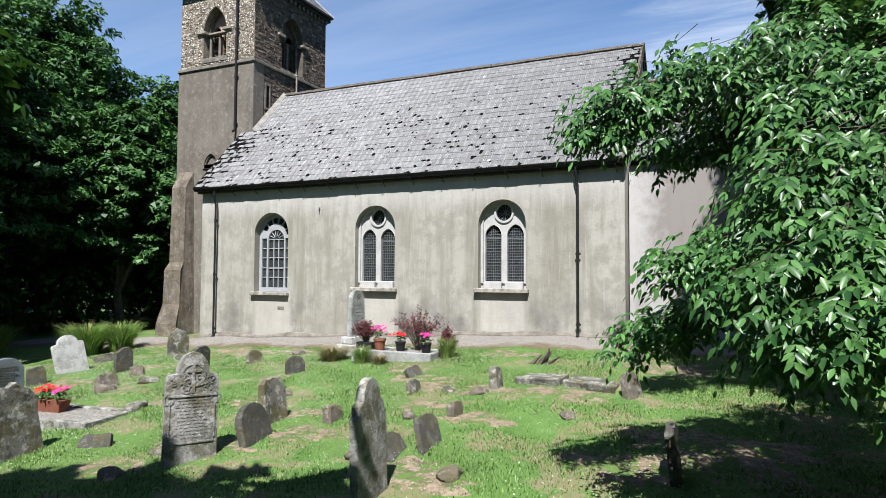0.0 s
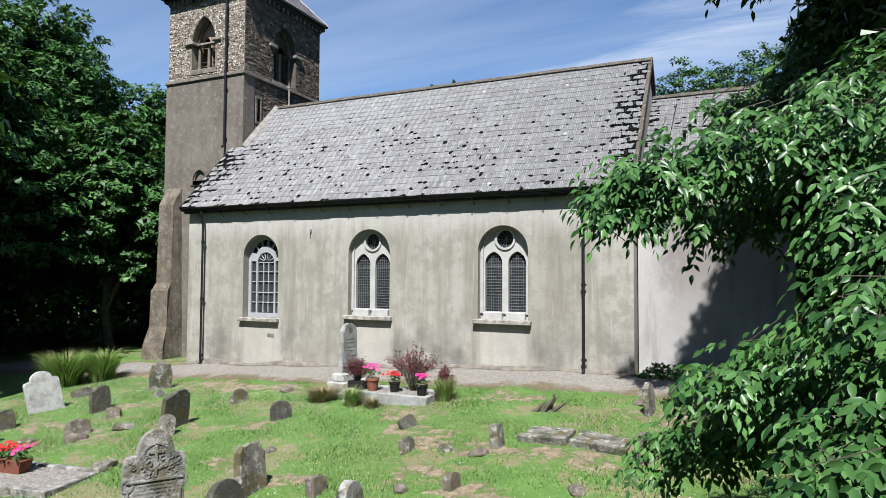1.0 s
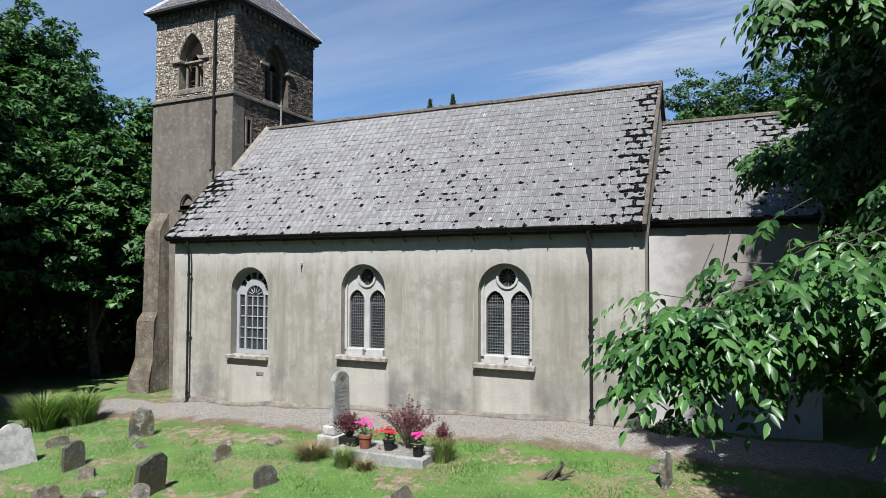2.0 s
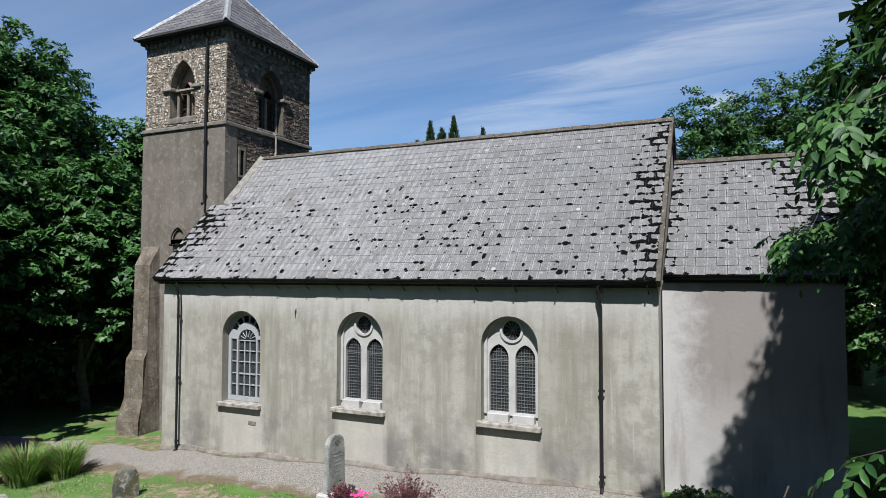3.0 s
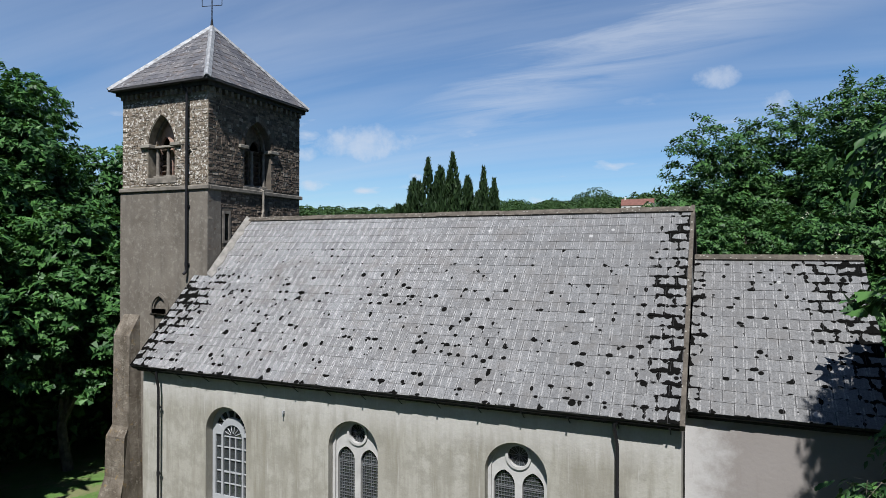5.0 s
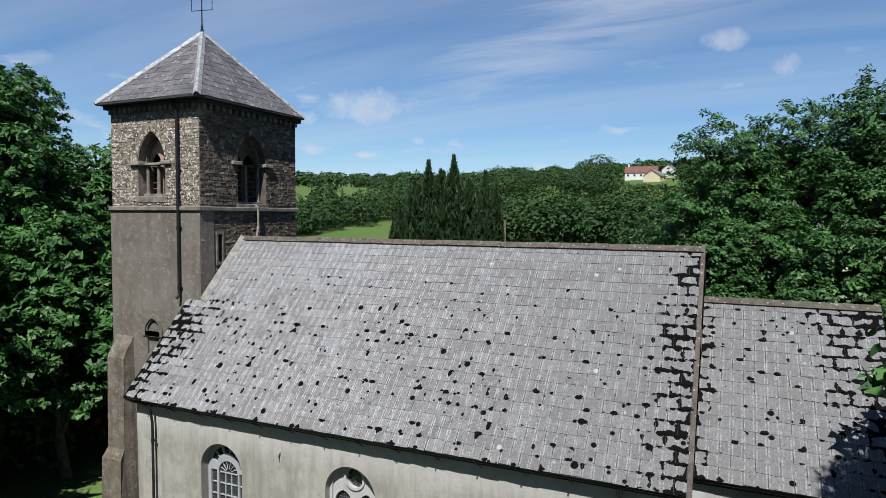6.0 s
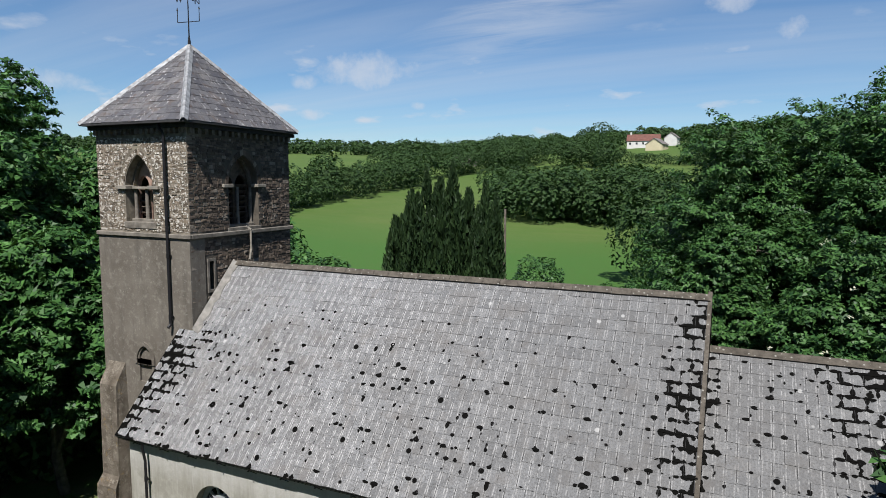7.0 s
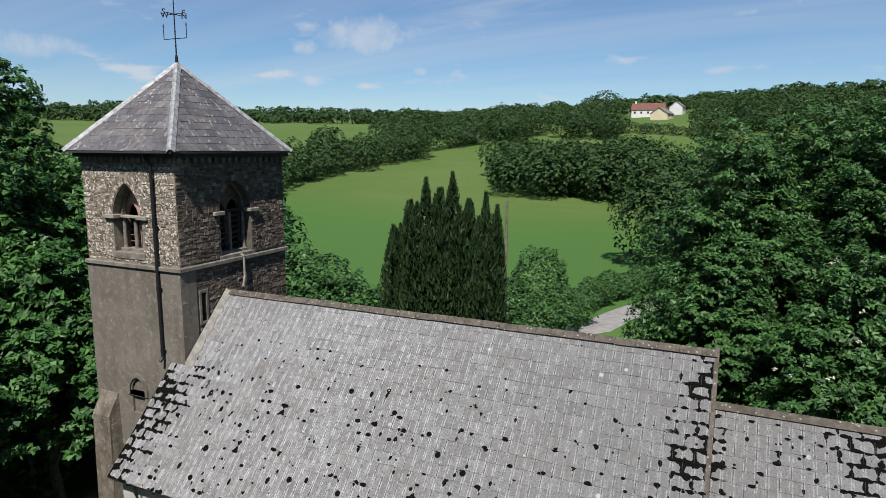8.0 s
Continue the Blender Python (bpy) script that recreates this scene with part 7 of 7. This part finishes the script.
def earth_patches():
    rng = random.Random(17)
    spots = [(-6.6, 6.4, 0.6), (-3.3, 6.3, 0.55), (-5.6, 7.3, 0.5), (-6.2, 8.2, 0.35), (-3.4, 8.5, 0.45), (-3.9, 10.1, 0.45), (-2.6, 10.25, 0.6), (-7.2, 5.5, 0.4), (-12.2, 9.4, 0.4), (-13.0, 11.0, 0.35), (-9.5, 8.3, 0.35),
             (-0.2, 8.3, 0.9), (-1.2, 7.4, 0.6), (-1.2, 12.6, 0.8), (-5.0, 10.2, 0.4), (-9.0, 13.0, 0.5), (-4.5, 13.2, 0.5), (-11.5, 13.1, 0.6), (-14.5, 13.0, 0.5), (-17.2, 15.6, 1.7), (-15.9, 14.2, 1.2), (-17.9, 14.4, 1.0), (-12.9, 13.3, 0.7), (-10.2, 13.2, 0.6), (-6.1, 11.6, 0.5), (-5.4, 10.6, 0.6), (-10.5, 10.2, 0.45), (-8.7, 10.4, 0.4), (-13.5, 9.4, 0.5), (-7.6, 8.6, 0.4), (-4.4, 9.0, 0.4), (-11.2, 9.0, 0.4)]
    V, F = [], []
    for x, y, r in spots:
        BARE.append((x, y, r))
        b, n = len(V), 44
        V.append((x, y, gz(x, y) + 0.016))
        for ring, rr in enumerate((0.45, 0.8, 1.0)):
            for i in range(n):
                a = 2 * math.pi * i / n
                q = r * rr * (1.35 + 0.3 * math.sin(3 * a + x) + 0.22 * math.sin(7 * a + y) + 0.16 * math.sin(11 * a + 2 * x))
                px, py = x + q * math.cos(a), y + q * 0.6 * math.sin(a)
                V.append((px, py, gz(px, py) + (0.015, 0.01, -0.012)[ring]))
        for i in range(n):
            j = (i + 1) % n
            F.append((b, b + 1 + i, b + 1 + j, b + 1 + j))
            for ring in range(2):
                o = b + 1 + ring * n
                F.append((o + i, o + n + i, o + n + j, o + j))
    me = bpy.data.meshes.new("earth_patches")
    me.from_pydata(V, [], [f if f[2] != f[3] else f[:3] for f in F])
    ob = part("earth_patches", me, M_EARTH, smooth=True)
    tagged(ob, "scuffed bare brown earth patches in the grass", "bare earth", kind="stuff")


earth_patches()


# ---- grass and clover ----
def grass():
    rng = np.random.default_rng(5)
    n = 420000
    x = rng.uniform(-17.5, 3.5, n)
    y = 3.0 + 11.2 * rng.random(n) ** 1.15
    lump = np.sin(x * 2.3 + np.sin(y * 1.7) * 1.4) * np.sin(y * 2.9 + x * 0.6)
    keep = rng.random(n) < 0.62 + 0.35 * lump
    for bx, by, br in BARE:
        a = np.arctan2((y - by) / 0.6, x - bx)
        q = np.hypot(x - bx, (y - by) / 0.6) / (br * (1.35 + 0.3 * np.sin(3 * a + bx) + 0.22 * np.sin(7 * a + by)))
        keep &= rng.random(n) < np.clip((q - 0.55) * 2.2, 0.06, 1)
    x, y, lump = x[keep], y[keep], lump[keep]
    n = len(x)
    z = land(x, y) - 0.005
    a = rng.uniform(0, 2 * np.pi, n)
    h = rng.uniform(0.018, 0.044, n) * (1 + 0.45 * lump) * np.where(rng.random(n) < 0.03, 2.0, 1.0)
    w = rng.uniform(0.003, 0.007, n) * 1.4
    dx, dy = np.cos(a), np.sin(a)
    bend = h * rng.uniform(0.2, 0.9, n)
    V = np.stack([np.stack([x - dy * w, y + dx * w, z], 1), np.stack([x + dy * w, y - dx * w, z], 1), np.stack([x + dx * bend, y + dy * bend, z + h], 1)], 1).reshape(-1, 3)
    ob = part("grass", mesh_arrays("grass", V, np.arange(n * 3).reshape(n, 3)), M_BLADE)
    tagged(ob, "short green churchyard grass", "grass", kind="stuff")
    # white clover and daisies
    m = 30000
    x, y = rng.uniform(-17, 2, m), rng.uniform(5.0, 13.4, m)
    dens = 0.5 + 0.5 * np.sin(x * 0.9 + 1.3) * np.sin(y * 1.1 + x * 0.3)
    k = rng.random(m) < 0.25 + 0.75 * dens * np.clip((-x - 2) / 10, 0.25, 1)
    x, y = x[k], y[k]
    z = land(x, y) + rng.uniform(0.02, 0.05, len(x))
    r = rng.uniform(0.0042, 0.0085, len(x))
    t = np.arange(6) * np.pi / 3
    V = np.stack([x[:, None] + r[:, None] * np.cos(t), y[:, None] + r[:, None] * np.sin(t), np.repeat(z[:, None], 6, 1) - 0.003 * (np.arange(6) % 2)], -1)
    top = np.stack([x, y, z + r * 0.9], 1)[:, None]
    V = np.concatenate([V, top], 1).reshape(-1, 3)
    b = np.arange(len(x))[:, None] * 7
    F = np.concatenate([np.concatenate([b + i, b + (i + 1) % 6, b + 6], 1) for i in range(6)], 0)
    ob = part("clover", mesh_arrays("clover", V, F), M_WHITEP)
    tagged(ob, "scattered white clover and daisy heads", "flowers", kind="stuff")


grass()


# ---- weather vane, lane pole, houses on the hill ----
def letter(ch, m, parent):
    cu = bpy.data.curves.new("letter", "FONT")
    cu.body, cu.size, cu.extrude, cu.align_x, cu.align_y = ch, 0.23, 0.012, "CENTER", "CENTER"
    tmp = bpy.data.objects.new("letter", cu)
    scene.collection.objects.link(tmp)
    bpy.context.view_layer.update()
    me = bpy.data.meshes.new_from_object(tmp.evaluated_get(bpy.context.evaluated_depsgraph_get()))
    bpy.data.objects.remove(tmp)
    bpy.data.curves.remove(cu)
    me.transform(m)
    part("letter", me, M_IRON, parent)


def weather_vane():
    ob = thing("weather_vane", tuple(T_APEX), "black iron weather vane with compass letters on the tower", "weather vane")
    a = T_APEX + Vector((0, 0, -0.1))
    top = a + Vector((0, 0, 2.6))
    part("rod", tube(bmesh.new(), a, top, 0.022, 0.012, 8), M_IRON, ob)
    bm = bmesh.new()
    tube(bm, a, a + Vector((0, 0, 0.35)), 0.07, 0.03, 10)
    bmesh.ops.create_uvsphere(bm, u_segments=12, v_segments=8, radius=0.05, matrix=Matrix.Translation(a + Vector((0, 0, 1.98))))
    bmesh.ops.create_uvsphere(bm, u_segments=12, v_segments=8, radius=0.06, matrix=Matrix.Translation(a + Vector((0, 0, 2.14))))
    part("finial", bm, M_IRON, ob)
    c = a + Vector((0, 0, 1.52))
    for ch, d in (("N", (0, 1)), ("E", (1, 0)), ("S", (0, -1)), ("W", (-1, 0))):
        e = c + Vector((d[0] * 0.3, d[1] * 0.3, 0))
        part("arm", tube(bmesh.new(), c, e, 0.012, 0.012, 6), M_IRON, ob)
        letter(ch, Matrix.Translation(e + Vector((d[0] * 0.08, d[1] * 0.08, 0.0))) @ Matrix.Rotation(radians(24), 4, "Z") @ Matrix.Rotation(radians(90), 4, "X"), ob)
    bm = bmesh.new()
    f = a + Vector((0, 0, 0.82))
    u = Vector((0.9, 0.42, 0.08))
    tube(bm, f - u * 0.34, f + u * 0.34, 0.012, n=6)
    for s in (-1, 1):
        tube(bm, f + u * 0.34 * s, f + u * 0.34 * s + Vector((0, 0, 0.36)), 0.012, n=6)
        tube(bm, f + u * 0.34 * s + Vector((0, 0, 0.36)), f + u * 0.34 * s + Vector((0, 0, 0.46)), 0.03, 0.002, n=6)
    part("fork", bm, M_IRON, ob)


weather_vane()


def pole():
    x, y = -17.35, 49.7
    z = gz(x, y)
    ob = thing("utility_pole", (x, y, z), "grey weathered wooden pole standing beside the lane", "utility pole")
    part("shaft", tube(bmesh.new(), (x, y, z - 0.3), (x, y, 8.85), 0.12, 0.09, 10), M_BUTT, ob)


pole()
M_HOUSE = plain("white_house_wall", (0.465, 0.4588, 0.4402), 0.85, vary=0.06, scale=0.5)
M_CREAM = plain("cream_house_wall", (0.434, 0.3844, 0.2604), 0.85, vary=0.06, scale=0.5)
M_TILE = plain("red_roof_tile", (0.115, 0.054, 0.043), 0.85, vary=0.25, scale=0.8)
M_GREYROOF = plain("grey_roof_tile", (0.124, 0.1116, 0.1054), 0.85, vary=0.25, scale=0.8)
M_PANE = plain("dark_pane", (0.0186, 0.0217, 0.0248), 0.15, vary=0.1)


def house(d, bearing, lift, turn, w, dep, h, rise, wall_m, roof_m, label, bays, chimney=True, gable_bays=0):
    x, y = far(d, bearing)
    z = gz(x, y) + lift
    ob = thing("house", (x, y, z), label, "house", "houses on the far hill")
    m = Matrix.Translation((x, y, z)) @ Matrix.Rotation(radians(bearing + turn), 4, "Z")
    bm = bmesh.new()
    prof = [(-dep / 2, -6), (dep / 2, -6), (dep / 2, h), (0, h + rise), (-dep / 2, h)]
    a = [bm.verts.new(m @ Vector((-w / 2, p, q))) for p, q in prof]
    b = [bm.verts.new(m @ Vector((w / 2, p, q))) for p, q in prof]
    for i in range(5):
        bm.faces.new((a[i], a[(i + 1) % 5], b[(i + 1) % 5], b[i]))
    bm.faces.new(list(reversed(a))); bm.faces.new(b)
    bmesh.ops.recalc_face_normals(bm, faces=bm.faces[:])
    part("wall", bm, wall_m, ob)
    ang = math.atan2(rise, dep / 2)
    L = math.hypot(rise, dep / 2) + 0.5
    for s in (-1, 1):
        mm = m @ Matrix.Translation((0, 0, h + rise + 0.12)) @ Matrix.Rotation(-s * ang, 4, "X")
        part("roof", boxes((-w / 2 - 0.4, w / 2 + 0.4, min(0, s * L), max(0, s * L), -0.1, 0.1), m=mm), roof_m, ob)
    if chimney:
        part("chimney", boxes((-w * 0.42, -w * 0.42 + 1.0, -0.5, 0.5, h + rise * 0.4, h + rise + 1.6), m=m), wall_m, ob)
    for i in range(bays):
        xx = -w / 2 + w * (i + 0.5) / bays
        part("window", boxes((xx - 0.6, xx + 0.6, -dep / 2 - 0.06, -dep / 2 - 0.02, h * 0.35, h * 0.35 + 1.3), m=m), M_PANE, ob)
    for i in range(gable_bays):
        part("window", boxes((w / 2 + 0.02, w / 2 + 0.06, -0.6, 0.6, h * 0.3 + i * 2.6, h * 0.3 + 1.2 + i * 2.6), m=m), M_PANE, ob)


house(430, 6.9, 0.5, -4, 20, 9, 3.6, 4.2, M_HOUSE, M_TILE, "long white house with red tiled roof", 5)
house(440, 4.6, 0.5, 78, 9, 8, 4.4, 3.2, M_HOUSE, M_GREYROOF, "small white gabled house", 2, False, 2)
house(395, 5.8, 0.0, 70, 10, 10, 3.0, 3.4, M_CREAM, M_GREYROOF, "cream bungalow with gabled end", 2, False, 1)
house(330, 22.7, 0.5, 5, 16, 7, 2.6, 1.6, M_GREYROOF, M_GREYROOF, "low grey farm shed among trees", 0, False)


# ---- roof slates, stones: the pieces, last ----
def lay_slates():
    for roof, origin, along_dir, up, length, (m_one, m_rest), singles in SLATE_JOBS:
        w, gauge = SLATE_W, SLATE_G
        m0 = slope_matrix(origin, along_dir, up)
        rows = int(round(up.length / gauge))
        g = up.length / rows
        meshes = []
        for s in range(8):
            v, f = slate_piece(w, g, 0.007, s)
            me = bpy.data.meshes.new("slate")
            me.from_pydata(v, [], f)
            me.materials.append(m_one)
            meshes.append((me, np.array(v), np.array(f)))
        r = random.Random(length)
        V, F, base = [], [], 0
        made = 0
        for j in range(rows):
            x = -w / 2 * (j % 2)
            while x < length - 0.02:
                a, b = max(0.0, x), min(length, x + w)
                k = r.randrange(8)
                if b - a > 0.06:
                    local = Matrix.Translation((a, j * g, 0.004 + r.uniform(0, 0.004))) @ Matrix.Rotation(r.uniform(-0.008, 0.008), 4, "Z") @ Matrix.Diagonal(((b - a) / w, 1, 1, 1))
                    # the tower takes the roof's upper west corner
                    p = m0 @ local @ Vector((w / 2, g / 2, 0))
                    skip = p.x < TX1 - 0.1 and p.y > TY0 - 0.05 and p.z > 4.5
                    if not skip:
                        if made < singles and p.x > -9.6:
                            ob = new("slate", meshes[k][0])
                            ob.parent = roof
                            ob.matrix_basis = m0 @ local
                            made += 1
                        else:
                            mm = np.array(m0 @ local)
                            V.append(meshes[k][1] @ mm[:3, :3].T + mm[:3, 3])
                            F.append(meshes[k][2] + base)
                            base += 8
                x += w
        if V:
            part("slate_rest", mesh_arrays("slate_rest", np.concatenate(V), np.concatenate(F)), m_rest, roof, kind="stuff")


lay_slates()


def lay_tower_slates():
    n = 13
    for s in range(4):
        a, b = T_CORNERS[s], T_CORNERS[(s + 1) % 4]
        mid = (a + b) / 2
        al, up = (b - a), T_APEX - mid
        half, H = al.length / 2, up.length
        m0 = slope_matrix(mid, al, up)
        r = random.Random(90 + s)
        g = H / n
        V, F, base = [], [], 0
        for j in range(n):
            y0, y1 = j * g, min((j + 1.1) * g, H)
            l0, l1 = half * (1 - y0 / H), half * (1 - y1 / H)
            x = -math.ceil(half / 0.36) * 0.36 - 0.18 * (j % 2)
            while x < half:
                w = 0.36
                q = [(max(-l0, x + 0.004), y0), (min(l0, x + w - 0.004), y0), (min(l1, x + w - 0.004), y1), (max(-l1, x + 0.004), y1)]
                if q[1][0] - q[0][0] > 0.03:
                    if q[2][0] < q[3][0]:
                        c = (q[2][0] + q[3][0]) / 2
                        q[2] = q[3] = (max(-l1, min(l1, c)), y1)
                    d = r.uniform(-0.012, 0.012)
                    lift = (0.022, 0.022, 0.006, 0.006)
                    top = [(px, py + (d if i < 2 else 0), z * 0.55 + r.uniform(-0.003, 0.003)) for i, ((px, py), z) in enumerate(zip(q, lift))]
                    bot = [(px, py, z - 0.014) for (px, py, z) in top]
                    f = [(0, 1, 2, 3), (4, 5, 1, 0), (5, 6, 2, 1), (7, 4, 0, 3)]
                    if s < 2:
                        me = bpy.data.meshes.new("slate")
                        me.from_pydata([m0 @ Vector(p) for p in top + bot], [], f)
                        part("slate", me, M_TSLATE, TOWER_ROOF)
                    else:
                        V += [m0 @ Vector(p) for p in top + bot]
                        F += [tuple(i + base for i in q4) for q4 in f]
                        base += 8
                x += w
        if V:
            part("slate_rest", mesh_arrays("slate_rest", [tuple(v) for v in V], F), M_TSLATE_J, TOWER_ROOF, kind="stuff")


lay_tower_slates()


def rubble(m, u0, u1, z0, z1, holes, keep, parent, seed, mat_one, mat_joined, singles, deep=1.0):
    """Irregular courses of roughly squared stones on a wall face; larger quoins at both ends."""
    r = random.Random(seed)
    units = []
    for s in range(10):
        j = lambda a: r.uniform(-a, a)
        c = [(0.03 + j(0.03), 0.04 + j(0.05)), (0.97 + j(0.03), 0.04 + j(0.05)), (0.97 + j(0.03), 0.96 + j(0.05)), (0.03 + j(0.03), 0.96 + j(0.05))]
        cx = [(0.5 + (x - 0.5) * 0.9, 0.5 + (z - 0.5) * 0.84) for x, z in c]
        v = [(x, -0.35 - r.uniform(0, 0.95), z) for x, z in cx] + [(x, 0.2, z) for x, z in c]
        f = [(3, 2, 1, 0), (0, 1, 5, 4), (1, 2, 6, 5), (2, 3, 7, 6), (3, 0, 4, 7)]
        me = bpy.data.meshes.new("stone")
        me.from_pydata(v, [], [tuple(reversed(q)) for q in f])
        me.materials.append(mat_one)
        me.update()
        units.append((me, np.array(v), np.array([tuple(reversed(q)) for q in f[:]])))
    V, F, base, made, z = [], [], 0, 0, z0
    course = 0
    while z < z1 - 0.04:
        h = min(r.uniform(0.05, 0.115), z1 - z)
        u = u0
        first = True
        while u < u1 - 0.03:
            w = r.uniform(0.07, 0.25)
            if first:
                w = (0.32, 0.2)[course % 2]
                first = False
            if u1 - (u + w) < 0.12:
                w = u1 - u
            tests = [(u + w * a, z + h * b) for a in (0.05, 0.5, 0.95) for b in (0.1, 0.9)]
            if keep(u + w / 2, z + h / 2) and not any(inside(q, *p) for q in holes for p in tests):
                k = r.randrange(10)
                loc = m @ Matrix.Translation((u, 0, z + r.uniform(-0.022, 0.012))) @ Matrix.Rotation(r.uniform(-0.05, 0.05), 4, "Y") @ Matrix.Diagonal((w * r.uniform(0.9, 1.05), r.uniform(0.015, 0.06) * deep, h * r.uniform(0.75, 1.3), 1))
                if made < singles and r.random() < 0.35:
                    ob = new("stone", units[k][0])
                    ob.parent = parent
                    ob.matrix_basis = loc
                    made += 1
                else:
                    mm = np.array(loc)
                    V.append(units[k][1] @ mm[:3, :3].T + mm[:3, 3]); F.append(units[k][2] + base); base += 8
            u += w
        z += h
        course += 1
    part("stone_rest", mesh_arrays("stone_rest", np.concatenate(V), np.concatenate(F)), mat_joined, parent, kind="stuff")


def roof_line(u, z):
    """Whether a place on the tower's east face stands clear above the nave's roof."""
    return z > EZ + (RZ - EZ) * (1 - abs(u - RY) / (RY - EY)) + 0.1


hood_s = pointed_arch(-17.58, 1.38, 10.73, 10.74, 11.8)
hood_e = pointed_arch(19.8, 1.56, 10.8, 10.81, 11.84)
bell_wall = [o for o in church.children if o.name.startswith("tower_wall")]
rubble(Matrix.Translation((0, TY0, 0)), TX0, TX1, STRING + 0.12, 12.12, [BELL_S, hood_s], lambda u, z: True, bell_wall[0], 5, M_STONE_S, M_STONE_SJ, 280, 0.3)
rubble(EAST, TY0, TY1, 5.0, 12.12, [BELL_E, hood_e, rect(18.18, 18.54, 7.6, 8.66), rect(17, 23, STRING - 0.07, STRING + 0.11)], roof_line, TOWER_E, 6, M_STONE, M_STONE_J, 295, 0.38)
